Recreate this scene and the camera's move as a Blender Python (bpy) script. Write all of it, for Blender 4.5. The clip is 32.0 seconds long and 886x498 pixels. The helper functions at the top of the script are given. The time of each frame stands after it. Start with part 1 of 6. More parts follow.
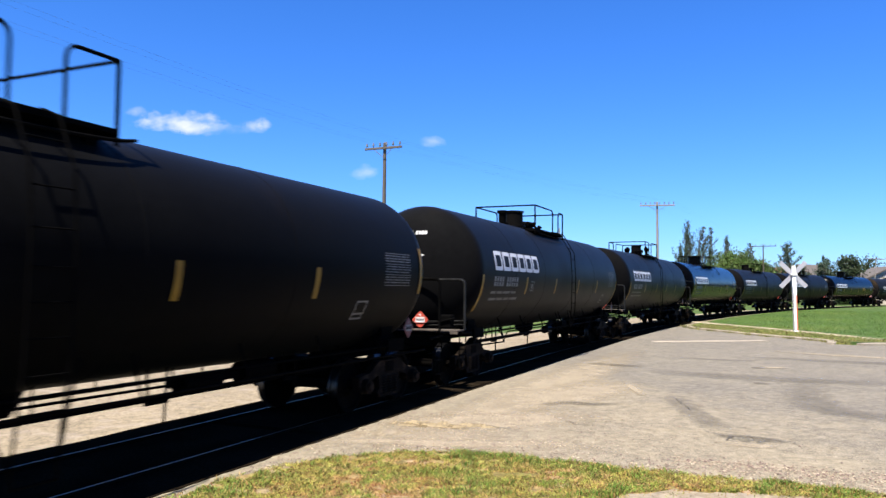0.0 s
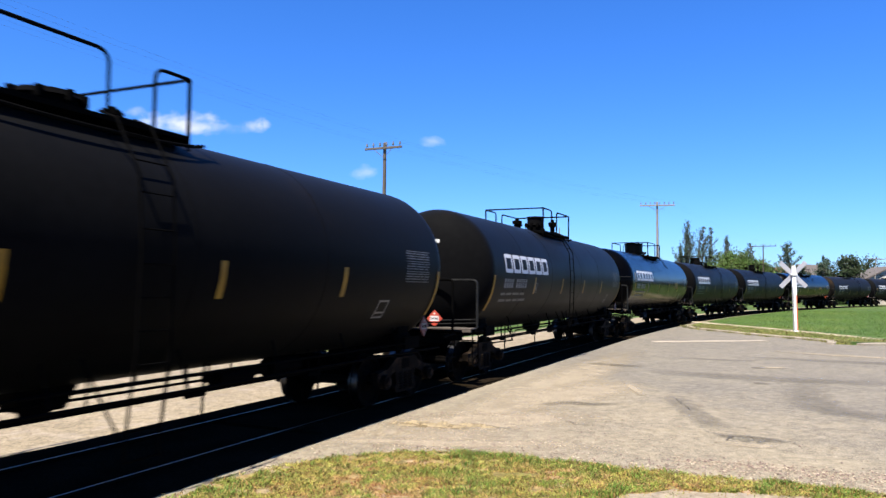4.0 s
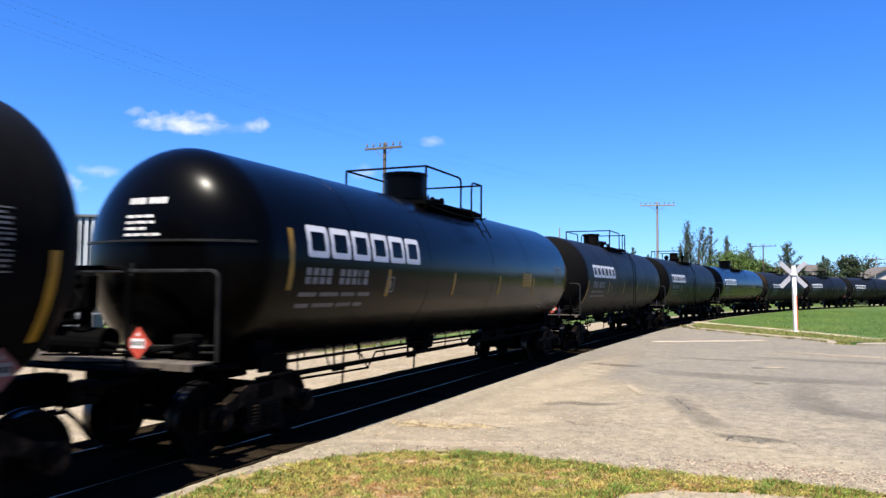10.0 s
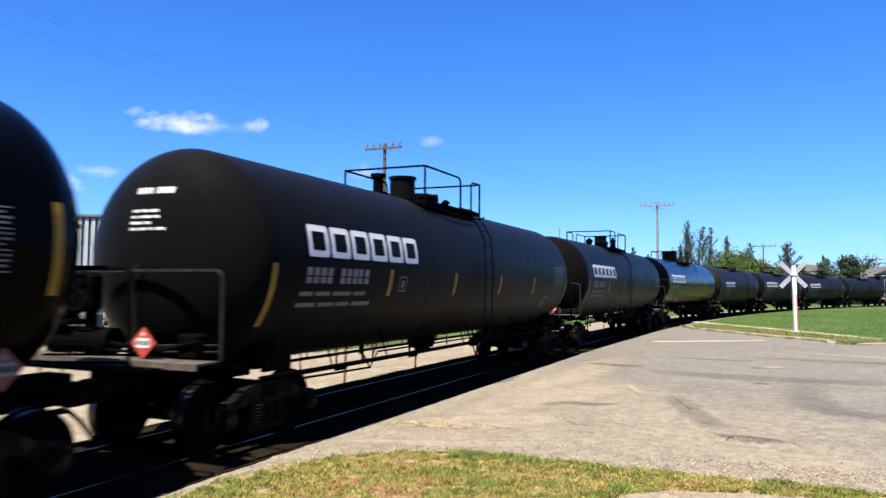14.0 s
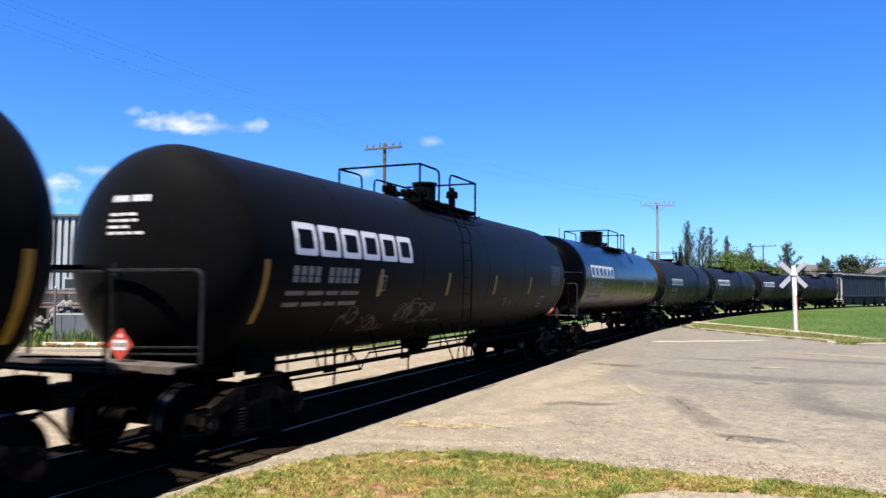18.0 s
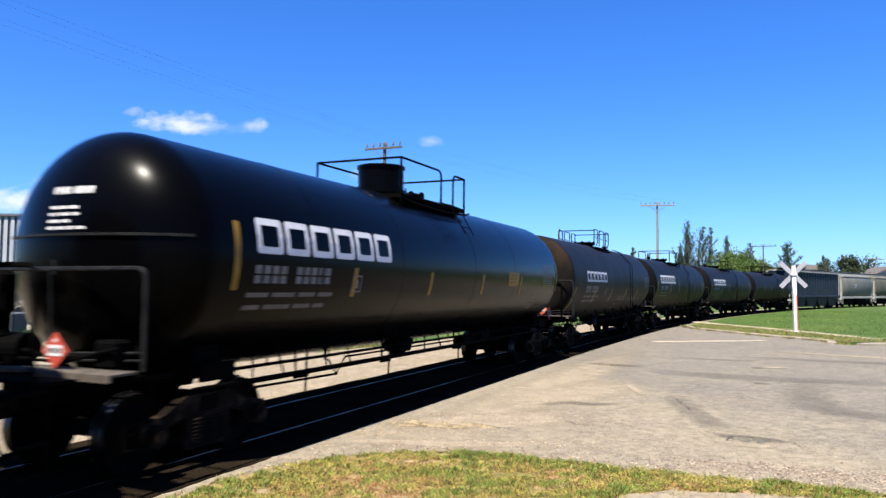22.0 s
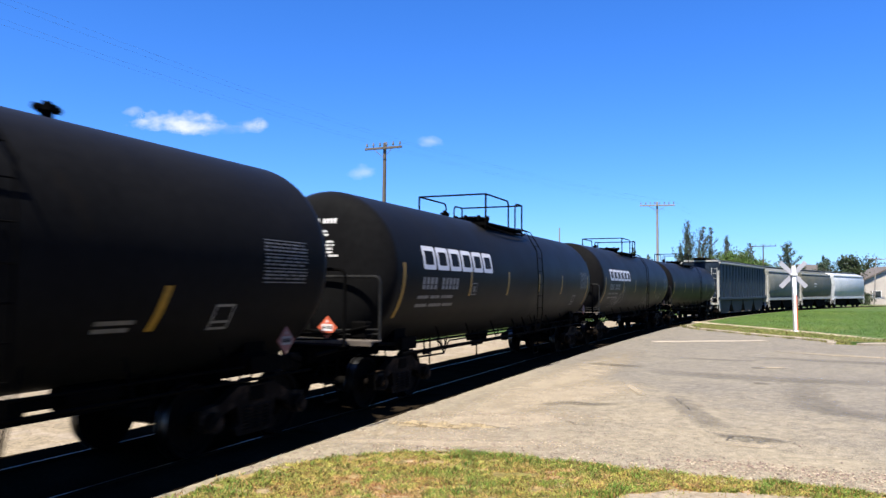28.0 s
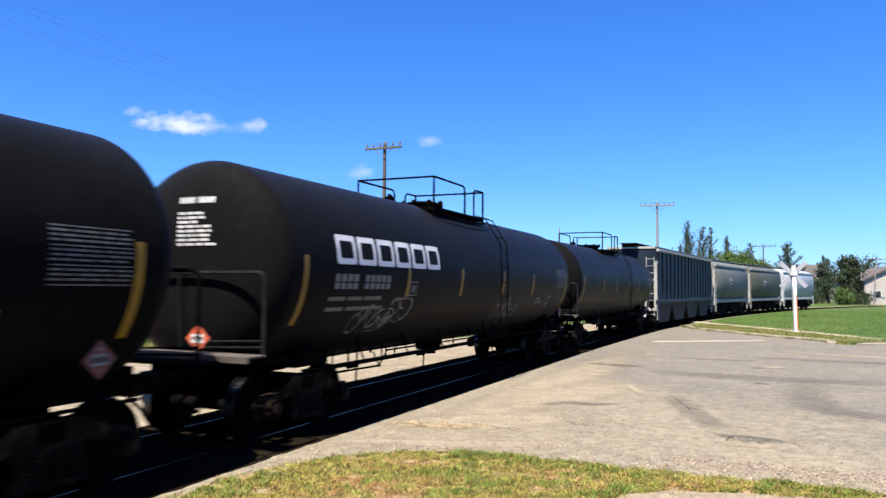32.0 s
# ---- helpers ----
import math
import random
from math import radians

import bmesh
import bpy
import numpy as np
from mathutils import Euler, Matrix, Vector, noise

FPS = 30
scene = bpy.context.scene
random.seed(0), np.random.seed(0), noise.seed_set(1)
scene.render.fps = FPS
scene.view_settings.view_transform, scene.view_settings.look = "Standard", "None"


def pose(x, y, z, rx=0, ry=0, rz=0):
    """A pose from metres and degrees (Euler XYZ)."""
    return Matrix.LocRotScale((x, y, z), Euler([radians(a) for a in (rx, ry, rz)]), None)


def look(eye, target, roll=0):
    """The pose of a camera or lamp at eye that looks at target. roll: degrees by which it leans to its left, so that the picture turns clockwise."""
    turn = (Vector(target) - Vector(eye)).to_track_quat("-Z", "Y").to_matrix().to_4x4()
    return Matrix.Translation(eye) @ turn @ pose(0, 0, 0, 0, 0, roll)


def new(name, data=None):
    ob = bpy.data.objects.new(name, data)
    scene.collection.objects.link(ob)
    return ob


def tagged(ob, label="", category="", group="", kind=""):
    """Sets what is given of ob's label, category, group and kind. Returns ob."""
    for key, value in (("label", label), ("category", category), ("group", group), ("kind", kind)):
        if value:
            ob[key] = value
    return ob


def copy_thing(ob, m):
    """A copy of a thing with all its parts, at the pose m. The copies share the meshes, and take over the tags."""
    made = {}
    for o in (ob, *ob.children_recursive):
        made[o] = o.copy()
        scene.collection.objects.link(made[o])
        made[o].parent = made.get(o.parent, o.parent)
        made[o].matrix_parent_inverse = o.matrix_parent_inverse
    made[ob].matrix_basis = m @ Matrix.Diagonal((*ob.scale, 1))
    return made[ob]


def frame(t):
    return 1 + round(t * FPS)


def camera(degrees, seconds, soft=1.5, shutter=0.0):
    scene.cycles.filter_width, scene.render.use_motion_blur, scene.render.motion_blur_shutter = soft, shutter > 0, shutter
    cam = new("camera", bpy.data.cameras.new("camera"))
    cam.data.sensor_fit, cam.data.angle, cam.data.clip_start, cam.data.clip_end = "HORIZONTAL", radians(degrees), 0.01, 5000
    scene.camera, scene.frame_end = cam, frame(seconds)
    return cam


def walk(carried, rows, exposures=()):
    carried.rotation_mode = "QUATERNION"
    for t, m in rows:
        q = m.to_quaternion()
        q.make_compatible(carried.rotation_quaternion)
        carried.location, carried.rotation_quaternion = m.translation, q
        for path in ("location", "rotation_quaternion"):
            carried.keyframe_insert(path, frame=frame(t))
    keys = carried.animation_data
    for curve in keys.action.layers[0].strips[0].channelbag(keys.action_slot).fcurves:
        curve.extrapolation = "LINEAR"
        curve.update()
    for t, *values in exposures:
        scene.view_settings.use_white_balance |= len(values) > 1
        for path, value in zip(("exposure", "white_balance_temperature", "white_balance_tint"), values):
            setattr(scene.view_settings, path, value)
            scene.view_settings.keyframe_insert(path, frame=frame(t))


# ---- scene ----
# ---- camera ----
cam = camera(62.44, 32.0, soft=1.45, shutter=0.55)
EYE = (0.0, 0.0, 2.152)
AIM = look(EYE, (0.0, 10.0, 2.152 + 10 * math.tan(0.05289)), 0.469)
walk(cam, [(0.0, AIM), (32.0, AIM)])

# ---- world, sun ----
SUN_ELEV, SUN_HEADING = 61.0, 25.3        # light travels along the straight track, away from the viewer
world = bpy.data.worlds.new("world")
scene.world = world
world.use_nodes = True
wn, wl = world.node_tree.nodes, world.node_tree.links
sky = wn.new("ShaderNodeTexSky")
sky.sky_type, sky.sun_disc = "NISHITA", False
sky.sun_elevation, sky.sun_rotation = radians(SUN_ELEV), radians(SUN_HEADING + 180)
sky.air_density, sky.dust_density, sky.ozone_density = 1.0, 0.3, 3.4
tint = wn.new("ShaderNodeMix")
tint.data_type, tint.blend_type = "RGBA", "MULTIPLY"
tint.inputs[0].default_value = 1.0
tint.inputs[7].default_value = (0.56, 0.842, 1.43, 1)
wl.new(sky.outputs[0], tint.inputs[6])
rich = wn.new("ShaderNodeHueSaturation")
rich.inputs["Saturation"].default_value = 1.07
wl.new(tint.outputs[2], rich.inputs["Color"])
wl.new(rich.outputs[0], wn["Background"].inputs[0])
wn["Background"].inputs[1].default_value = 0.05
sun = new("sun", bpy.data.lights.new("sun", "SUN"))
sun.data.energy, sun.data.angle, sun.data.color = 5.0, radians(0.5), (1.0, 0.935, 0.82)
ce = math.cos(radians(SUN_ELEV))
sun.matrix_basis = look((0, 0, 60), (math.sin(radians(SUN_HEADING)) * ce, math.cos(radians(SUN_HEADING)) * ce, 60 - math.sin(radians(SUN_ELEV))))
scene.view_settings.exposure = 1.66


# ---- materials ----
TONE = 0.76        # overall depth of the painted and mineral colours


def material(name, base, dark=None, scale=4.0, rough=0.6, rough_var=0.1, metal=0.0, bump=0.1, fine=60.0, fine_amount=0.35,
             patch=None, patch_at=0.6, patch_scale=0.7, island=0.0, obj_var=0.0, coat=0.0, coords="Object", spec=0.5, stretch=None, bump_dist=0.01):
    """Two scales of variation, a patch colour and fine relief."""
    base = tuple(v * TONE for v in base)
    dark = dark and tuple(v * TONE for v in dark)
    patch = patch and tuple(v * TONE for v in patch)
    m = bpy.data.materials.new(name)
    m.use_nodes = True
    n, l = m.node_tree.nodes, m.node_tree.links
    b = n["Principled BSDF"]
    tc = n.new("ShaderNodeTexCoord")
    src = tc.outputs[coords]
    if stretch:
        mp = n.new("ShaderNodeMapping")
        mp.inputs["Scale"].default_value = stretch
        l.new(src, mp.inputs[0])
        src = mp.outputs[0]

    def noise_tex(sc, detail=6.0):
        t = n.new("ShaderNodeTexNoise")
        t.inputs["Scale"].default_value, t.inputs["Detail"].default_value = sc, detail
        l.new(src, t.inputs["Vector"])
        return t.outputs["Fac"]

    def blend(fac, a, c, kind="MIX"):
        x = n.new("ShaderNodeMix")
        x.data_type, x.blend_type = "RGBA", kind
        for sock, v in ((x.inputs[0], fac), (x.inputs[6], a), (x.inputs[7], c)):
            if isinstance(v, (int, float)):
                sock.default_value = v
            elif isinstance(v, tuple):
                sock.default_value = (*v, 1)
            else:
                l.new(v, sock)
        return x.outputs[2]

    def ramp(fac, lo, hi):
        r = n.new("ShaderNodeMapRange")
        r.inputs[1].default_value, r.inputs[2].default_value = lo, hi
        l.new(fac, r.inputs[0])
        return r.outputs[0]

    dark = dark or tuple(v * 0.7 for v in base)
    coarse, grain = noise_tex(scale), noise_tex(fine, 3.0)
    col = blend(ramp(coarse, 0.35, 0.65), dark, base)
    grey = n.new("ShaderNodeMapRange")
    grey.inputs[1].default_value, grey.inputs[2].default_value = 0.25, 0.75
    grey.inputs[3].default_value, grey.inputs[4].default_value = 1 - fine_amount, 1 + fine_amount
    l.new(grain, grey.inputs[0])
    comb = n.new("ShaderNodeCombineColor")
    for i in range(3):
        l.new(grey.outputs[0], comb.inputs[i])
    col = blend(1.0, col, comb.outputs[0], "MULTIPLY")
    if patch:
        col = blend(ramp(noise_tex(patch_scale, 8.0), patch_at - 0.04, patch_at + 0.08), col, patch)
    for amount, node, out in ((island, "ShaderNodeNewGeometry", "Random Per Island"), (obj_var, "ShaderNodeObjectInfo", "Random")):
        if amount:
            g = n.new(node)
            h = n.new("ShaderNodeHueSaturation")
            r = n.new("ShaderNodeMapRange")
            r.inputs[3].default_value, r.inputs[4].default_value = 1 - amount, 1 + amount
            l.new(g.outputs[out], r.inputs[0])
            l.new(r.outputs[0], h.inputs["Value"])
            r2 = n.new("ShaderNodeMapRange")
            r2.inputs[3].default_value, r2.inputs[4].default_value = 0.5 - amount * 0.08, 0.5 + amount * 0.06
            l.new(g.outputs[out], r2.inputs[0])
            l.new(r2.outputs[0], h.inputs["Hue"])
            l.new(col, h.inputs["Color"])
            col = h.outputs[0]
    l.new(col, b.inputs["Base Color"])
    r = n.new("ShaderNodeMapRange")
    r.inputs[3].default_value, r.inputs[4].default_value = max(0.02, rough - rough_var), min(1, rough + rough_var)
    l.new(coarse, r.inputs[0])
    l.new(r.outputs[0], b.inputs["Roughness"])
    b.inputs["Metallic"].default_value = metal
    b.inputs["Specular IOR Level"].default_value = spec
    b.inputs["Coat Weight"].default_value = coat
    b.inputs["Coat Roughness"].default_value = 0.05
    if bump:
        bp = n.new("ShaderNodeBump")
        bp.inputs["Strength"].default_value, bp.inputs["Distance"].default_value = bump, bump_dist
        l.new(grain, bp.inputs["Height"])
        l.new(bp.outputs[0], b.inputs["Normal"])
    return m


M = {}
M["tank_matt"] = material("black_tank_paint", (0.0050, 0.0050, 0.0053), (0.0042, 0.0042, 0.0045), 0.8, 0.5, 0.06, bump=0.02, fine=9, fine_amount=0.12,
                          patch=(0.0066, 0.0056, 0.005), patch_at=0.62, patch_scale=0.5, obj_var=0.1, spec=0.022)
M["tank_gloss"] = material("glossy_black_tank_paint", (0.0012, 0.0013, 0.0016), (0.0009, 0.0009, 0.0012), 0.8, 0.24, 0.03, bump=0.004, fine=7, fine_amount=0.1,
                           obj_var=0.1, spec=0.11)
M["tank_brown"] = material("weathered_brown_black_paint", (0.019, 0.0148, 0.0122), (0.0105, 0.0092, 0.0083), 0.9, 0.62, 0.08, bump=0.03, fine=9, fine_amount=0.15,
                           patch=(0.02925, 0.01872, 0.0117), patch_at=0.6, patch_scale=0.6, spec=0.012)
M["tank_dust"] = material("dusty_black_tank_paint", (0.0078, 0.0078, 0.0082), (0.0062, 0.0062, 0.0066), 0.8, 0.52, 0.08, bump=0.02, fine=9, fine_amount=0.15,
                          patch=(0.010, 0.0085, 0.007), patch_at=0.66, patch_scale=0.6, obj_var=0.1, spec=0.022)
# Irons set far darker than real, deepened for the shade below the cars.
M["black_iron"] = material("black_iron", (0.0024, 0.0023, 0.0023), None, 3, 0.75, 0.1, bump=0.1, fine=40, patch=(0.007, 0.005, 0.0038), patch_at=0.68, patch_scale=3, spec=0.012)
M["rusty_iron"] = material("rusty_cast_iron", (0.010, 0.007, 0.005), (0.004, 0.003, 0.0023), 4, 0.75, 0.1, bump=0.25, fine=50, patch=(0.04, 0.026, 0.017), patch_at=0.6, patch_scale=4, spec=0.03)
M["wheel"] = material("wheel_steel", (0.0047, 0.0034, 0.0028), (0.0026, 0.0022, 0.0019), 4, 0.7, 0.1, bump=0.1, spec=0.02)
M["tread"] = material("polished_steel", (0.11, 0.11, 0.115), (0.06, 0.06, 0.062), 6, 0.32, 0.08, metal=1.0, bump=0.03, fine_amount=0.1)
M["sill_dust"] = material("dusty_end_deck", (0.085, 0.066, 0.05), (0.035, 0.027, 0.021), 5, 0.8, 0.1, bump=0.2, fine=40)
M["yellow"] = material("yellow_reflective_tape", (0.30, 0.165, 0.014), (0.21, 0.115, 0.01), 3, 0.45, 0.1, bump=0.02, spec=0.2)
M["white_paint"] = material("white_stencil_paint", (0.64, 0.64, 0.66), (0.54, 0.54, 0.56), 4, 0.5, 0.1, bump=0.02, fine_amount=0.12)
M["grey_paint"] = material("faded_white_stencil", (0.50, 0.49, 0.48), (0.38, 0.375, 0.37), 6, 0.6, 0.1, bump=0.02)
M["stencil"] = material("thin_white_stencil", (0.17, 0.168, 0.165), (0.11, 0.108, 0.105), 6, 0.6, 0.1, bump=0.02)
M["red_placard"] = material("red_placard", (0.40, 0.05, 0.03), (0.34, 0.04, 0.02), 5, 0.5, 0.1, bump=0.02, fine_amount=0.1)
M["orange_placard"] = material("orange_red_placard", (0.50, 0.095, 0.04), (0.42, 0.075, 0.03), 5, 0.5, 0.1, bump=0.02, fine_amount=0.1)
# Darker copy of the placard red, with the car side's shade in it.
M["shade_placard"] = material("shaded_red_placard", (0.15, 0.028, 0.022), (0.10, 0.02, 0.016), 5, 0.6, 0.1, bump=0.02, fine_amount=0.2)
M["spray_grey"] = material("thin_grey_spray", (0.04, 0.034, 0.031), (0.014, 0.012, 0.011), 5, 0.6, 0.1, bump=0.02, fine=14)
M["spray_pale"] = material("pale_grey_spray", (0.16, 0.155, 0.15), (0.05, 0.048, 0.046), 5, 0.6, 0.1, bump=0.02, fine=14)
M["teal"] = material("faded_teal_spray", (0.026, 0.047, 0.052), (0.012, 0.02, 0.022), 6, 0.6, 0.1, bump=0.02)
M["hopper_blue"] = material("faded_blue_grey_paint", (0.019, 0.028, 0.043), (0.012, 0.018, 0.029), 0.8, 0.6, 0.1, bump=0.04, fine=12, patch=(0.05, 0.043, 0.037), patch_at=0.66, patch_scale=0.8, stretch=(1, 1, 0.35), spec=0.1)
M["hopper_grey"] = material("pale_grey_green_paint", (0.165, 0.165, 0.142), (0.12, 0.125, 0.11), 0.9, 0.55, 0.1, bump=0.03, fine=12, patch=(0.17, 0.15, 0.125), patch_at=0.64, stretch=(1, 1, 0.3), spec=0.15)
M["hopper_green"] = material("dull_green_grey_paint", (0.105, 0.104, 0.078), (0.078, 0.08, 0.062), 0.9, 0.55, 0.1, bump=0.03, fine=12, patch=(0.14, 0.115, 0.085), patch_at=0.62, stretch=(1, 1, 0.3), spec=0.15)
M["hopper_white"] = material("white_hopper_paint", (0.4329, 0.4504, 0.468), (0.3627, 0.3861, 0.4095), 0.9, 0.4, 0.1, bump=0.03, fine=12, stretch=(1, 1, 0.3))
M["pale_frame"] = material("pale_weathered_frame_paint", (0.3627, 0.3568, 0.3334), (0.2632, 0.2515, 0.2281), 2, 0.6, 0.1, bump=0.05)
# Near-black gravel colour; the train's deep shadow is put into it.
M["ballast_dark"] = material("shadow_dark_ballast", (0.0185, 0.0137, 0.009), (0.0115, 0.0085, 0.0057), 1.2, 0.95, 0.03, bump=0.9, fine=26, fine_amount=0.4, bump_dist=0.02, spec=0.0)
M["gravel"] = material("beige_gravel", (0.235, 0.192, 0.135), (0.195, 0.158, 0.108), 0.5, 0.95, 0.03, bump=1.0, fine=19, fine_amount=0.36, patch=(0.2398, 0.1989, 0.1521), patch_at=0.55, patch_scale=1.6, bump_dist=0.015, spec=0.2)
M["asphalt"] = material("worn_dusty_asphalt", (0.161, 0.142, 0.1145), (0.142, 0.126, 0.1045), 0.3, 0.92, 0.04, bump=0.9, fine=38, fine_amount=0.5, patch=(0.168, 0.148, 0.118), patch_at=0.54, patch_scale=0.8, bump_dist=0.015, spec=0.2)
M["asphalt_dark"] = material("dark_asphalt_patch", (0.132, 0.118, 0.094), (0.100, 0.088, 0.068), 1.5, 0.92, 0.04, bump=0.6, fine=34, fine_amount=0.25, bump_dist=0.01, spec=0.25)
M["faint_paint"] = material("very_faded_stencil", (0.12, 0.117, 0.113), (0.06, 0.058, 0.056), 6, 0.6, 0.1, bump=0.02)
M["crack"] = material("cracked_asphalt", (0.0702, 0.06142, 0.05265), (0.0468, 0.04095, 0.0351), 5, 0.95, 0.03, bump=0.5)
M["concrete"] = material("pale_concrete", (0.32, 0.27, 0.205), (0.25, 0.21, 0.16), 1.2, 0.9, 0.05, bump=0.3, fine=30, fine_amount=0.15)
M["path"] = material("trodden_sandy_path", (0.36, 0.29, 0.20), (0.24, 0.195, 0.125), 1.1, 0.95, 0.03, bump=0.5, fine=20, fine_amount=0.3, patch=(0.13, 0.125, 0.04), patch_at=0.62, patch_scale=0.9)
M["earth"] = material("olive_earth", (0.27, 0.21, 0.125), (0.19, 0.145, 0.08), 3, 0.95, 0.03, bump=0.5, fine=30)
M["lawn"] = material("green_meadow", (0.056, 0.095, 0.018), (0.044, 0.078, 0.015), 0.25, 0.9, 0.05, bump=0.8, fine=14, fine_amount=0.4, patch=(0.105, 0.125, 0.024), patch_at=0.57, patch_scale=0.18, bump_dist=0.05, spec=0.2)
M["dry_lawn"] = material("dry_olive_lawn", (0.15, 0.125, 0.038), (0.085, 0.088, 0.022), 0.9, 0.95, 0.03, bump=0.8, fine=14, fine_amount=0.4, patch=(0.24, 0.19, 0.11), patch_at=0.6, patch_scale=0.8, bump_dist=0.03, spec=0.15)
M["turf"] = material("dry_turf_soil", (0.235, 0.165, 0.075), (0.115, 0.10, 0.028), 1.6, 0.95, 0.03, bump=0.9, fine=26, fine_amount=0.4, patch=(0.34, 0.26, 0.175), patch_at=0.58, patch_scale=1.7, bump_dist=0.02, spec=0.15)
M["blade"] = material("grass_blade", (0.15, 0.19, 0.03), (0.26, 0.215, 0.05), 1.6, 0.6, 0.1, bump=0, fine=7, fine_amount=0.5, island=0.6, spec=0.2)
M["blade_tuft"] = material("lush_turf_blade", (0.085, 0.15, 0.02), (0.16, 0.195, 0.034), 2.2, 0.6, 0.1, bump=0, fine=7, fine_amount=0.4, island=0.55, spec=0.2)
M["blade_straw"] = material("straw_turf_blade", (0.36, 0.235, 0.095), (0.28, 0.14, 0.05), 2.0, 0.7, 0.1, bump=0, fine=7, fine_amount=0.4, island=0.5, spec=0.15)
M["blade_green"] = material("green_meadow_blade", (0.108, 0.178, 0.03), (0.06, 0.12, 0.02), 0.14, 0.6, 0.1, bump=0, fine=5, fine_amount=0.3, island=0.35, spec=0.2)
M["blade_dry"] = material("dry_grass_blade", (0.20, 0.185, 0.055), (0.1287, 0.1287, 0.04095), 0.9, 0.7, 0.1, bump=0, fine=5, fine_amount=0.3, island=0.4, spec=0.2)
M["pebble"] = material("pebble", (0.31, 0.25, 0.195), (0.20, 0.145, 0.108), 9, 0.85, 0.05, bump=0.2, island=0.5, spec=0.25)
M["hand_rail"] = material("worn_handrail_paint", (0.017, 0.017, 0.0165), (0.008, 0.008, 0.008), 8, 0.45, 0.1, bump=0.05, spec=0.12)
# Rail sides and ties kept as dark as the shadow strip they lie in.
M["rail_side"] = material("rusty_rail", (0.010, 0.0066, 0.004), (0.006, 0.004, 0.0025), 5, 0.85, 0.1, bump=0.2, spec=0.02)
M["rail_top"] = material("worn_rail_top", (0.15, 0.125, 0.10), (0.07, 0.06, 0.048), 2.5, 0.4, 0.1, metal=1.0, bump=0.03, fine_amount=0.15)
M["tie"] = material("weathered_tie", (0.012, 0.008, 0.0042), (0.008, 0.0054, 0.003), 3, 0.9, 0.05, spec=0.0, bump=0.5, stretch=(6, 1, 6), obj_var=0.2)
M["pole_wood"] = material("weathered_pole_wood", (0.088, 0.070, 0.053), (0.056, 0.045, 0.035), 3, 0.85, 0.08, bump=0.4, stretch=(5, 5, 0.5), obj_var=0.15)
M["pole_grey"] = material("silvered_pole_wood", (0.234, 0.2106, 0.193), (0.1755, 0.158, 0.1462), 3, 0.85, 0.08, bump=0.4, stretch=(5, 5, 0.5))
M["insulator"] = material("glass_insulator", (0.16, 0.165, 0.18), (0.10, 0.10, 0.115), 5, 0.2, 0.05, bump=0, fine_amount=0.1)
M["wire"] = material("weathered_wire", (0.22, 0.28, 0.36), None, 5, 0.5, 0.1, metal=0.5, bump=0)
M["sign_white"] = material("white_painted_timber", (0.80, 0.80, 0.79), (0.70, 0.70, 0.69), 3, 0.5, 0.1, bump=0.05, fine_amount=0.08)
M["sign_back"] = material("grey_sign_back", (0.34, 0.34, 0.37), (0.29, 0.29, 0.32), 3, 0.5, 0.1, bump=0.03, fine_amount=0.08)
M["red_tape"] = material("red_reflective_tape", (0.60, 0.12, 0.04), None, 3, 0.4, 0.1, bump=0)
M["bark"] = material("tree_bark", (0.0819, 0.06435, 0.04972), (0.0468, 0.03802, 0.02925), 4, 0.9, 0.05, bump=0.5, stretch=(3, 3, 0.6))
M["leaf_bush"] = material("bright_bush_leaf", (0.07605, 0.1228, 0.01989), (0.05265, 0.09067, 0.01521), 0.35, 0.55, 0.1, bump=0, fine=2.5, fine_amount=0.3, island=0.45, spec=0.3)
M["leaf_poplar"] = material("poplar_leaf", (0.044, 0.074, 0.036), (0.03, 0.052, 0.027), 0.4, 0.5, 0.1, bump=0, fine=2.5, fine_amount=0.3, island=0.45, spec=0.35)
M["leaf_dark"] = material("dark_tree_leaf", (0.02808, 0.0468, 0.01287), (0.01755, 0.03042, 0.00936), 0.4, 0.55, 0.1, bump=0, fine=2.5, fine_amount=0.3, island=0.45, spec=0.3)
M["white_metal"] = material("white_ribbed_metal", (0.351, 0.3685, 0.3861), (0.31, 0.3276, 0.3451), 0.6, 0.45, 0.08, bump=0.02, fine_amount=0.06)
M["grey_metal"] = material("grey_ribbed_metal", (0.117, 0.1258, 0.1346), (0.08775, 0.0936, 0.1024), 0.6, 0.5, 0.08, bump=0.02, fine_amount=0.1)
M["dark_glass"] = material("dark_window_glass", (0.03, 0.035, 0.04), None, 3, 0.08, 0.03, bump=0, fine_amount=0.05)
M["dusty_bay"] = material("dusty_brown_bay", (0.016, 0.0125, 0.008), (0.007, 0.0056, 0.004), 1.4, 0.8, 0.1, bump=0.1)
# Dark colour for the shade inside the shed's open bays.
M["dark_bay"] = material("bay_shade_colour", (0.035, 0.036, 0.038), (0.02, 0.02, 0.022), 1.2, 0.7, 0.1, bump=0.1)
M["siding"] = material("cream_siding", (0.46, 0.41, 0.36), (0.40, 0.355, 0.31), 1, 0.6, 0.08, bump=0.05, fine_amount=0.08)
M["shingle"] = material("grey_brown_shingle", (0.117, 0.09945, 0.08775), (0.0819, 0.0702, 0.06435), 2, 0.9, 0.05, bump=0.5, fine=20, obj_var=0.15)
M["shingle_red"] = material("red_brown_shingle", (0.1404, 0.06435, 0.04095), (0.09945, 0.0468, 0.02925), 2, 0.9, 0.05, bump=0.5, fine=20)
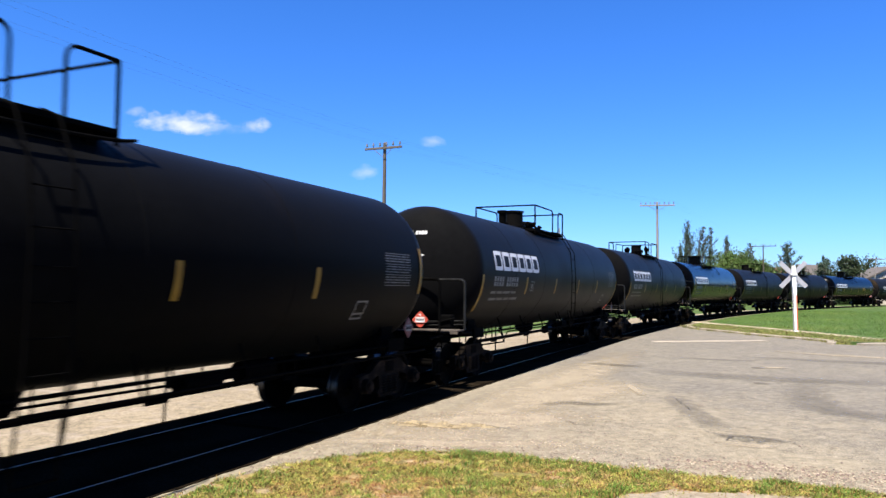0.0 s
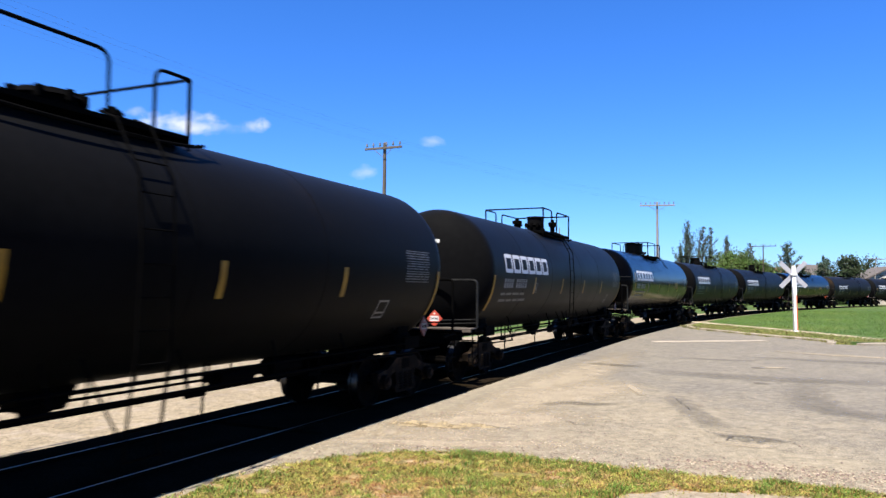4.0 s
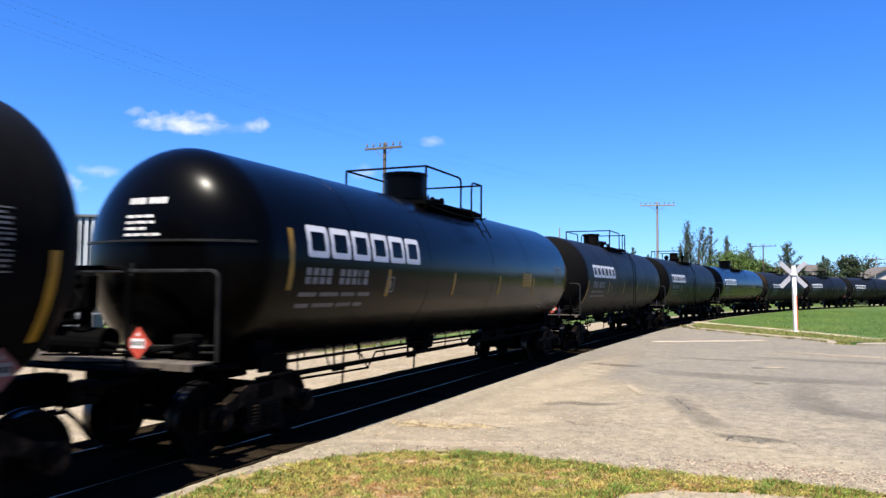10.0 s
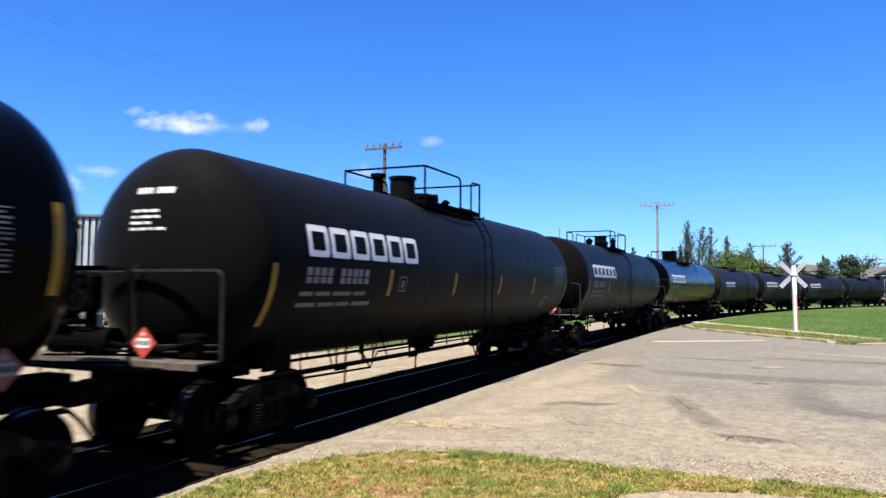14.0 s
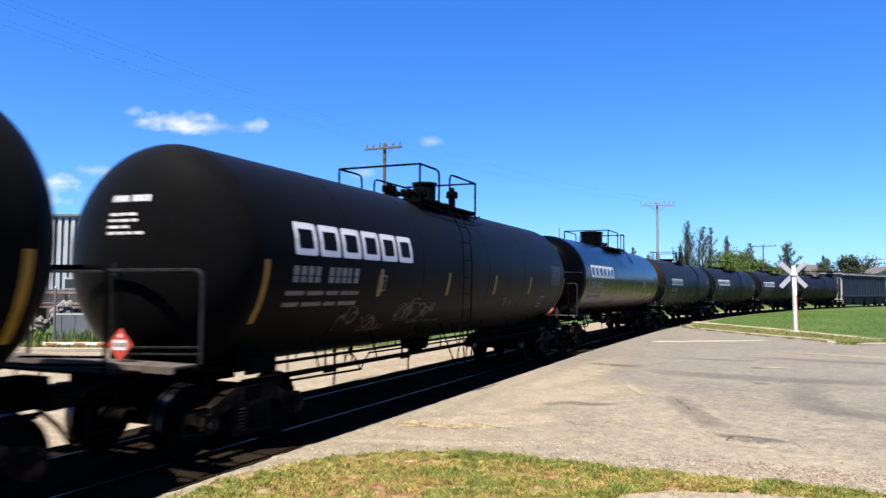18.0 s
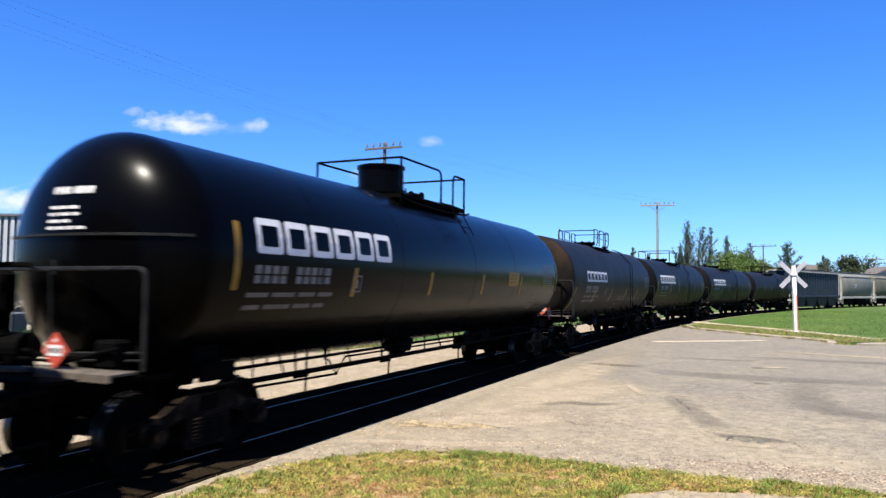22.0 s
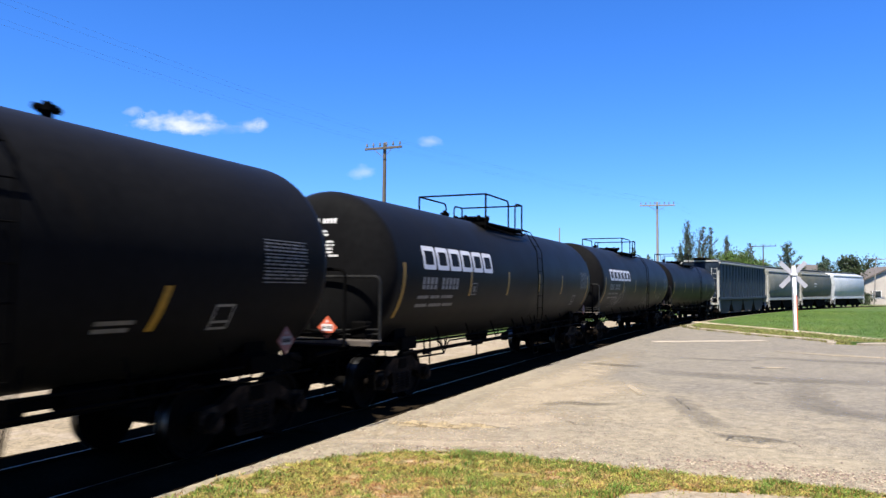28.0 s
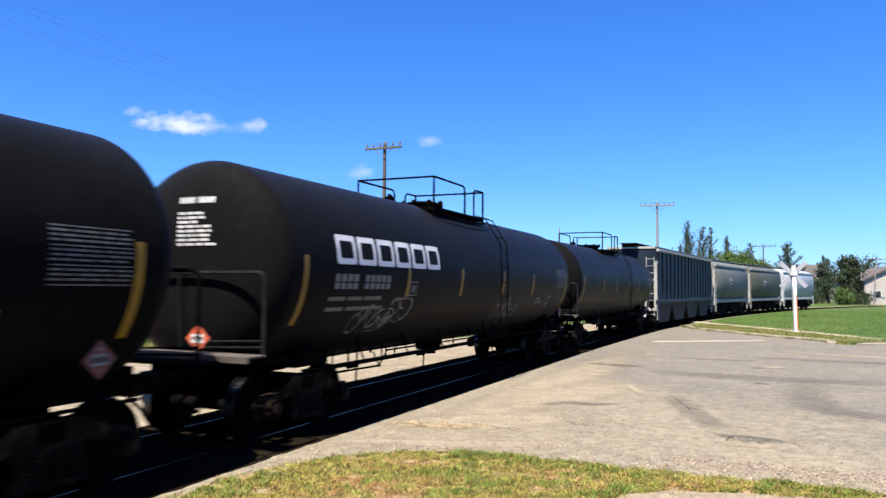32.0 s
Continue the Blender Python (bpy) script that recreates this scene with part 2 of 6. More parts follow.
M["plank"] = material("stacked_timber", (0.1989, 0.1228, 0.0819), (0.1404, 0.08775, 0.0585), 3, 0.85, 0.05, bump=0.3, stretch=(0.5, 5, 5), obj_var=0.3)
M["rubble"] = material("pale_scrap", (0.19, 0.17, 0.148), (0.075, 0.066, 0.056), 3, 0.8, 0.1, bump=0.3, obj_var=0.3)
M["galv"] = material("galvanised_steel", (0.2808, 0.2866, 0.2925), (0.2223, 0.2281, 0.234), 5, 0.4, 0.1, metal=0.7, bump=0.05)


def grazing_gloss(m, lo, hi, power=3.0):
    """Paint that is dull face on and gleams at a flat angle."""
    n, l = m.node_tree.nodes, m.node_tree.links
    lw, pw, mr = n.new("ShaderNodeLayerWeight"), n.new("ShaderNodeMath"), n.new("ShaderNodeMapRange")
    lw.inputs["Blend"].default_value = 0.5
    pw.operation = "POWER"
    pw.inputs[1].default_value = power
    mr.inputs[3].default_value, mr.inputs[4].default_value = lo, hi
    l.new(lw.outputs["Facing"], pw.inputs[0])
    l.new(pw.outputs[0], mr.inputs[0])
    l.new(mr.outputs[0], n["Principled BSDF"].inputs["Specular IOR Level"])


grazing_gloss(M["tank_matt"], 0.001, 0.2)
grazing_gloss(M["tank_dust"], 0.001, 0.2)
grazing_gloss(M["tank_brown"], 0.006, 0.09)
grazing_gloss(M["hopper_blue"], 0.01, 0.6, 4.0)
grazing_gloss(M["tank_gloss"], 0.03, 0.26)


def gravel_over(m):
    """Beige gravel thinning out over the asphalt, away from the track."""
    n, l = m.node_tree.nodes, m.node_tree.links
    base = n["Principled BSDF"].inputs["Base Color"]
    old = base.links[0].from_socket
    tc, no, dot = n.new("ShaderNodeTexCoord"), n.new("ShaderNodeTexNoise"), n.new("ShaderNodeVectorMath")
    no.inputs["Scale"].default_value, no.inputs["Detail"].default_value, no.inputs["Roughness"].default_value = 0.45, 9, 0.62
    l.new(tc.outputs["Object"], no.inputs["Vector"])
    dot.operation = "DOT_PRODUCT"
    dot.inputs[1].default_value = (0.938, 0.347, 0)
    l.new(tc.outputs["Object"], dot.inputs[0])
    ad, mr, mx = n.new("ShaderNodeMath"), n.new("ShaderNodeMapRange"), n.new("ShaderNodeMix")
    ad.operation = "MULTIPLY_ADD"
    ad.inputs[1].default_value = 9.0
    l.new(no.outputs["Fac"], ad.inputs[0])
    l.new(dot.outputs["Value"], ad.inputs[2])
    mr.inputs[1].default_value, mr.inputs[2].default_value = 12.6, 16.0
    mr.inputs[3].default_value, mr.inputs[4].default_value = 1.0, 0.0
    l.new(ad.outputs[0], mr.inputs[0])
    mx.data_type, mx.blend_type = "RGBA", "MULTIPLY"
    mx.inputs[7].default_value = (1.33, 1.28, 1.15, 1)
    l.new(mr.outputs[0], mx.inputs[0])
    l.new(old, mx.inputs[6])
    l.new(mx.outputs[2], base)


gravel_over(M["asphalt"])


def rough_up(m, scale, lo, hi):
    """Grit at every size down to single stones, over the whole surface."""
    n, l = m.node_tree.nodes, m.node_tree.links
    base = n["Principled BSDF"].inputs["Base Color"]
    old = base.links[0].from_socket
    tc, no, mr, mx = n.new("ShaderNodeTexCoord"), n.new("ShaderNodeTexNoise"), n.new("ShaderNodeMapRange"), n.new("ShaderNodeMix")
    no.inputs["Scale"].default_value, no.inputs["Detail"].default_value, no.inputs["Roughness"].default_value = scale, 11, 0.78
    l.new(tc.outputs["Object"], no.inputs["Vector"])
    mr.inputs[1].default_value, mr.inputs[2].default_value = 0.32, 0.68
    mr.inputs[3].default_value, mr.inputs[4].default_value = lo, hi
    l.new(no.outputs["Fac"], mr.inputs[0])
    comb = n.new("ShaderNodeCombineColor")
    for i in range(3):
        l.new(mr.outputs[0], comb.inputs[i])
    mx.data_type, mx.blend_type = "RGBA", "MULTIPLY"
    mx.inputs[0].default_value = 1.0
    l.new(old, mx.inputs[6])
    l.new(comb.outputs[0], mx.inputs[7])
    l.new(mx.outputs[2], base)


rough_up(M["asphalt"], 6.0, 0.58, 1.46)
rough_up(M["asphalt_dark"], 6.0, 0.66, 1.36)
rough_up(M["gravel"], 6.0, 0.6, 1.44)
rough_up(M["turf"], 9.0, 0.5, 1.5)
rough_up(M["lawn"], 0.5, 0.8, 1.2)
rough_up(M["concrete"], 3.0, 0.75, 1.2)


def cloud_material(name, density):
    m = bpy.data.materials.new(name)
    m.use_nodes = True
    n, l = m.node_tree.nodes, m.node_tree.links
    n.remove(n["Principled BSDF"])
    tc = n.new("ShaderNodeTexCoord")
    no = n.new("ShaderNodeTexNoise")
    no.inputs["Scale"].default_value, no.inputs["Detail"].default_value, no.inputs["Roughness"].default_value = 0.014, 7, 0.55
    oi = n.new("ShaderNodeObjectInfo")
    ad = n.new("ShaderNodeVectorMath")
    ad.operation = "MULTIPLY_ADD"
    l.new(oi.outputs["Random"], ad.inputs[0])
    ad.inputs[1].default_value = (900, 900, 900)
    l.new(tc.outputs["Object"], ad.inputs[2])
    mp = n.new("ShaderNodeMapping")
    mp.inputs["Scale"].default_value = (1, 1, 1.8)
    l.new(ad.outputs[0], mp.inputs[0])
    l.new(mp.outputs[0], no.inputs["Vector"])
    gr = n.new("ShaderNodeMapping")
    gr.inputs["Location"].default_value = (-1, -1, 0)
    gr.inputs["Scale"].default_value = (2, 2, 0)
    l.new(tc.outputs["UV"], gr.inputs[0])
    le = n.new("ShaderNodeVectorMath")
    le.operation = "LENGTH"
    l.new(gr.outputs[0], le.inputs[0])
    ma = n.new("ShaderNodeMath")
    ma.operation = "MULTIPLY_ADD"
    ma.inputs[1].default_value = -0.62
    l.new(le.outputs["Value"], ma.inputs[0])
    l.new(no.outputs["Fac"], ma.inputs[2])
    r = n.new("ShaderNodeMapRange")
    r.inputs[1].default_value, r.inputs[2].default_value, r.inputs[4].default_value = 0.02, 0.46, density
    l.new(ma.outputs[0], r.inputs[0])
    df, tr, mx = n.new("ShaderNodeEmission"), n.new("ShaderNodeBsdfTransparent"), n.new("ShaderNodeMixShader")
    df.inputs[0].default_value = (0.95, 0.96, 1.0, 1)
    df.inputs[1].default_value = 0.38
    l.new(r.outputs[0], mx.inputs[0])
    l.new(tr.outputs[0], mx.inputs[1])
    l.new(df.outputs[0], mx.inputs[2])
    l.new(mx.outputs[0], n["Material Output"].inputs[0])
    return m


M["cloud"] = cloud_material("thin_white_cloud", 0.72)
M["cloud_wisp"] = cloud_material("faint_white_cloud", 0.28)


def film_material(name, colour, dark, strength, grit=3.0):
    """A thin film of dust or rubber that fades out towards the sides of its strip and breaks up in patches."""
    m = material(name, colour, dark, 2.0, 0.93, 0.04, bump=0.6, fine=34, fine_amount=0.4, bump_dist=0.01, spec=0.15)
    n, l = m.node_tree.nodes, m.node_tree.links
    tc, sep, no = n.new("ShaderNodeTexCoord"), n.new("ShaderNodeSeparateXYZ"), n.new("ShaderNodeTexNoise")
    l.new(tc.outputs["UV"], sep.inputs[0])
    no.inputs["Scale"].default_value, no.inputs["Detail"].default_value, no.inputs["Roughness"].default_value = grit, 9, 0.7
    l.new(tc.outputs["Object"], no.inputs["Vector"])
    last = None
    for axis in (0, 1):
        a, b = n.new("ShaderNodeMath"), n.new("ShaderNodeMath")
        a.operation, b.operation = "SUBTRACT", "MULTIPLY"
        a.inputs[0].default_value = 1.0
        l.new(sep.outputs[axis], a.inputs[1])
        l.new(a.outputs[0], b.inputs[0])
        l.new(sep.outputs[axis], b.inputs[1])
        if last:
            c = n.new("ShaderNodeMath")
            c.operation = "MULTIPLY"
            l.new(last, c.inputs[0])
            l.new(b.outputs[0], c.inputs[1])
            last = c.outputs[0]
        else:
            last = b.outputs[0]
    wide, sm = n.new("ShaderNodeMath"), n.new("ShaderNodeMath")
    wide.operation, sm.operation = "MULTIPLY", "MULTIPLY_ADD"
    wide.inputs[1].default_value = 16.0
    l.new(last, wide.inputs[0])
    sm.inputs[1].default_value = 1.0
    l.new(no.outputs["Fac"], sm.inputs[2])
    l.new(wide.outputs[0], sm.inputs[0])
    mr = n.new("ShaderNodeMapRange")
    mr.inputs[1].default_value, mr.inputs[2].default_value, mr.inputs[4].default_value = 0.75, 1.35, strength
    l.new(sm.outputs[0], mr.inputs[0])
    tr, mx = n.new("ShaderNodeBsdfTransparent"), n.new("ShaderNodeMixShader")
    l.new(mr.outputs[0], mx.inputs[0])
    l.new(tr.outputs[0], mx.inputs[1])
    l.new(n["Principled BSDF"].outputs[0], mx.inputs[2])
    l.new(mx.outputs[0], n["Material Output"].inputs[0])
    return m


M["film_dark"] = film_material("rubbed_dark_asphalt", (0.115, 0.10, 0.08), (0.085, 0.074, 0.06), 0.42, 6.0)
M["film_tyre"] = film_material("tyre_rubber_film", (0.138, 0.126, 0.11), (0.118, 0.108, 0.095), 0.3, 2.5)
M["film_sand"] = film_material("strewn_sand", (0.345, 0.288, 0.212), (0.275, 0.228, 0.165), 0.7, 2.6)
M["film_earth"] = film_material("strewn_olive_earth", (0.25, 0.185, 0.10), (0.19, 0.14, 0.072), 0.7, 6.0)


# ---- mesh helpers ----
def part(name, bm, mat, parent=None, label="", smooth=False):
    me = bpy.data.meshes.new(name)
    bm.normal_update()
    bm.to_mesh(me)
    bm.free()
    me.materials.append(M[mat] if isinstance(mat, str) else mat)
    if smooth:
        for p in me.polygons:
            p.use_smooth = True
    ob = new(name, me)
    ob.parent = parent
    if label:
        ob["label"] = label
    return ob


def empty(name, m=None):
    ob = new(name)
    if m is not None:
        ob.matrix_basis = m
    return ob


def box(bm, c, s, m=None, bevel=0.0):
    r = bmesh.ops.create_cube(bm, size=1.0, matrix=Matrix.Translation(c) @ (m or Matrix()) @ Matrix.Diagonal((*s, 1)))
    if bevel:
        edges = list({e for v in r["verts"] for e in v.link_edges})
        bmesh.ops.bevel(bm, geom=edges, offset=bevel, segments=1, affect="EDGES", profile=0.5)


def rod(bm, a, b, r, seg=8, r2=None):
    a, b = Vector(a), Vector(b)
    d = b - a
    m = Matrix.Translation((a + b) / 2) @ d.to_track_quat("Z", "Y").to_matrix().to_4x4()
    bmesh.ops.create_cone(bm, cap_ends=True, segments=seg, radius1=r, radius2=r if r2 is None else r2, depth=d.length, matrix=m)


def pipe(bm, pts, r, seg=6):
    """A tube through points."""
    pts = [Vector(p) for p in pts]
    rings = []
    for i, p in enumerate(pts):
        t = ((pts[min(i + 1, len(pts) - 1)] - p).normalized() + (p - pts[max(i - 1, 0)]).normalized()).normalized()
        side = t.orthogonal().normalized() if not rings else (prev - t * prev.dot(t)).normalized()
        prev = side
        up = t.cross(side)
        rings.append([bm.verts.new(p + r * (math.cos(a) * side + math.sin(a) * up)) for a in (2 * math.pi * k / seg for k in range(seg))])
    for a, b in zip(rings, rings[1:]):
        for k in range(seg):
            bm.faces.new((a[k], a[(k + 1) % seg], b[(k + 1) % seg], b[k]))
    bm.faces.new(rings[0][::-1])
    bm.faces.new(rings[-1])


def bend(a, corner, b, r=0.12, n=5):
    """Points from a round a corner to b."""
    a, c, b = Vector(a), Vector(corner), Vector(b)
    p, q = c + (a - c).normalized() * r, c + (b - c).normalized() * r
    return [a] + [p * (1 - t) ** 2 + c * 2 * t * (1 - t) + q * t * t for t in (k / n for k in range(n + 1))] + [b]


def prism(bm, outline, depth, m=None):
    """An outline in local x, z pulled along y by depth, both ways from the middle."""
    m = m or Matrix()
    f = [bm.verts.new(m @ Vector((x, -depth / 2, z))) for x, z in outline]
    k = [bm.verts.new(m @ Vector((x, depth / 2, z))) for x, z in outline]
    bm.faces.new(f)
    bm.faces.new(k[::-1])
    for i in range(len(f)):
        j = (i + 1) % len(f)
        bm.faces.new((f[j], f[i], k[i], k[j]))
    bmesh.ops.recalc_face_normals(bm, faces=bm.faces[:])


def slab(outline, z0, z1):
    """A flat plate with the given outline in x, y."""
    bm = bmesh.new()
    lo = [bm.verts.new((x, y, z0)) for x, y in outline]
    hi = [bm.verts.new((x, y, z1)) for x, y in outline]
    bmesh.ops.triangulate(bm, faces=[bm.faces.new(hi)], ngon_method="EAR_CLIP")
    for i in range(len(lo)):
        j = (i + 1) % len(lo)
        bm.faces.new((lo[i], lo[j], hi[j], hi[i]))
    bmesh.ops.recalc_face_normals(bm, faces=bm.faces[:])
    return bm


def raw(name, verts, faces, mat, parent=None):
    me = bpy.data.meshes.new(name)
    me.from_pydata(verts, [], faces)
    me.materials.append(M[mat])
    ob = new(name, me)
    ob.parent = parent
    return ob


# ---- the track's line ----
T_HEAD, T_DIST, T_START, T_CURVE, T_RAMP, T_EASE = radians(23.862), 7.402, 13.484, 0.00445, 33.8, 0.00018


def heading(s):
    a = max(0.0, s - T_START)
    r = min(a, T_RAMP)
    return T_HEAD + T_EASE * max(0.0, s) + T_CURVE * (r * r / (2 * T_RAMP) + max(0.0, a - T_RAMP))


def build_line():
    step, lo, hi = 0.25, -190.0, 260.0
    n = int(round((hi - lo) / step))
    x, y = -math.cos(T_HEAD) * T_DIST, math.sin(T_HEAD) * T_DIST
    x, y = x + lo * math.sin(T_HEAD), y + lo * math.cos(T_HEAD)
    out = [(x, y)]
    for i in range(n):
        h = heading(lo + (i + 0.5) * step)
        x, y = x + math.sin(h) * step, y + math.cos(h) * step
        out.append((x, y))
    return lo, step, out


LINE_LO, LINE_STEP, LINE = build_line()


def on_track(s, lat=0.0):
    """World x, y at distance s along the track; lat to the right of it."""
    f = (s - LINE_LO) / LINE_STEP
    i = max(0, min(len(LINE) - 2, int(f)))
    f -= i
    h = heading(s)
    return (LINE[i][0] * (1 - f) + LINE[i + 1][0] * f + lat * math.cos(h), LINE[i][1] * (1 - f) + LINE[i + 1][1] * f - lat * math.sin(h))


# ---- ground ----
GROUND = -0.055


def wavy(points, amp, step, seed):
    """The closed outline with points every step metres, moved a little."""
    rnd = random.Random(seed)
    out = []
    for (x0, y0), (x1, y1) in zip(points, points[1:] + points[:1]):
        n = max(1, int(math.hypot(x1 - x0, y1 - y0) / step))
        for k in range(n):
            a = amp if 0 < k else amp * 0.4
            out.append((x0 + (x1 - x0) * k / n + rnd.uniform(-a, a), y0 + (y1 - y0) * k / n + rnd.uniform(-a, a)))
    return out


def ground_sheet():
    bm = bmesh.new()
    R = 2600.0
    xs = [-R, -400, -120, -50, 0, 50, 100, 160, 400, R]
    ys = [-R, -400, -120, -40, 0, 40, 80, 120, 170, 400, R]
    v = [[bm.verts.new((x, y, GROUND - 0.03)) for x in xs] for y in ys]
    for j in range(len(ys) - 1):
        for i in range(len(xs) - 1):
            bm.faces.new((v[j][i], v[j][i + 1], v[j + 1][i + 1], v[j + 1][i]))
    return tagged(part("ground", bm, "lawn"), "wide flat green meadow reaching the horizon", kind="structure")


ground_sheet()
lot = [(15.4, 44.5), (14.3, 41.6), (15.55, 35.4), (16.6, 32.6), (16.2, 30.6), (17.0, 29.9), (40, 30.2), (70, 31), (70, -60)] + [on_track(s, 0.9) for s in range(-60, 46, 4)]
tagged(part("pavement", slab(lot, GROUND - 0.08, GROUND), "asphalt"), "dusty worn asphalt lot beside the track", kind="structure")
road_far = wavy([on_track(1.5, -1.8), (-9.6, 9.0), (-14, 10.6), (-60, 12.2), (-60, 24.2), (-13.5, 24.1), (-4.2, 24.6), (-0.6, 30.5)] + [on_track(s, -4.6 + 0.1 * (s % 7)) for s in range(36, 62, 6)] + [on_track(s, -1.8) for s in range(58, 8, -6)], 0.12, 1.2, 5)
tagged(part("gravel_road", slab(road_far, GROUND - 0.06, GROUND + 0.002), "gravel"), "pale gravel road and apron beyond the track", kind="structure")
dry_left = wavy([on_track(s, -2.4) for s in (-40, -20, -3)] + [(-9.9, 8.4), (-13.0, 9.6), (-60, 11.6), (-60, -20)], 0.1, 0.6, 6)
tagged(part("verge", slab(dry_left, GROUND - 0.05, GROUND + 0.008), "turf"), "dry grassy verge beside the track", kind="structure")


def ribbon(name, ss, left, right, z0, z1, mat, label):
    """A flat bed along the track between two side distances."""
    verts, faces = [], []
    for s in ss:
        verts += [(*on_track(s, left(s)), z0), (*on_track(s, left(s)), z1), (*on_track(s, right(s)), z1), (*on_track(s, right(s)), z0)]
    for i in range(len(ss) - 1):
        for k in range(3):
            faces.append((i * 4 + k, i * 4 + k + 1, i * 4 + k + 5, i * 4 + k + 4))
    tagged(raw(name, verts, faces, mat), label, kind="structure")


# Strip as wide as the train's shadow, darkened in place of shade.
ribbon("stained_ballast", np.concatenate((np.arange(-60, 0, 1.0), np.arange(0, 40, 0.12), np.arange(40, 252, 0.7))), lambda s: -1.5 + 0.1 * noise.noise(Vector((s * 0.6, 5, 0))), lambda s: 1.535 + 0.04 * noise.noise(Vector((s * 0.9, 1, 0))) + 0.05 * noise.noise(Vector((s * 4.1, 2, 0))), GROUND - 0.07, GROUND + 0.012, "ballast_dark", "dark strip on the ballast for the train's shadow")
ribbon("ballast", np.arange(-60, 47, 0.5), lambda s: -1.9, lambda s: 1.35, GROUND - 0.07, GROUND + 0.006, "gravel", "beige gravel packed between and beside the rails")
ribbon("track_bed", np.arange(46, 255, 1.0), lambda s: -2.6 + 0.3 * noise.noise(Vector((s * 0.3, 7, 0))), lambda s: 1.8 + 0.25 * noise.noise(Vector((s * 0.3, 9, 0))), GROUND - 0.07, GROUND + 0.004, "gravel", "pale gravel track bed across the meadow")


def strip(name, pts, width, z0, z1, mat, label, tilt=0.0):
    """A kerb or path along points in x, y."""
    bm = bmesh.new()
    rows = []
    for i, p in enumerate(pts):
        a, b = Vector(pts[max(0, i - 1)]), Vector(pts[min(len(pts) - 1, i + 1)])
        d = (b - a).normalized()
        n = Vector((d.y, -d.x)) * width / 2
        p = Vector(p)
        rows.append([bm.verts.new((*(p - n), z0)), bm.verts.new((*(p - n), z1 - 0.015)), bm.verts.new((*(p - n * 0.85), z1)),
                     bm.verts.new((*(p + n * 0.85), z1)), bm.verts.new((*(p + n), z1 - 0.015)), bm.verts.new((*(p + n), z0))])
    for r, q in zip(rows, rows[1:]):
        for k in range(5):
            bm.faces.new((r[k], r[k + 1], q[k + 1], q[k]))
    bm.faces.new(rows[0])
    bm.faces.new(rows[-1][::-1])
    bmesh.ops.recalc_face_normals(bm, faces=bm.faces[:])
    return tagged(part(name, bm, mat), label, kind="structure")


def smooth_line(pts, n=6):
    """A Catmull-Rom line through points."""
    p = [pts[0]] + list(pts) + [pts[-1]]
    out = []
    for a, b, c, d in zip(p, p[1:], p[2:], p[3:]):
        for k in range(n):
            t = k / n
            out.append(tuple(0.5 * (2 * b[i] + (c[i] - a[i]) * t + (2 * a[i] - 5 * b[i] + 4 * c[i] - d[i]) * t * t + (3 * b[i] - a[i] - 3 * c[i] + d[i]) * t ** 3) for i in (0, 1)))
    return out + [tuple(pts[-1])]


strip("kerb_1", smooth_line([(14.7, 44.0), (14.3, 41.6), (15.0, 38.0), (15.6, 35.4), (16.5, 33.0), (16.75, 32.0), (16.45, 31.0), (16.0, 30.3)]), 0.34, GROUND - 0.1, 0.03, "concrete", "worn pale concrete kerb at the meadow's edge")
strip("kerb_2", smooth_line([(17.0, 29.9), (18.4, 30.35), (24, 30.8), (40, 31.2), (70, 32)]), 0.3, GROUND - 0.1, 0.03, "concrete", "pale concrete kerb along the lot")
strip("footpath", smooth_line([(17.2, 49.0), (16.95, 47.5), (17.6, 43.5), (18.5, 39.2), (19.0, 35.5), (19.6, 32.6), (24, 32.6), (70, 34)]), 1.1, GROUND - 0.1, 0.034, "path", "narrow pale footpath through the grass")
lawn_edge = wavy([(14.9, 44.6), (14.6, 41.7), (15.2, 38.2), (15.8, 35.5), (16.7, 33.0), (16.95, 31.9), (17.0, 30.6), (18.5, 30.7), (24, 31.1), (40, 31.5), (90, 33), (160, 60), (170, 118)] + [on_track(s, 2.2) for s in range(170, 44, -5)], 0.05, 2.5, 9)
tagged(part("lawn", slab(lawn_edge, GROUND - 0.1, 0.025), "lawn"), "green meadow inside the curve of the track", kind="structure")
verge_pairs = [((14.9, 43.8), (16.4, 46.4)), ((14.6, 41.6), (17.1, 43.4)), ((15.2, 38.1), (18.0, 39.1)), ((15.8, 35.5), (18.5, 35.4)), ((16.7, 33.0), (18.9, 33.2)), ((17.05, 30.95), (19.3, 32.1)), ((24, 31.25), (24, 32.05)), ((70, 32.4), (70, 33.4))]
dry_strip = [a for a, b in verge_pairs] + [b for a, b in verge_pairs[::-1]]
verge_verts = [(*p, z) for a, b in verge_pairs for p in (a, b) for z in (GROUND - 0.1, 0.029)]
verge_faces = [f for k in range(0, 4 * len(verge_pairs) - 4, 4) for f in ((k + 1, k + 5, k + 7, k + 3), (k, k + 4, k + 5, k + 1), (k + 2, k + 3, k + 7, k + 6))]
tagged(raw("dry_verge", verge_verts, verge_faces, "dry_lawn"), "strip of dry olive grass between kerb and footpath", kind="structure")
white_strip = wavy([(8.9, 30.5), (11.5, 31.15), (14.2, 31.8), (14.1, 32.65), (11.4, 32.05), (8.9, 31.4)], 0.06, 0.5, 3)
tagged(part("gutter_strip", slab(white_strip, GROUND - 0.02, GROUND + 0.008), "concrete"), "pale concrete strip set in the asphalt", kind="structure")


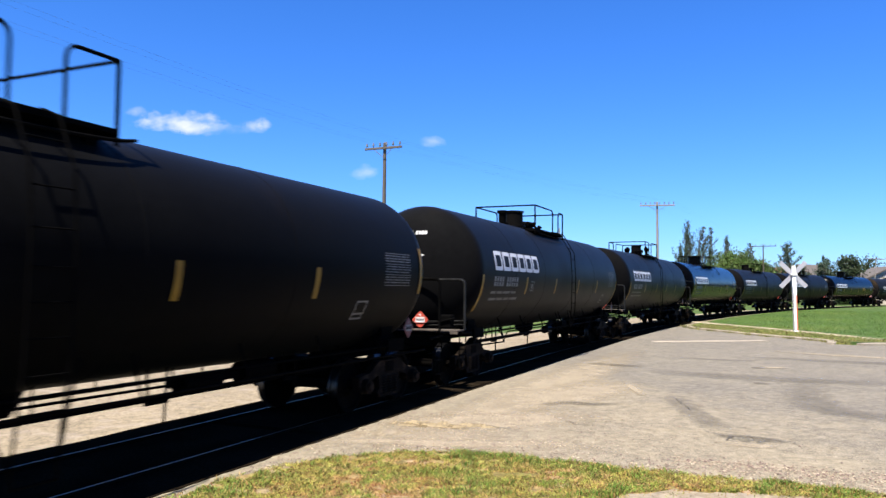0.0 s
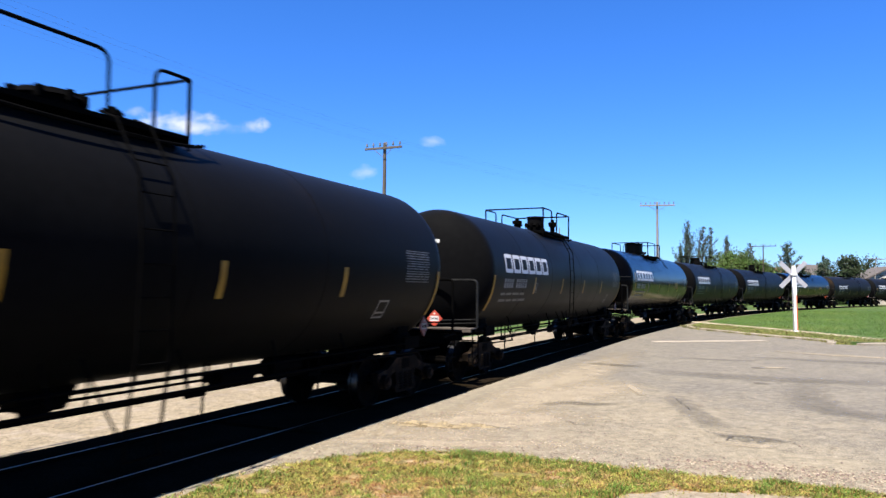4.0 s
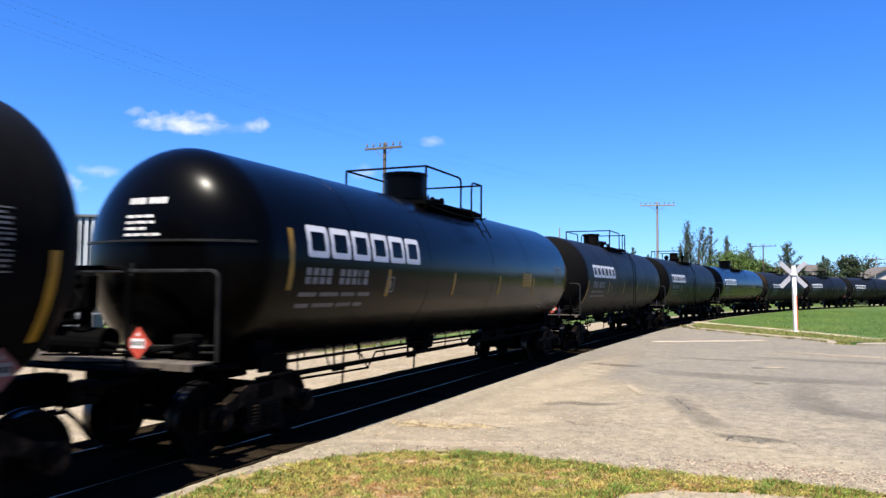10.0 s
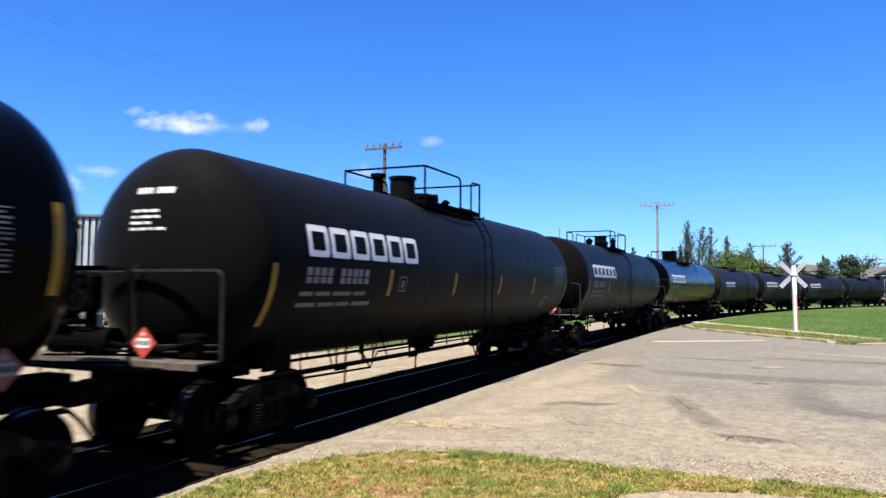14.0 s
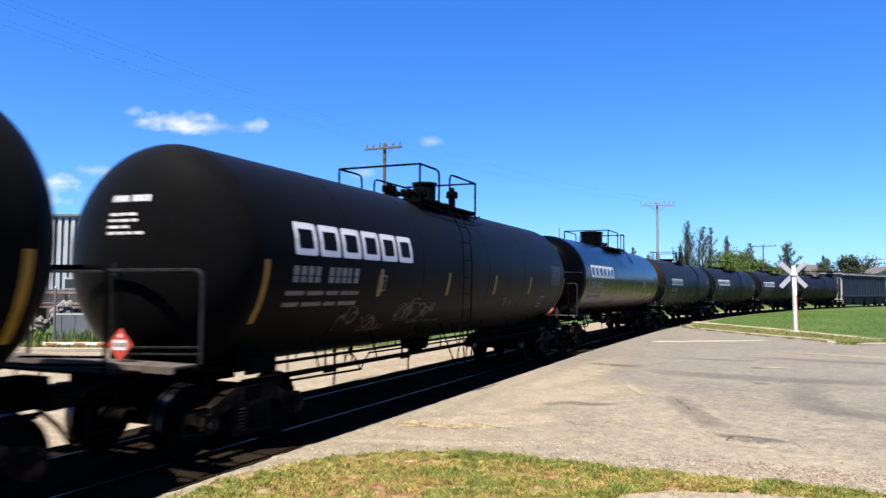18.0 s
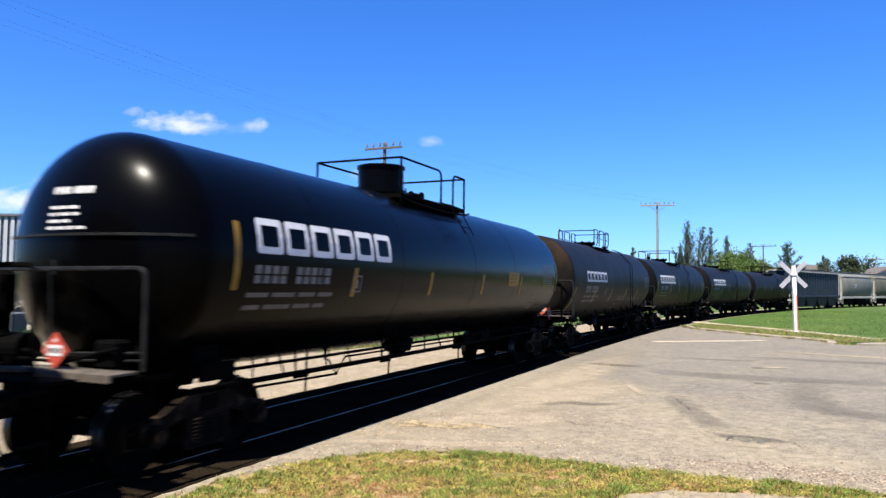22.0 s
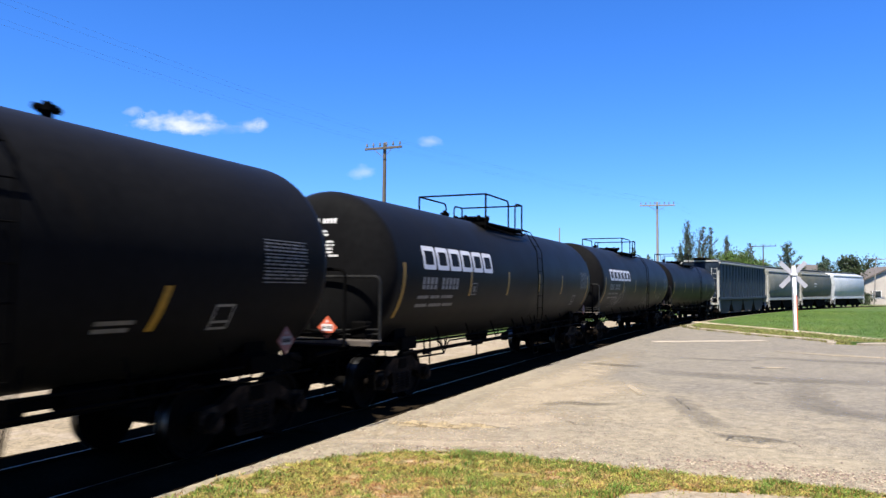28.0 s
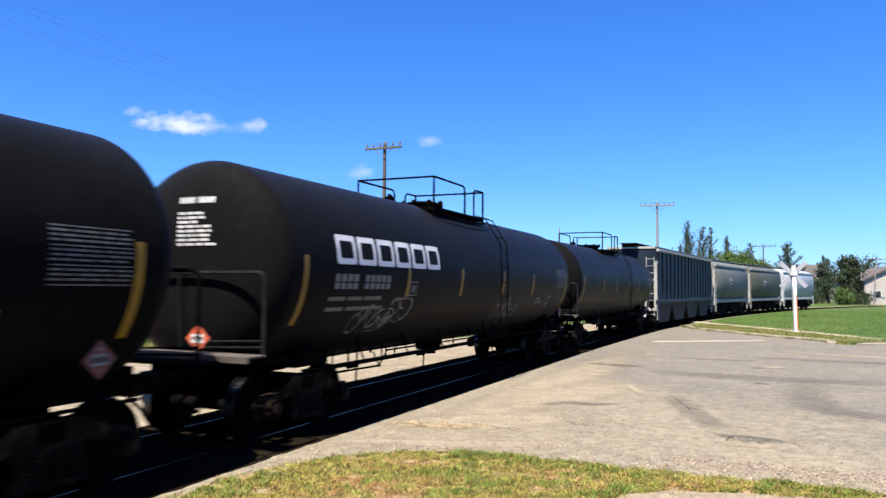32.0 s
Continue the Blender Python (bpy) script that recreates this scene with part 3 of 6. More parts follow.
def rough_patch(name, x, y, w, d, yaw, h, mat, label, seed, cut=0.0):
    """A low uneven heap or broken edge that dies out into the ground."""
    bm = bmesh.new()
    nx, ny = 46, 26
    m = pose(x, y, GROUND - 0.006, rz=yaw)
    v = []
    for j in range(ny + 1):
        row = []
        for i in range(nx + 1):
            a, b = i / nx * 2 - 1, j / ny * 2 - 1
            f = max(0.0, 1 - a * a) * max(0.0, 1 - b * b)
            p = Vector((a * w * 2.2, b * d * 2.2, seed))
            q = 0.5 + noise.noise(p * 1.4) * 0.8 + noise.noise(p * 4.5) * 0.5 + noise.noise(p * 11) * 0.25
            row.append(bm.verts.new(m @ Vector((a * w / 2, b * d / 2, max(-0.01, h * f * (q - cut)))) ))
        v.append(row)
    for j in range(ny):
        for i in range(nx):
            bm.faces.new((v[j][i], v[j][i + 1], v[j + 1][i + 1], v[j + 1][i]))
    tagged(part(name, bm, mat), label, "patch", kind="structure")


rough_patch("dirt_ridge", -0.15, 11.95, 1.7, 0.6, -8, 0.06, "earth", "low ridges of olive dirt beside the track", 1, 0.2)
rough_patch("dirt_ridge", 0.62, 11.8, 0.7, 0.35, -14, 0.05, "earth", "low ridges of olive dirt beside the track", 2, 0.2)
rough_patch("dirt_ridge", -0.9, 11.2, 1.3, 0.6, 20, 0.03, "gravel", "loose heap of beige gravel", 3, 0.1)
rough_patch("broken_edge", 4.5, 10.85, 0.62, 0.4, -30, 0.06, "asphalt_dark", "dark broken pothole in the asphalt", 5, 0.2)


FILMS = []


def film_strip(name, pts, width, mat, label):
    """A thin film lying along a line on the pavement, each a little over the one before."""
    FILMS.append(name)
    lift = 0.002 + 0.0006 * len(FILMS)
    line = smooth_line(pts, 5)
    bm = bmesh.new()
    uv = bm.loops.layers.uv.new("uv")
    rows = []
    for i, p in enumerate(line):
        d = (Vector(line[min(i + 1, len(line) - 1)]) - Vector(line[max(i - 1, 0)])).normalized()
        nrm = Vector((d.y, -d.x)) * width / 2
        rows.append([bm.verts.new((*(Vector(p) + nrm * k), GROUND + lift)) for k in (-1, 1)])
    for i, (a, b) in enumerate(zip(rows, rows[1:])):
        f = bm.faces.new((a[0], a[1], b[1], b[0]))
        u0, u1 = i / (len(rows) - 1), (i + 1) / (len(rows) - 1)
        for lp, c in zip(f.loops, ((u0, 0), (u0, 1), (u1, 1), (u1, 0))):
            lp[uv].uv = c
    tagged(part(name, bm, mat), label, kind="structure")


def crack(pts, width, seed):
    """A jagged dark crack in the asphalt."""
    rnd = random.Random(seed)
    line = smooth_line(pts, 9)
    verts, faces = [], []
    for i, p in enumerate(line):
        d = (Vector(line[min(i + 1, len(line) - 1)]) - Vector(line[max(i - 1, 0)])).normalized()
        nrm = Vector((d.y, -d.x))
        c = Vector(p) + nrm * rnd.gauss(0, width * 0.9)
        w = width * rnd.uniform(0.3, 1.1) * (0.3 if i in (0, len(line) - 1) else 1)
        verts += [(*(c - nrm * w / 2), GROUND + 0.019), (*(c + nrm * w / 2), GROUND + 0.019)]
    for i in range(len(line) - 1):
        faces.append((2 * i, 2 * i + 1, 2 * i + 3, 2 * i + 2))
    tagged(raw("crack", verts, faces, "crack"), "thin dark crack in the asphalt", kind="structure")


film_strip("dust_film", [on_track(s, 2.9) for s in (6, 9, 12, 15, 19, 24, 30)], 2.2, "film_sand", "pale sand strewn beside the track")
film_strip("dust_film", [(-2.2, 9.6), (-1.3, 10.6), (0.2, 10.45), (1.6, 10.5), (2.6, 9.9)], 0.7, "film_sand", "pale sand along the turf's edge")
film_strip("dust_film", [(-1.2, 11.7), (0.8, 12.3), (3.0, 13.0)], 2.0, "film_sand", "pale gravel dust over the asphalt")
film_strip("dust_film", [(0.7, 13.2), (2.6, 15.3), (4.6, 18.0)], 2.4, "film_sand", "pale gravel dust over the asphalt")
film_strip("earth_film", [(-1.0, 12.1), (0.0, 11.8), (0.5, 11.65)], 0.55, "film_earth", "olive earth rubbed over the ground")
film_strip("earth_film", [(0.3, 12.05), (0.9, 11.7)], 0.3, "film_earth", "olive earth rubbed over the ground")
film_strip("dark_film", [(1.7, 13.8), (2.4, 14.25), (2.9, 14.1), (3.6, 14.3)], 0.5, "film_dark", "dark worn spot in the asphalt")
film_strip("dark_film", [(4.1, 11.35), (4.6, 11.0), (5.1, 10.75)], 0.55, "film_dark", "dark broken hollow in the asphalt")
film_strip("dust_film", [(3.9, 10.75), (4.4, 10.5), (4.8, 10.5)], 0.4, "film_sand", "pale sand below a hollow")
film_strip("tyre_film", [(9.5, 19.0), (8.4, 16.9), (7.6, 15.3), (7.2, 13.9), (7.45, 13.1), (8.5, 12.6), (10.5, 11.8)], 1.3, "film_tyre", "dark curved tyre mark on the asphalt")
film_strip("tyre_film", [(4.9, 15.6), (4.6, 14.0), (4.45, 12.4), (4.4, 11.3)], 0.75, "film_tyre", "dark curved tyre mark on the asphalt")
film_strip("tyre_film", [(5.2, 20.2), (8.0, 18.4), (11.5, 17.4)], 1.6, "film_tyre", "dark tyre mark on the asphalt")
film_strip("tyre_film", [(9.5, 24.6), (13.0, 22.6), (18.0, 20.6)], 1.3, "film_tyre", "dark tyre mark on the asphalt")
film_strip("dust_film", [(11.6, 26.9), (14.6, 24.3), (19.5, 22.4)], 0.9, "film_sand", "pale worn streak in the asphalt")
film_strip("dust_film", [(4.35, 17.5), (4.25, 16.3), (4.15, 15.0)], 0.28, "film_sand", "pale tyre scar in the asphalt")
film_strip("dark_film", [(4.3, 22.0), (5.0, 21.4), (5.9, 20.9)], 0.9, "film_dark", "dark worn spot in the asphalt")
film_strip("dark_film", [(7.2, 24.0), (8.8, 23.2), (10.0, 22.9)], 0.7, "film_tyre", "dark worn spot in the asphalt")
film_strip("dark_film", [(8.75, 20.95), (9.15, 20.8)], 0.75, "film_dark", "small dark hole in the asphalt")
film_strip("dust_film", [(9.1, 20.95), (9.9, 20.9)], 0.6, "film_sand", "pale patch in the asphalt")
film_strip("dark_film", [(7.3, 17.42), (7.75, 17.36)], 0.5, "film_dark", "small dark hole in the asphalt")
for k, (w, pts) in enumerate(((0.03, [(4.05, 11.5), (4.35, 11.12), (4.6, 11.14), (4.95, 10.85), (5.15, 10.5)]), (0.026, [(4.35, 11.12), (4.15, 10.8)]), (0.026, [(2.05, 12.3), (2.2, 12.05), (2.45, 11.9)]),
                             (0.022, [(7.15, 14.2), (7.25, 13.4), (7.9, 13.05)]), (0.03, [(6.6, 10.7), (6.9, 10.2)]), (0.024, [(4.7, 14.9), (4.55, 13.4)]), (0.02, [(2.4, 14.4), (3.1, 14.15), (3.7, 14.4)]),
                             (0.03, [(12.6, 20.2), (15.0, 19.2), (17.5, 18.9)]), (0.03, [(6.8, 23.6), (9.6, 22.6)]), (0.024, [(0.3, 12.1), (0.75, 11.75), (1.1, 11.6)]))):
    crack(pts, w, k)

# the turf in the foreground, a low mound
TURF = [(-3.3, 4.0), (-3.0, 7.0), (-2.76, 7.57), (-2.42, 8.36), (-1.9, 9.05), (-1.31, 9.5), (-0.46, 9.85), (0.3, 9.8), (0.88, 9.65), (1.88, 9.2), (2.8, 8.8), (3.98, 8.4), (4.9, 7.85), (7.0, 7.0), (9.0, 6.0), (9.0, 2.0), (-3.5, 2.0)]


def inside(x, y, poly):
    c = False
    for (x0, y0), (x1, y1) in zip(poly, poly[1:] + poly[:1]):
        if (y0 > y) != (y1 > y) and x < (x1 - x0) * (y - y0) / (y1 - y0) + x0:
            c = not c
    return c


BARE = [(1.6, 7.6), (2.0, 7.93), (2.45, 8.06), (3.2, 8.0), (4.0, 7.75), (4.9, 7.3), (6.0, 6.6), (6.0, 5.0), (1.6, 5.0)]
tagged(part("turf", slab(wavy(TURF, 0.06, 0.15, 4), GROUND - 0.02, GROUND + 0.022), "turf"), "patch of thin dry turf with bare soil", kind="structure")


def blades(name, count, area, keep, height, width, mat, label, lean=0.5, seed=1, base=GROUND + 0.02, clump=0.0):
    """Grass as many bent blades."""
    rnd = random.Random(seed)
    verts, faces = [], []
    x0, x1, y0, y1 = area
    n = 0
    while n < count:
        x, y = rnd.uniform(x0, x1), rnd.uniform(y0, y1)
        if not keep(x, y):
            continue
        if clump and noise.noise(Vector((x * clump, y * clump, seed))) < rnd.uniform(-0.5, 0.35):
            n += 1
            continue
        n += 1
        a, h, w = rnd.uniform(0, 6.283), height * rnd.uniform(0.45, 1.25), width * rnd.uniform(0.7, 1.3)
        dx, dy = math.cos(a), math.sin(a)
        lx, ly = rnd.gauss(0, lean) * h, rnd.gauss(0, lean) * h
        i = len(verts)
        verts += [(x - dx * w, y - dy * w, base), (x + dx * w, y + dy * w, base),
                  (x + lx * 0.35 + dx * w * 0.7, y + ly * 0.35 + dy * w * 0.7, base + h * 0.6), (x + lx * 0.35 - dx * w * 0.7, y + ly * 0.35 - dy * w * 0.7, base + h * 0.6), (x + lx, y + ly, base + h)]
        faces += [(i, i + 1, i + 2, i + 3), (i + 3, i + 2, i + 4)]
    return tagged(raw(name, verts, faces, mat), label, "grass", kind="stuff")


def turf_blades():
    """The foreground turf: green tufts, yellow-green grass and straw in patches round bare soil."""
    rnd = random.Random(5)
    rim = [(Vector(a), Vector(b)) for a, b in zip(TURF[1:14], TURF[2:15])]
    kinds = {"turf_grass": ([], []), "turf_tufts": ([], []), "straw_grass": ([], [])}
    for _ in range(230000):
        x, y = rnd.uniform(-3.3, 6.6), rnd.uniform(7.0, 10.05)
        p = Vector((x, y))
        edge = min((p - (a + (b - a) * max(0.0, min(1.0, (p - a).dot(b - a) / (b - a).length_squared)))).length for a, b in rim)
        inner = inside(x, y, TURF)
        if (inside(x, y, BARE) and rnd.random() > 0.06) or (not inner and (edge > 0.16 or rnd.random() > 0.3)):
            continue
        big = noise.noise(Vector((x * 0.8, y * 0.8, 3.0)))
        mid = noise.noise(Vector((x * 2.4, y * 2.0, 7.0)))
        small = noise.noise(Vector((x * 6.5, y * 5.0, 11.0)))
        if mid * 0.7 + small * 0.6 - 0.25 * max(0.0, 0.5 - edge) < -0.36 + rnd.uniform(-0.14, 0.14):
            continue
        lush = 0.45 * big + 0.6 * mid + 0.5 * small + 0.32 * math.exp(-edge / 0.25) + rnd.gauss(0, 0.1)
        if lush > 0.42:
            kind, h, lean = "turf_tufts", 0.062 * (0.6 + 0.7 * lush), 0.6
        elif lush < -0.12:
            kind, h, lean = "straw_grass", 0.026, 1.1
        else:
            kind, h, lean = "turf_grass", 0.034 + 0.016 * small, 0.9
        if rnd.random() < 0.18:
            kind = "straw_grass"
        verts, faces = kinds[kind]
        base = GROUND + (0.018 if inner else 0.0)
        a, h, w = rnd.uniform(0, 6.283), h * rnd.uniform(0.45, 1.25), 0.0042 * rnd.uniform(0.7, 1.4)
        dx, dy, lx, ly = math.cos(a) * w, math.sin(a) * w, rnd.gauss(0, lean) * h, rnd.gauss(0, lean) * h
        i = len(verts)
        verts += [(x - dx, y - dy, base), (x + dx, y + dy, base), (x + lx * 0.35 + dx * 0.7, y + ly * 0.35 + dy * 0.7, base + h * 0.6),
                  (x + lx * 0.35 - dx * 0.7, y + ly * 0.35 - dy * 0.7, base + h * 0.6), (x + lx, y + ly, base + h)]
        faces += [(i, i + 1, i + 2, i + 3), (i + 3, i + 2, i + 4)]
    for name, mat, label in (("turf_grass", "blade", "short yellow-green grass of the foreground turf"), ("turf_tufts", "blade_tuft", "lush green tufts in the turf"), ("straw_grass", "blade_straw", "dry straw-coloured grass in the turf")):
        tagged(raw(name, *kinds[name], mat), label, "grass", kind="stuff")


def pebbles(name, count, place, size, mat, label, seed):
    rnd = random.Random(seed)
    verts, faces = [], []
    for _ in range(count):
        x, y, z = place(rnd)
        r = size * rnd.uniform(0.4, 1.3) ** 2
        i = len(verts)
        for dx, dy, dz in ((1, 0, 0), (0, 1, 0), (-1, 0, 0), (0, -1, 0), (0, 0, 0.8), (0, 0, -0.5)):
            verts.append((x + r * (dx + rnd.uniform(-0.35, 0.35)), y + r * (dy + rnd.uniform(-0.35, 0.35)), z + r * (0.3 + dz * 0.7)))
        faces += [(i + a, i + b, i + 4) for a, b in ((0, 1), (1, 2), (2, 3), (3, 0))] + [(i + b, i + a, i + 5) for a, b in ((0, 1), (1, 2), (2, 3), (3, 0))]
    return tagged(raw(name, verts, faces, mat), label, "stones", kind="stuff")


# ---- rails and ties ----
def rail(lat):
    prof = [(-0.07, GROUND - 0.09), (0.07, GROUND - 0.09), (0.07, GROUND - 0.07), (0.012, -0.05), (0.012, -0.035), (0.036, -0.028), (0.036, -0.006), (0.028, -0.001), (0.012, 0.0), (-0.012, 0.0), (-0.028, -0.001), (-0.036, -0.006), (-0.036, -0.028), (-0.012, -0.035), (-0.012, -0.05), (-0.07, GROUND - 0.07)]
    rows, faces = [], []
    ss = list(np.arange(-180, 255.1, 1.5))
    for s in ss:
        for a, z in prof:
            x, y = on_track(s, lat + a)
            rows.append((x, y, z))
    k = len(prof)
    for i in range(len(ss) - 1):
        for j in range(k):
            faces.append((i * k + j, i * k + (j + 1) % k, (i + 1) * k + (j + 1) % k, (i + 1) * k + j))
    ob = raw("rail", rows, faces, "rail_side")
    ob.data.materials.append(M["rail_top"])
    for i, p in enumerate(ob.data.polygons):
        if i % k == 8:
            p.material_index = 1
    return tagged(ob, "steel rail with a polished running surface", "rail", "rails of the track", kind="structure")


rail(0.7535)
rail(-0.7535)
tie_bm = bmesh.new()
box(tie_bm, (0, 0, -0.1), (2.55, 0.22, 0.19), bevel=0.012)
first_tie = None
track_ties = empty("track_ties")
tagged(track_ties, "half-buried weathered timber ties under the rails", kind="structure")
for i in range(150):
    s = -6 + i * 0.55
    x, y = on_track(s)
    if first_tie is None:
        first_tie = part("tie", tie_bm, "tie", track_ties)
        ob = first_tie
    else:
        ob = new("tie", first_tie.data)
        ob.parent = track_ties
    ob.matrix_basis = pose(x, y, GROUND + 0.012 + 0.006 * math.sin(i * 2.3), rz=-math.degrees(heading(s)) + math.sin(i * 1.7))


# ---- rolling stock: local x runs along the car to its rear, -y is the side towards the viewer, z = 0 on the rail ----
def lathe(bm, profile, seg, zc):
    """A surface of revolution round the car's long axis at height zc; profile of (x, r)."""
    rings = []
    for x, r in profile:
        if r < 1e-4:
            rings.append([bm.verts.new((x, 0, zc))])
        else:
            rings.append([bm.verts.new((x, r * math.sin(a), zc - r * math.cos(a))) for a in (2 * math.pi * k / seg for k in range(seg))])
    for a, b in zip(rings, rings[1:]):
        for k in range(seg):
            q = (k + 1) % seg
            if len(a) == 1:
                bm.faces.new((a[0], b[q], b[k]))
            elif len(b) == 1:
                bm.faces.new((a[k], a[q], b[0]))
            else:
                bm.faces.new((a[k], a[q], b[q], b[k]))
    bmesh.ops.recalc_face_normals(bm, faces=bm.faces[:])


def head_profile(half, r, depth, knuckle):
    """Rear half of a tank: the straight shell and a dished end."""
    out = []
    for k in range(0, 21):
        t = k / 20 * math.pi / 2
        out.append((half - depth + depth * math.sin(t) ** (1.0 if knuckle < 1 else 1.0), r * max(0.0, math.cos(t)) ** knuckle))
    return out


def skin(bm, x0, x1, z0, z1, r, zc, side=-1, off=0.004, nx=1, nz=3, slant=0.0):
    """A painted mark on the tank's side between two heights."""
    grid = []
    for j in range(nz + 1):
        z = z0 + (z1 - z0) * j / nz
        y = side * math.sqrt(max(0.0, (r + off) ** 2 - (z - zc) ** 2))
        grid.append([bm.verts.new((x0 + (x1 - x0) * i / nx + slant * (z - z0), y, z)) for i in range(nx + 1)])
    for a, b in zip(grid, grid[1:]):
        for i in range(nx):
            f = (a[i], a[i + 1], b[i + 1], b[i])
            bm.faces.new(f if side < 0 else f[::-1])


def logo_block(bm, x, z, w, h, s, r, zc, side):
    """One hollow round-cornered block of the maker's mark."""
    def loop(x0, x1, z0, z1, q):
        out = []
        for cx, cz, a0 in ((x1 - q, z1 - q, 0), (x0 + q, z1 - q, 90), (x0 + q, z0 + q, 180), (x1 - q, z0 + q, 270)):
            out += [(cx + q * math.cos(radians(a0 + t)), cz + q * math.sin(radians(a0 + t))) for t in (0, 30, 60, 90)]
        full = []
        for (ax, az), (bx, bz) in zip(out, out[1:] + out[:1]):
            full += [(ax, az), ((ax + bx) / 2, (az + bz) / 2)]
        return [bm.verts.new((px, side * math.sqrt((r + 0.005) ** 2 - (pz - zc) ** 2), pz)) for px, pz in full]
    outer, inner = loop(x, x + w, z, z + h, h * 0.1), loop(x + s, x + w - s, z + s, z + h - s, h * 0.05)
    for k in range(len(outer)):
        j = (k + 1) % len(outer)
        f = (outer[k], outer[j], inner[j], inner[k])
        bm.faces.new(f if side > 0 else f[::-1])


def side_frame_mesh():
    bm = bmesh.new()
    prism(bm, [(-1.05, 0.36), (-1.08, 0.62), (-0.72, 0.66), (-0.38, 0.84), (0.38, 0.84), (0.72, 0.66), (1.08, 0.62), (1.05, 0.36), (0.76, 0.38), (0.66, 0.52), (0.40, 0.60), (0.36, 0.36), (0.44, 0.30), (0.36, 0.20), (-0.36, 0.20), (-0.44, 0.30), (-0.36, 0.36), (-0.40, 0.60), (-0.66, 0.52), (-0.76, 0.38)], 0.14)
    return bm


BOGIE = {}


def bogie(parent, x):
    """A freight truck: bolster with two side frames, springs, caps and two wheelsets."""
    bm = bmesh.new()
    box(bm, (0, 0, 0.72), (0.36, 2.2, 0.22), bevel=0.03)
    box(bm, (0, 0, 0.9), (0.34, 0.34, 0.2), bevel=0.03)
    rod(bm, (-0.42, -0.72, 0.42), (-0.42, 0.72, 0.42), 0.06)
    rod(bm, (0.42, -0.72, 0.42), (0.42, 0.72, 0.42), 0.06)
    for q in (-1, 1):
        box(bm, (q * 0.36, 0, 0.44), (0.1, 1.3, 0.2), bevel=0.02)
        box(bm, (q * 0.52, 0.0, 0.62), (0.5, 0.1, 0.08), bevel=0.02)
    box(bm, (0, 0, 0.42), (0.3, 1.7, 0.3), bevel=0.03)
    if not BOGIE:
        b = part("bogie", bm, "black_iron", parent, "near-black freight bogie")
        b.location.x = x
        sf = side_frame_mesh()
        for y in (-1.02, 1.02):
            o = part("side_frame", sf, "rusty_iron", b, "rust-brown cast side frame") if "sf" not in BOGIE else new("side_frame", BOGIE["sf"].data)
            if "sf" in BOGIE:
                o.parent = b
                o["label"] = BOGIE["sf"]["label"]
            BOGIE.setdefault("sf", o)
            o.location = (0, y, 0)
            for k, dx in enumerate((-0.2, 0.0, 0.2)):
                if "sp" not in BOGIE:
                    sb = bmesh.new()
                    pipe(sb, [(0.07 * math.cos(a), 0.07 * math.sin(a), 0.24 + 0.32 * a / 44) for a in np.arange(0, 44, 0.7)], 0.016, 5)
                    o = part("spring", sb, "rusty_iron", b, "rusty coil spring", True)
                    BOGIE["sp"] = o
                else:
                    o = new("spring", BOGIE["sp"].data)
                    o.parent = b
                    o["label"] = "rusty coil spring"
                o.location = (dx, y * 1.03, 0)
            for dx in (-0.89, 0.89):
                if "cap" not in BOGIE:
                    cb = bmesh.new()
                    rod(cb, (0, -0.07, 0), (0, 0.07, 0), 0.13, 12)
                    rod(cb, (0, -0.11, 0), (0, 0.11, 0), 0.075, 12)
                    o = part("bearing_cap", cb, "rusty_iron", b)
                    BOGIE["cap"] = o
                else:
                    o = new("bearing_cap", BOGIE["cap"].data)
                    o.parent = b
                o.location = (dx, y * 1.1, 0.457)
        for dx in (-0.89, 0.89):
            if "ws" not in BOGIE:
                wb = bmesh.new()
                for y in (-0.7535, 0.7535):
                    e = 1 if y > 0 else -1
                    prof = [(y - e * 0.06, 0.20), (y - e * 0.095, 0.43), (y - e * 0.095, 0.482), (y - e * 0.065, 0.482), (y - e * 0.05, 0.459), (y + e * 0.06, 0.455), (y + e * 0.06, 0.40), (y + e * 0.02, 0.37), (y + e * 0.0, 0.20), (y + e * 0.04, 0.13), (y + e * 0.04, 0.0)]
                    rings = []
                    for yy, r in prof:
                        rings.append([wb.verts.new((r * math.cos(a), yy, r * math.sin(a))) for a in (2 * math.pi * k / 28 for k in range(28))] if r else [wb.verts.new((0, yy, 0))])
                    for a, c in zip(rings, rings[1:]):
                        for k in range(28):
                            q = (k + 1) % 28
                            wb.faces.new((a[k], a[q], c[q], c[k]) if len(c) > 1 else (a[k], a[q], c[0]))
                    for k in range(5):
                        a = k * 2 * math.pi / 5
                        box(wb, (0.29 * math.cos(a), y + e * 0.02, 0.29 * math.sin(a)), (0.03, 0.012, 0.03))
                rod(wb, (0, -0.72, 0), (0, 0.72, 0), 0.085, 12)
                rod(wb, (0, -1.08, 0), (0, 1.08, 0), 0.07, 12)
                bmesh.ops.recalc_face_normals(wb, faces=wb.faces[:])
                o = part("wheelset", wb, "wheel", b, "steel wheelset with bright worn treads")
                o.data.materials.append(M["tread"])
                for p in o.data.polygons:
                    if abs(p.center.x ** 2 + p.center.z ** 2) ** 0.5 > 0.425 and abs(p.normal.y) < 0.3:
                        p.material_index = 1
                BOGIE["ws"] = o
            else:
                o = new("wheelset", BOGIE["ws"].data)
                o.parent = b
                o["label"] = "steel wheelset with bright worn treads"
            o.location = (dx, 0, 0.457)
        BOGIE["b"] = b
        return b
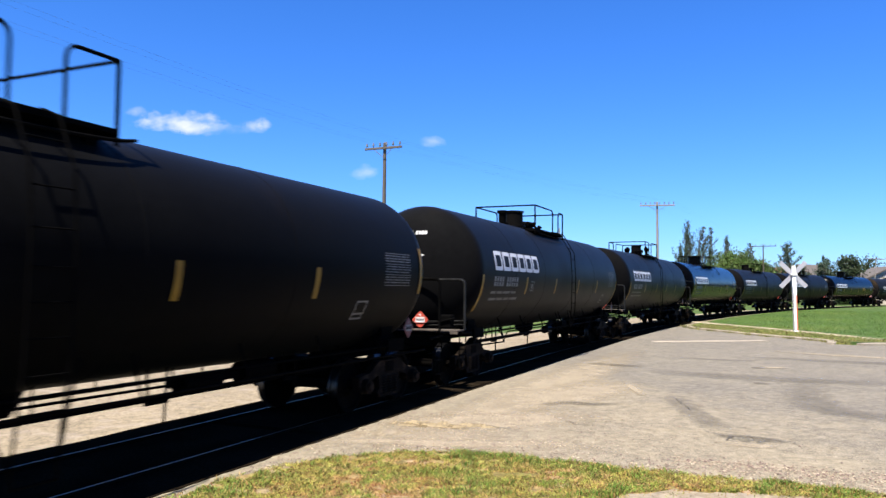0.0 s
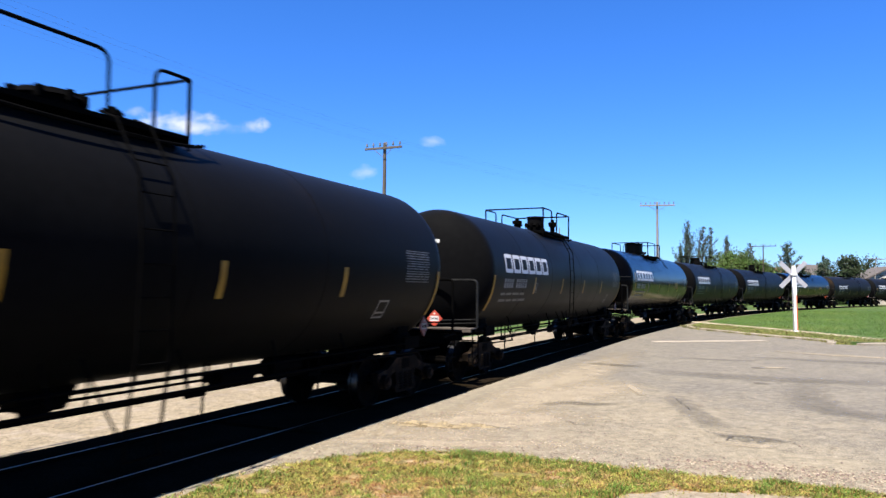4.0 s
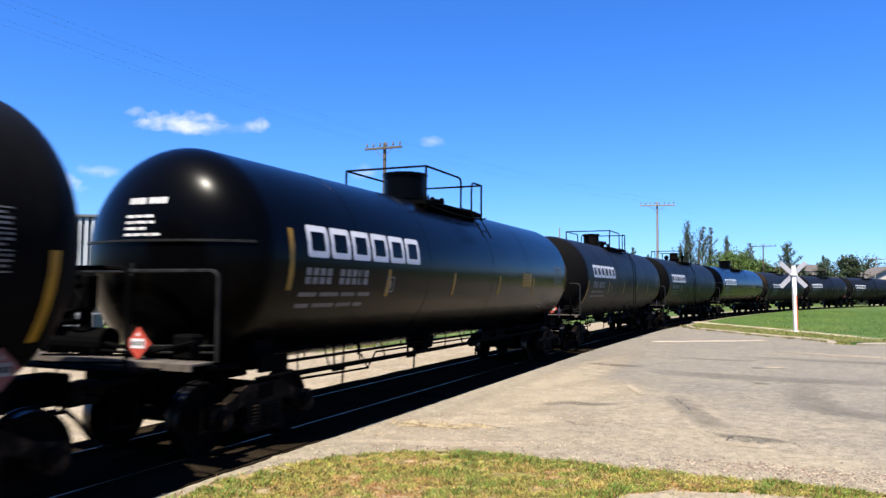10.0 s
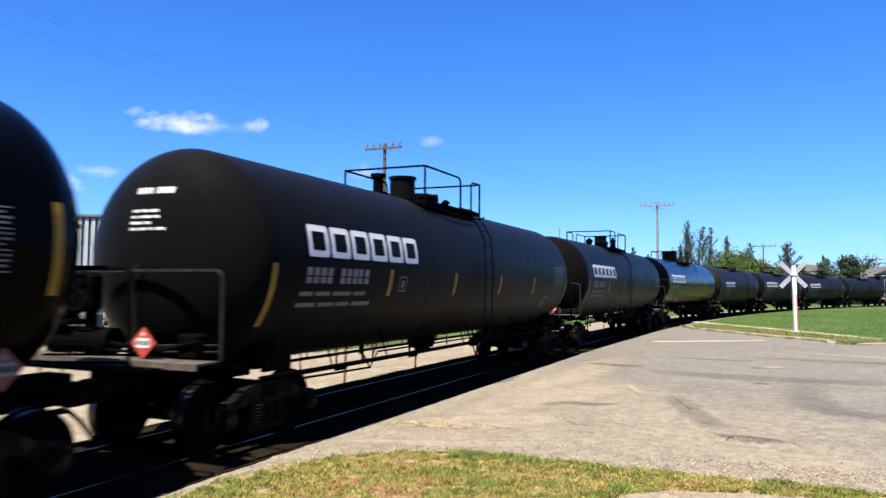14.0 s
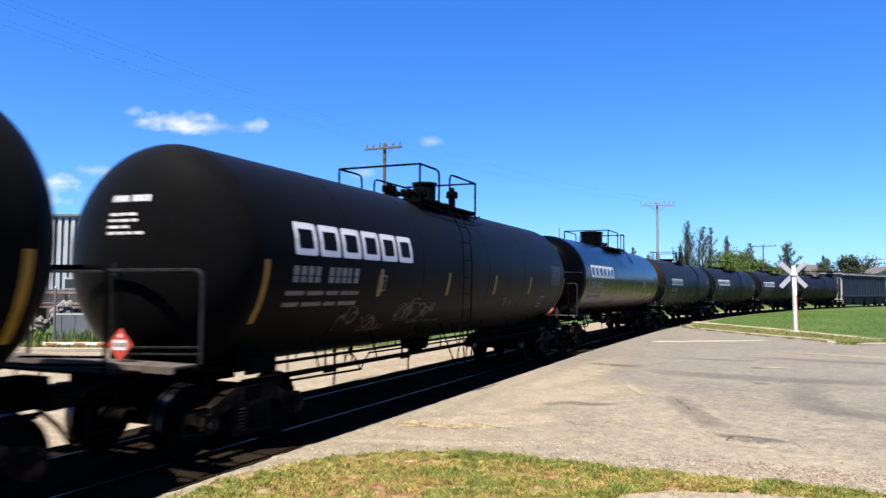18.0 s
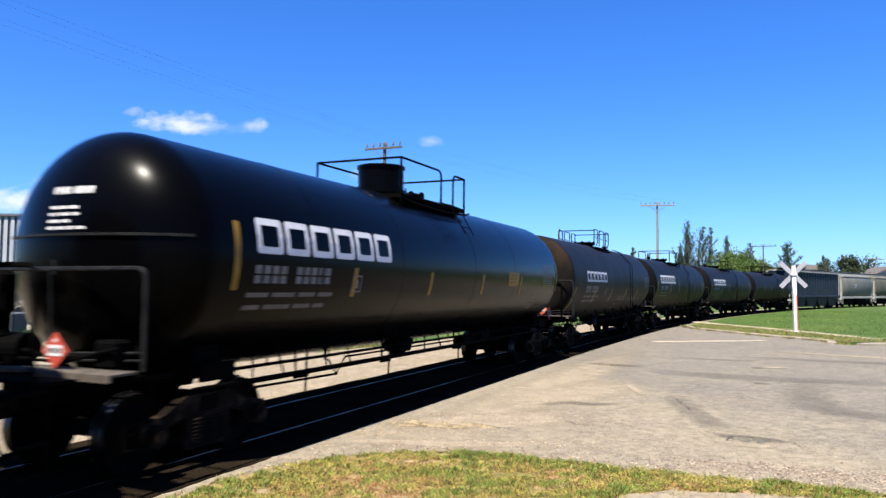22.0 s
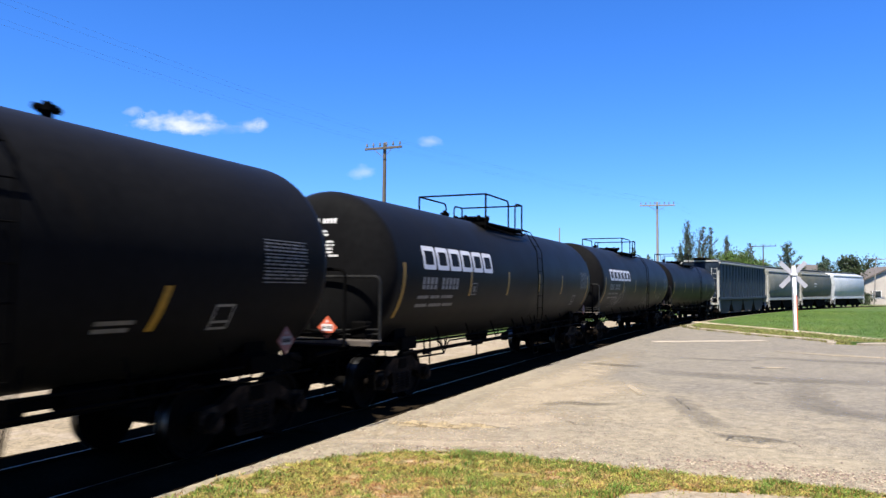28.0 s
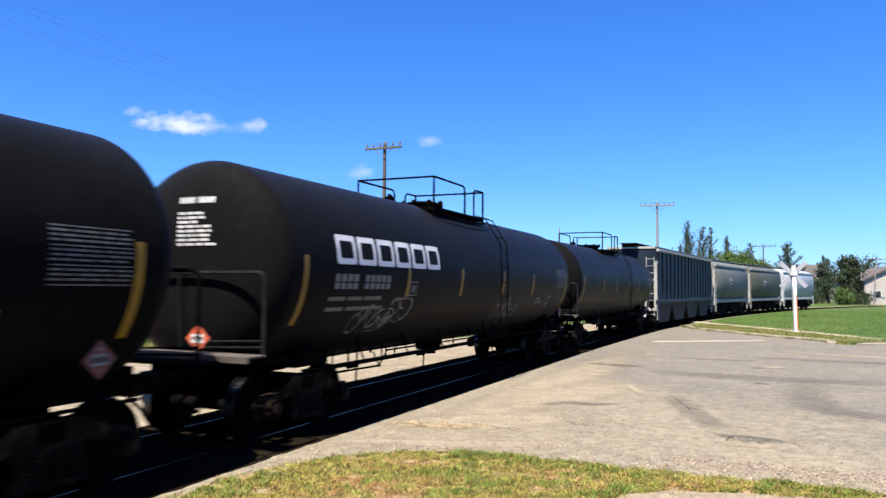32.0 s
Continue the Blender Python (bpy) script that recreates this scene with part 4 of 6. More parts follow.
    bm.free()
    return copy_thing(BOGIE["b"], pose(x, 0, 0)), None


def add_bogies(car, xs):
    for x in xs:
        made = bogie(car, x)
        if isinstance(made, tuple):
            made[0].parent = car


def coupler(car, x, e):
    bm = bmesh.new()
    box(bm, (x - e * 0.55, 0, 0.88), (0.9, 0.16, 0.18), bevel=0.02)
    box(bm, (x - e * 0.14, 0.03, 0.88), (0.26, 0.3, 0.28), bevel=0.05)
    box(bm, (x + e * 0.02, -0.06, 0.88), (0.14, 0.12, 0.26), bevel=0.03)
    part("coupler", bm, "rusty_iron", car, "rusty knuckle coupler")
    bm = bmesh.new()
    pipe(bm, [(x - e * 0.5, -0.32, 0.8), (x - e * 0.3, -0.34, 0.62), (x - e * 0.12, -0.3, 0.42), (x, -0.2, 0.36)], 0.025, 6)
    part("air_hose", bm, "black_iron", car)
    bm = bmesh.new()
    pipe(bm, [(x - e * 0.6, -1.45, 0.98), (x - e * 0.52, -0.7, 0.98), (x - e * 0.2, -0.2, 1.06)], 0.014, 5)
    part("uncoupling_lever", bm, "black_iron", car)


def placard(car, x, y, z, yaw, mat, size=0.28, panel="white_paint", label="red and white diamond placard in its holder"):
    bm = bmesh.new()
    box(bm, (0, 0, 0), (size * 1.1, 0.012, size * 1.1), pose(0, 0, 0, ry=45))
    p = part("placard", bm, mat, car, label)
    p.matrix_basis = pose(x, y, z, rz=yaw)
    bm = bmesh.new()
    box(bm, (0, -0.009, 0), (size * 0.86, 0.004, size * 0.46))
    box(bm, (0, -0.009, size * 0.42), (size * 0.16, 0.004, size * 0.16), pose(0, 0, 0, ry=45))
    part("placard_panel", bm, panel, p, "pale number panel")
    bm = bmesh.new()
    for k in range(4):
        box(bm, (-size * 0.3 + k * size * 0.2, -0.013, 0), (size * 0.11, 0.004, size * 0.2))
    part("number_bar", bm, "black_iron", p)


def safety_rail(car, corner, bend_x, a, z0, z1, r=0.022):
    """One U of the platform railing: across one end and round both corners to the ladder gap."""
    e = 1 if corner > bend_x else -1
    bm = bmesh.new()
    for y in (-a, a):
        pipe(bm, bend((corner, y, z1), (bend_x, y, z1), (bend_x, y, z0 + 0.05), 0.16), r)
        rod(bm, (corner, y, z0 - 0.12), (corner, y, z1), r * 1.15, 6)
        mid = (corner + bend_x) / 2
    rod(bm, (corner, -a, z1), (corner, a, z1), r, 6)
    part("railing", bm, "black_iron", car, "black tubular safety railing")


def hand_brake(car, x):
    """Brake gear on the front deck, on the side away from the road: stand, wheel, step, valves and reservoir."""
    bm = bmesh.new()
    box(bm, (x, 0.62, 1.7), (0.14, 0.12, 0.95), bevel=0.015)
    box(bm, (x - 0.08, 0.62, 2.06), (0.24, 0.4, 0.5), bevel=0.05)
    rod(bm, (x - 0.06, 0.5, 0.9), (x - 0.06, 0.5, 2.0), 0.025, 6)
    stand = part("brake_stand", bm, "black_iron", car, "black hand brake housing on a post")
    bm = bmesh.new()
    pipe(bm, [(x - 0.25, 0.62 + 0.27 * math.cos(a), 2.1 + 0.27 * math.sin(a)) for a in (k * math.pi / 12 for k in range(25))], 0.02, 6)
    for k in range(5):
        a = k * 2 * math.pi / 5
        rod(bm, (x - 0.2, 0.62, 2.1), (x - 0.25, 0.62 + 0.27 * math.cos(a), 2.1 + 0.27 * math.sin(a)), 0.014, 5)
    part("brake_wheel", bm, "black_iron", stand, "spoked brake wheel")
    bm = bmesh.new()
    box(bm, (x - 0.05, 1.12, 1.66), (0.34, 0.62, 0.05), bevel=0.008)
    for y in (0.84, 1.4):
        rod(bm, (x, y, 1.25), (x, y, 2.32), 0.025, 6)
    for k in range(6):
        box(bm, (x - 0.18 + 0.05 * k, 1.12, 1.695), (0.02, 0.58, 0.02))
    part("brake_step", bm, "black_iron", car, "grated brakeman's step")
    bm = bmesh.new()
    rod(bm, (x + 0.02, 0.2, 1.44), (x + 0.02, 1.3, 1.44), 0.17, 16)
    for y in (0.35, 1.15):
        box(bm, (x + 0.02, y, 1.3), (0.3, 0.06, 0.14), bevel=0.01)
    part("air_reservoir", bm, "black_iron", car, "near-black air reservoir on the end deck")
    bm = bmesh.new()
    box(bm, (x + 0.06, 1.2, 1.9), (0.22, 0.34, 0.4), bevel=0.03)
    rod(bm, (x + 0.06, 1.2, 1.6), (x + 0.06, 1.2, 2.15), 0.07, 10)
    box(bm, (x + 0.05, -1.05, 1.42), (0.24, 0.3, 0.3), bevel=0.03)
    pipe(bm, [(x, -0.9, 1.4), (x - 0.08, -0.4, 1.36), (x - 0.05, 0.2, 1.42)], 0.03)
    pipe(bm, [(x - 0.1, -1.3, 1.5), (x - 0.1, -0.5, 1.32), (x - 0.1, 0.3, 1.34)], 0.02)
    part("brake_valve", bm, "black_iron", car, "near-black brake valves and pipes")


def tank_car(spec):
    """A tank car on two bogies, with all its fittings."""
    half, tank, r, zc = spec["half"], spec["tank"], spec["r"], spec["zc"]
    mat = spec["paint"]
    car = empty("tank_car")
    # shell and ends
    bm = bmesh.new()
    rear = head_profile(tank, r, spec["head"], spec["knuckle"])
    shell = [(-x, q) for x, q in rear[::-1]]
    flat = tank - spec["head"]
    shell += [(flat * (-0.99 + 1.98 * k / 12), r) for k in range(13)] + rear
    lathe(bm, shell, 80, zc)
    shell_ob = part("tank", bm, mat, car, spec["tank_label"], True)
    if spec["dusty_ends"]:
        shell_ob.data.materials.append(M["tank_brown"])
        for p in shell_ob.data.polygons:
            p.material_index = int(abs(p.center.x) > flat + 0.12)
    for x in spec["bands"]:
        bm = bmesh.new()
        lathe(bm, [(x - 0.028, r - 0.01), (x - 0.022, r + 0.004), (x + 0.022, r + 0.004), (x + 0.028, r - 0.01)], 80, zc)
        part("weld_band", bm, mat, car)
    if spec["seam"]:
        for e in (-1, 1):
            bm = bmesh.new()
            rows = []
            for k in range(41):
                y = -1.46 + 2.92 * k / 40
                rho = math.hypot(y, spec["seam"] - zc) / r
                x = tank - spec["head"] + spec["head"] * math.sin(math.acos(min(1.0, rho)))
                rows.append([bm.verts.new((e * (x + dx), y, spec["seam"] + dz)) for dx, dz in ((-0.01, 0.02), (0.035, 0.015), (0.035, -0.012), (-0.01, -0.02))])
            for a, b in zip(rows, rows[1:]):
                for k in range(3):
                    bm.faces.new((a[k], a[k + 1], b[k + 1], b[k]))
            bmesh.ops.recalc_face_normals(bm, faces=bm.faces[:])
            part("head_seam", bm, "hand_rail", car, "narrow steel ledge across the tank end")
    zb = zc - r
    # draft sills, decks, bolster saddles
    for e in (-1, 1):
        bm = bmesh.new()
        box(bm, (e * (half - 1.55), 0, 0.98), (2.5, 0.42, 0.34), bevel=0.02)
        box(bm, (e * (spec["truck"]), 0, zb + 0.14), (0.55, 2.1, 0.26), bevel=0.03)
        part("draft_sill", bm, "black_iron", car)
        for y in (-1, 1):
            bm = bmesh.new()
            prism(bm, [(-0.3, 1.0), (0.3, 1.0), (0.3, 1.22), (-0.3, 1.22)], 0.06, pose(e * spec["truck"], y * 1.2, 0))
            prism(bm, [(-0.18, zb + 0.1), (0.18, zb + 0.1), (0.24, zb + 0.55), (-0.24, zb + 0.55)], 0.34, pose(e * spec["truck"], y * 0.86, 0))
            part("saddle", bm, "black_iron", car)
        bm = bmesh.new()
        xd = e * (half - 0.42)
        box(bm, (xd, 0, 1.25), (0.36, 2.96, 0.03), bevel=0.006)
        box(bm, (xd + e * 0.17, 0, 1.21), (0.03, 2.96, 0.06))
        # Rear deck takes the black iron colour to imitate shade between the cars.
        part("end_deck", bm, "sill_dust" if e < 0 else "black_iron", car, "dusty steel end deck" if e < 0 else "steel end deck coloured black for the shaded rear")
        for y in (-1.43, 1.43):
            bm = bmesh.new()
            rod(bm, (xd - e * 0.1, y, 1.2), (xd - e * 0.7, y, 1.16), 0.03, 6)
            box(bm, (xd - e * 0.25, y * 0.99, 0.72), (0.34, 0.05, 0.03))
            for q in (-0.17, 0.17):
                rod(bm, (xd - e * 0.25 + q, y * 0.99, 0.72), (xd - e * 0.25 + q, y * 0.99, 1.2), 0.014, 5)
            box(bm, (xd - e * 0.25, y * 0.99, 0.45), (0.34, 0.05, 0.03))
            for q in (-0.17, 0.17):
                rod(bm, (xd - e * 0.25 + q, y * 0.99, 0.45), (xd - e * 0.25 + q, y * 0.99, 0.72), 0.014, 5)
            part("sill_step", bm, "black_iron", car)
        bm = bmesh.new()
        xr, ys = e * (tank + spec["rail_off"]), spec["rail_side"]
        zr = spec["end_rail"]
        pipe(bm, bend((xr, -ys, 1.25), (xr, -ys, zr), (xr, 0, zr), 0.12) + bend((xr, 0, zr), (xr, ys, zr), (xr, ys, 1.25), 0.12)[1:], 0.027)
        rod(bm, (xr, 0.0, zr), (xr - e * 0.06, 0.0, 1.3), 0.014, 6)
        rod(bm, (xr, -0.06, zr - 0.06), (xr, -0.06, zr + 0.1), 0.022, 6)
        for q in (0.32, 0.55):
            rod(bm, (xr, -1.45, 1.25 + q * 0.35), (xr, -0.2, 1.2 + q * 0.35), 0.014, 5)
        # Front rail is grey; the rear rail's shade is put in as black.
        part("end_handrail", bm, "hand_rail" if e < 0 else "black_iron", car, "worn grey-black tubular end handrail, blacker behind for shade")
        add_x = e * half
        coupler(car, add_x, e)
        placard(car, e * (half - 0.36), e * 0.55, 1.46, -90 if e < 0 else 90, spec["placard"], 0.25)
        if e < 0 and spec["brake"]:
            hand_brake(car, 0.6 - half)
        if e > 0:
            # Placard and number panel both use darker colours for the shaded side.
            placard(car, tank - 1.25, -1.42, 1.42, 0, "shade_placard", 0.25, "stencil", "red diamond placard in its holder, darkened for the shaded side")
    add_bogies(car, (-spec["truck"], spec["truck"]))
    # side handrails with hangers, brake pipes
    for y in (-1.46, 1.46):
        bm = bmesh.new()
        rod(bm, (-spec["truck"] - 0.7, y, 0.98), (spec["truck"] + 0.7, y, 0.98), 0.02, 8)
        rod(bm, (-spec["truck"] + 0.6, y * 0.93, 1.13), (spec["truck"] - 0.6, y * 0.93, 1.13), 0.016, 6)
        n = 8
        for k in range(n):
            x = -spec["truck"] + 1.0 + (2 * spec["truck"] - 2) * k / (n - 1)
            pipe(bm, [(x, y, 1.0), (x, y * 0.9, zb + 0.42)], 0.014, 5)
        part("side_handrail", bm, "black_iron", car)
    bm = bmesh.new()
    rod(bm, (-half + 0.6, 0.45, 0.82), (half - 0.6, 0.45, 0.82), 0.03, 6)
    rod(bm, (-half + 1.6, -0.55, 0.76), (half - 1.6, -0.55, 0.76), 0.022, 6)
    for k in range(7):
        x = -spec["truck"] + 1.2 + (2 * spec["truck"] - 2.4) * k / 6
        rod(bm, (x, 0.45, 0.82), (x, 0.45, zb + 0.1), 0.014, 5)
        rod(bm, (x + 0.3, -0.55, 0.76), (x + 0.3, -0.55, zb + 0.15), 0.014, 5)
    part("brake_pipe", bm, "black_iron", car)
    bm = bmesh.new()
    rod(bm, (2.4, -0.5, 0.88), (3.1, -0.5, 0.88), 0.13, 14)
    rod(bm, (3.6, -0.45, 0.92), (4.3, -0.45, 0.92), 0.15, 14)
    box(bm, (3.35, -0.45, 0.9), (2.2, 0.1, 0.1))
    part("brake_cylinder", bm, "black_iron", car)
    bm = bmesh.new()
    pipe(bm, [(-3.3, -0.42, 0.9), (-3.05, -0.42, 0.62), (-2.75, -0.42, 0.9)], 0.016, 5)
    rod(bm, (-3.02, -0.42, 0.62), (-5.6, -0.42, 0.66), 0.02, 6)
    rod(bm, (-2.75, -0.42, 0.9), (2.3, -0.42, 0.88), 0.018, 6)
    rod(bm, (-3.4, -0.42, 0.9), (-3.4, -0.42, zb + 0.12), 0.03, 6)
    part("brake_lever", bm, "black_iron", car, "hanging brake lever with long rods")
    for x in (-4.4, -1.6, 1.9, 4.6):
        bm = bmesh.new()
        for q in (-0.13, 0.13):
            rod(bm, (x + q, -0.62, 0.6 - q), (x + q * 1.3, -0.62, zb + 0.2), 0.018, 5)
        box(bm, (x, -0.62, 0.74), (0.36, 0.05, 0.05))
        part("pipe_hanger", bm, "black_iron", car, "looped steel pipe hanger")
    bm = bmesh.new()
    rod(bm, (0.1, 0, zb - 0.34), (0.1, 0, zb + 0.1), 0.17, 14)
    rod(bm, (0.1, 0, zb - 0.16), (0.1, 0, zb - 0.05), 0.27, 14)
    prism(bm, [(-0.38, zb + 0.12), (0.55, zb + 0.12), (0.32, zb - 0.24), (-0.15, zb - 0.24)], 0.4, pose(0, 0, 0))
    part("outlet_valve", bm, "black_iron", car, "black bottom outlet valve and skid")
    # platform, railing, ladders
    pf, pr, gap0, gap1, a = spec["deck"]
    zt = zc + r
    zd = zt - 0.16
    bm = bmesh.new()
    for y in (-a, a):
        box(bm, ((pf + pr) / 2, y, zd + 0.03), (pr - pf, 0.04, 0.055))
        # Solid plate added under the grating so that it throws a full shadow.
        box(bm, ((pf + pr) / 2, y * 0.78, zd + 0.012), (pr - pf - 0.06, abs(y) * 0.4, 0.012))
        box(bm, ((pf + pr) / 2, y * 0.6, zd + 0.03), (pr - pf, 0.05, 0.05))
    n = int((pr - pf) / 0.11)
    for k in range(n + 1):
        x = pf + (pr - pf) * k / n
        for y in (-1, 1):
            box(bm, (x, y * a * 0.75, zd + 0.05), (0.03, a * 0.5, 0.03))
    for x in (pf, pr):
        for y in (-1, 1):
            box(bm, (x, y * a * 0.76, zd + 0.02), (0.05, a * 0.48, 0.08))
    for x in (pf + 0.25, pr - 0.25):
        for y in (-1, 1):
            box(bm, (x, y * a * 0.86, zd - 0.16), (0.08, 0.08, 0.36))
    part("top_platform", bm, "black_iron", car, "black grated walkway round the manway")
    for side in (-1, 1):
        bm = bmesh.new()
        run = []
        for k in range(15):
            t = k / 14
            out = math.sin(math.pi * t) ** 0.6
            y = a + 0.02 + 0.13 * out
            run.append((pf - 0.1 + (pr - pf + 0.35) * t, side * y, max(zd - 0.02 - 0.12 * out, zc + math.sqrt(r * r - y * y) + 0.03)))
        pipe(bm, run, 0.022)
        part("grab_rail", bm, "black_iron", car, "bowed grab rail along the shell")
    zr = spec["rail_z"]
    if spec["loops"]:
        for x in (pf + 0.3, (pf + pr) / 2, pr - 0.3):
            for y in (-a, a):
                bm = bmesh.new()
                w = 0.3 if abs(x - (pf + pr) / 2) > 0.1 else 0.42
                pipe(bm, bend((x - w, y, zd + 0.1), (x - w, y, zr), (x, y, zr), 0.13) + bend((x, y, zr), (x + w, y, zr), (x + w, y, zd + 0.25), 0.13)[1:] + [(x + w, y * 0.9, zd + 0.1)], 0.02)
                pipe(bm, [(x - w, y, zd + 0.45), (x + w, y, zd + 0.4)], 0.016)
                part("railing", bm, "black_iron", car, "bent tubular hand loop")
        for x in (pf + 0.05, pr - 0.05):
            bm = bmesh.new()
            rod(bm, (x, -a, zr - 0.04), (x, a, zr - 0.04), 0.018, 6)
            part("railing", bm, "black_iron", car)
    else:
        safety_rail(car, pf, gap0, a, zd, zr)
        safety_rail(car, pr, gap1, a, zd, zr)
    for side in (-1, 1):
        bm = bmesh.new()
        lx = (gap0 + gap1) / 2 + spec["ladder"]
        w = 0.23
        path = [(a + 0.02, zd + 0.08), (a + 0.28, zt - 0.18), (r + 0.06, zc + 0.75), (r + 0.11, zc), (r + 0.08, zb + 0.5), (r - 0.05, 0.5)]
        if not spec["ladder_foot"]:
            path = path[:3]
        for q in (-w, w):
            pipe(bm, [(lx + q, side * y, z) for y, z in path], 0.015)
        for (y0, z0), (y1, z1) in zip(path, path[1:]):
            ln = math.hypot(y1 - y0, z1 - z0)
            m = max(1, int(ln / 0.3))
            for k in range(m):
                t = (k + 0.5) / m
                rod(bm, (lx - w, side * (y0 + (y1 - y0) * t), z0 + (z1 - z0) * t), (lx + w, side * (y0 + (y1 - y0) * t), z0 + (z1 - z0) * t), 0.01, 5)
        for q in (-0.23, 0.23) if spec["ladder_foot"] else ():
            pipe(bm, [(lx + q, side * (r - 0.05), 0.5), (lx + q * 2.6, side * (r - 0.26), zb + 0.42)], 0.016, 5)
            rod(bm, (lx + q, side * (r - 0.05), 0.36), (lx + q, side * (r - 0.05), 0.52), 0.018, 5)
        if spec["ladder_foot"]:
            rod(bm, (lx - 0.23, side * (r - 0.05), 0.37), (lx + 0.23, side * (r - 0.05), 0.37), 0.016, 5)
        part("ladder", bm, "black_iron", car, "black side ladder over the tank")
    # domes and valves on top: (kind, x, y, radius, height)
    for kind, x, y, rr, h in spec["top"]:
        bm = bmesh.new()
        if kind == "dome":
            rod(bm, (x, y, zt - 0.12), (x, y, zt + h), rr, 28)
            rod(bm, (x, y, zt + h - 0.03), (x, y, zt + h + 0.025), rr + 0.03, 28)
            rod(bm, (x, y, zt + 0.02), (x, y, zt + 0.09), rr + 0.07, 28)
            for k in range(10):
                t = k * 0.628
                rod(bm, (x + (rr + 0.05) * math.cos(t), y + (rr + 0.05) * math.sin(t), zt + 0.05), (x + (rr + 0.05) * math.cos(t), y + (rr + 0.05) * math.sin(t), zt + 0.15), 0.02, 6)
            box(bm, (x + rr, y, zt + h * 0.6), (0.12, 0.16, 0.12), bevel=0.02)
            part("valve_dome", bm, mat, car, "black cylindrical valve housing")
        elif kind == "chimney":
            rod(bm, (x, y, zt - 0.1), (x, y, zt + h), rr, 16)
            rod(bm, (x, y, zt + h - 0.06), (x, y, zt + h + 0.02), rr * 1.45, 16)
            rod(bm, (x, y, zt), (x, y, zt + 0.06), rr * 1.7, 16)
            part("relief_valve", bm, "black_iron", car)
        elif kind == "hatch":
            rod(bm, (x, y, zt - 0.1), (x, y, zt + h * 0.7), rr, 24)
            rod(bm, (x, y, zt + h * 0.7), (x, y, zt + h), rr * 1.15, 24, rr * 0.9)
            hatch = part("manway_hatch", bm, "black_iron", car)
            for k in range(8):
                t = k * 0.785
                bm = bmesh.new()
                box(bm, (x + rr * 1.15 * math.cos(t), y + rr * 1.15 * math.sin(t), zt + h * 0.7), (0.08, 0.08, 0.14), bevel=0.01)
                part("hatch_lug", bm, "black_iron", hatch)
        else:
            rod(bm, (x, y, zt - 0.1), (x, y, zt + h * 0.55), rr * 0.6, 12)
            rod(bm, (x, y, zt + h * 0.5), (x, y, zt + h * 0.8), rr, 12)
            rod(bm, (x - rr * 1.4, y, zt + h * 0.65), (x + rr * 1.4, y, zt + h * 0.65), rr * 0.35, 8)
            rod(bm, (x, y, zt + h * 0.75), (x, y, zt + h), rr * 0.45, 10)
            part("valve", bm, "black_iron", car)
    # painted marks on both sides
    for side in (-1, 1):
        for x, z0, z1, sl in spec["stripes"]:
            bm = bmesh.new()
            xx = x if side < 0 else -x
            if abs(x) > tank - spec["head"] + 0.02:
                # the long tape follows the curve of the end
                grid = []
                e = 1 if xx > 0 else -1
                for j in range(9):
                    z = z0 + (z1 - z0) * j / 8
                    row = []
                    for q in (-0.05, 0.05):
                        xq = abs(xx) + q
                        t = min(1.0, max(0.0, (xq - (tank - spec["head"])) / spec["head"]))
                        rl = r * math.cos(math.asin(t)) ** spec["knuckle"] + 0.014
                        row.append(bm.verts.new((e * xq, side * math.sqrt(max(0.01, rl * rl - (z - zc) ** 2)), z)))
                    grid.append(row)
                for g, h in zip(grid, grid[1:]):
                    bm.faces.new((g[0], g[1], h[1], h[0]))
                bmesh.ops.recalc_face_normals(bm, faces=bm.faces[:])
            else:
                skin(bm, xx - 0.055, xx + 0.055, z0, z1, r, zc, side, nz=14, slant=sl)
            part("tape_stripe", bm, "yellow", car, "vertical yellow reflective tape")
        if spec["logo"]:
            lx, lz, lw, lh = spec["logo"]
            step = lw / 6
            for k in range(6):
                bm = bmesh.new()
                x = lx + k * step if side < 0 else -lx - lw + k * step
                logo_block(bm, x + 0.02, lz, step - 0.07, lh, lh * 0.2, r, zc, side)
                part("logo_block", bm, "white_paint", car, "hollow white block of the owner's mark")
            rnd = random.Random(int(lx * 100))
            x = lx if side < 0 else -lx - 2.2
            for k in range(10):
                if k == 4:
                    continue
                bm = bmesh.new()
                skin(bm, x + k * 0.178, x + k * 0.178 + 0.125, lz - 0.38, lz - 0.15, r, zc, side, nz=1)
                part("number_bar", bm, "stencil", car, "pale stencilled bar")
            for zz in (lz - 0.56, lz - 0.72):
                q = x - 0.1
                while q < x + 1.6:
                    w = rnd.uniform(0.25, 0.6)
                    bm = bmesh.new()
                    skin(bm, q, q + w, zz, zz + 0.06, r, zc, side, nz=1)
                    part("data_line", bm, "faint_paint", car, "small faded stencilled line")
                    q += w + 0.08
            bm = bmesh.new()
            bx = lx + lw - spec["box"] if side < 0 else -(lx + lw) + 1.0
            for zz in (lz - 0.5, lz - 0.26):
                skin(bm, bx, bx + 0.28, zz, zz + 0.02, r, zc, side, nz=1)
            skin(bm, bx, bx + 0.02, lz - 0.48, lz - 0.26, r, zc, side, nz=1)
            skin(bm, bx + 0.26, bx + 0.28, lz - 0.48, lz - 0.26, r, zc, side, nz=1)
            skin(bm, bx + 0.1, bx + 0.18, lz - 0.44, lz - 0.31, r, zc, side, nz=1)
            part("data_box", bm, "stencil", car)
        # the table of data at the rear and the small frame beside it
        bm = bmesh.new()
        rnd = random.Random(7)
        xe = tank - spec["head"] - 1.35
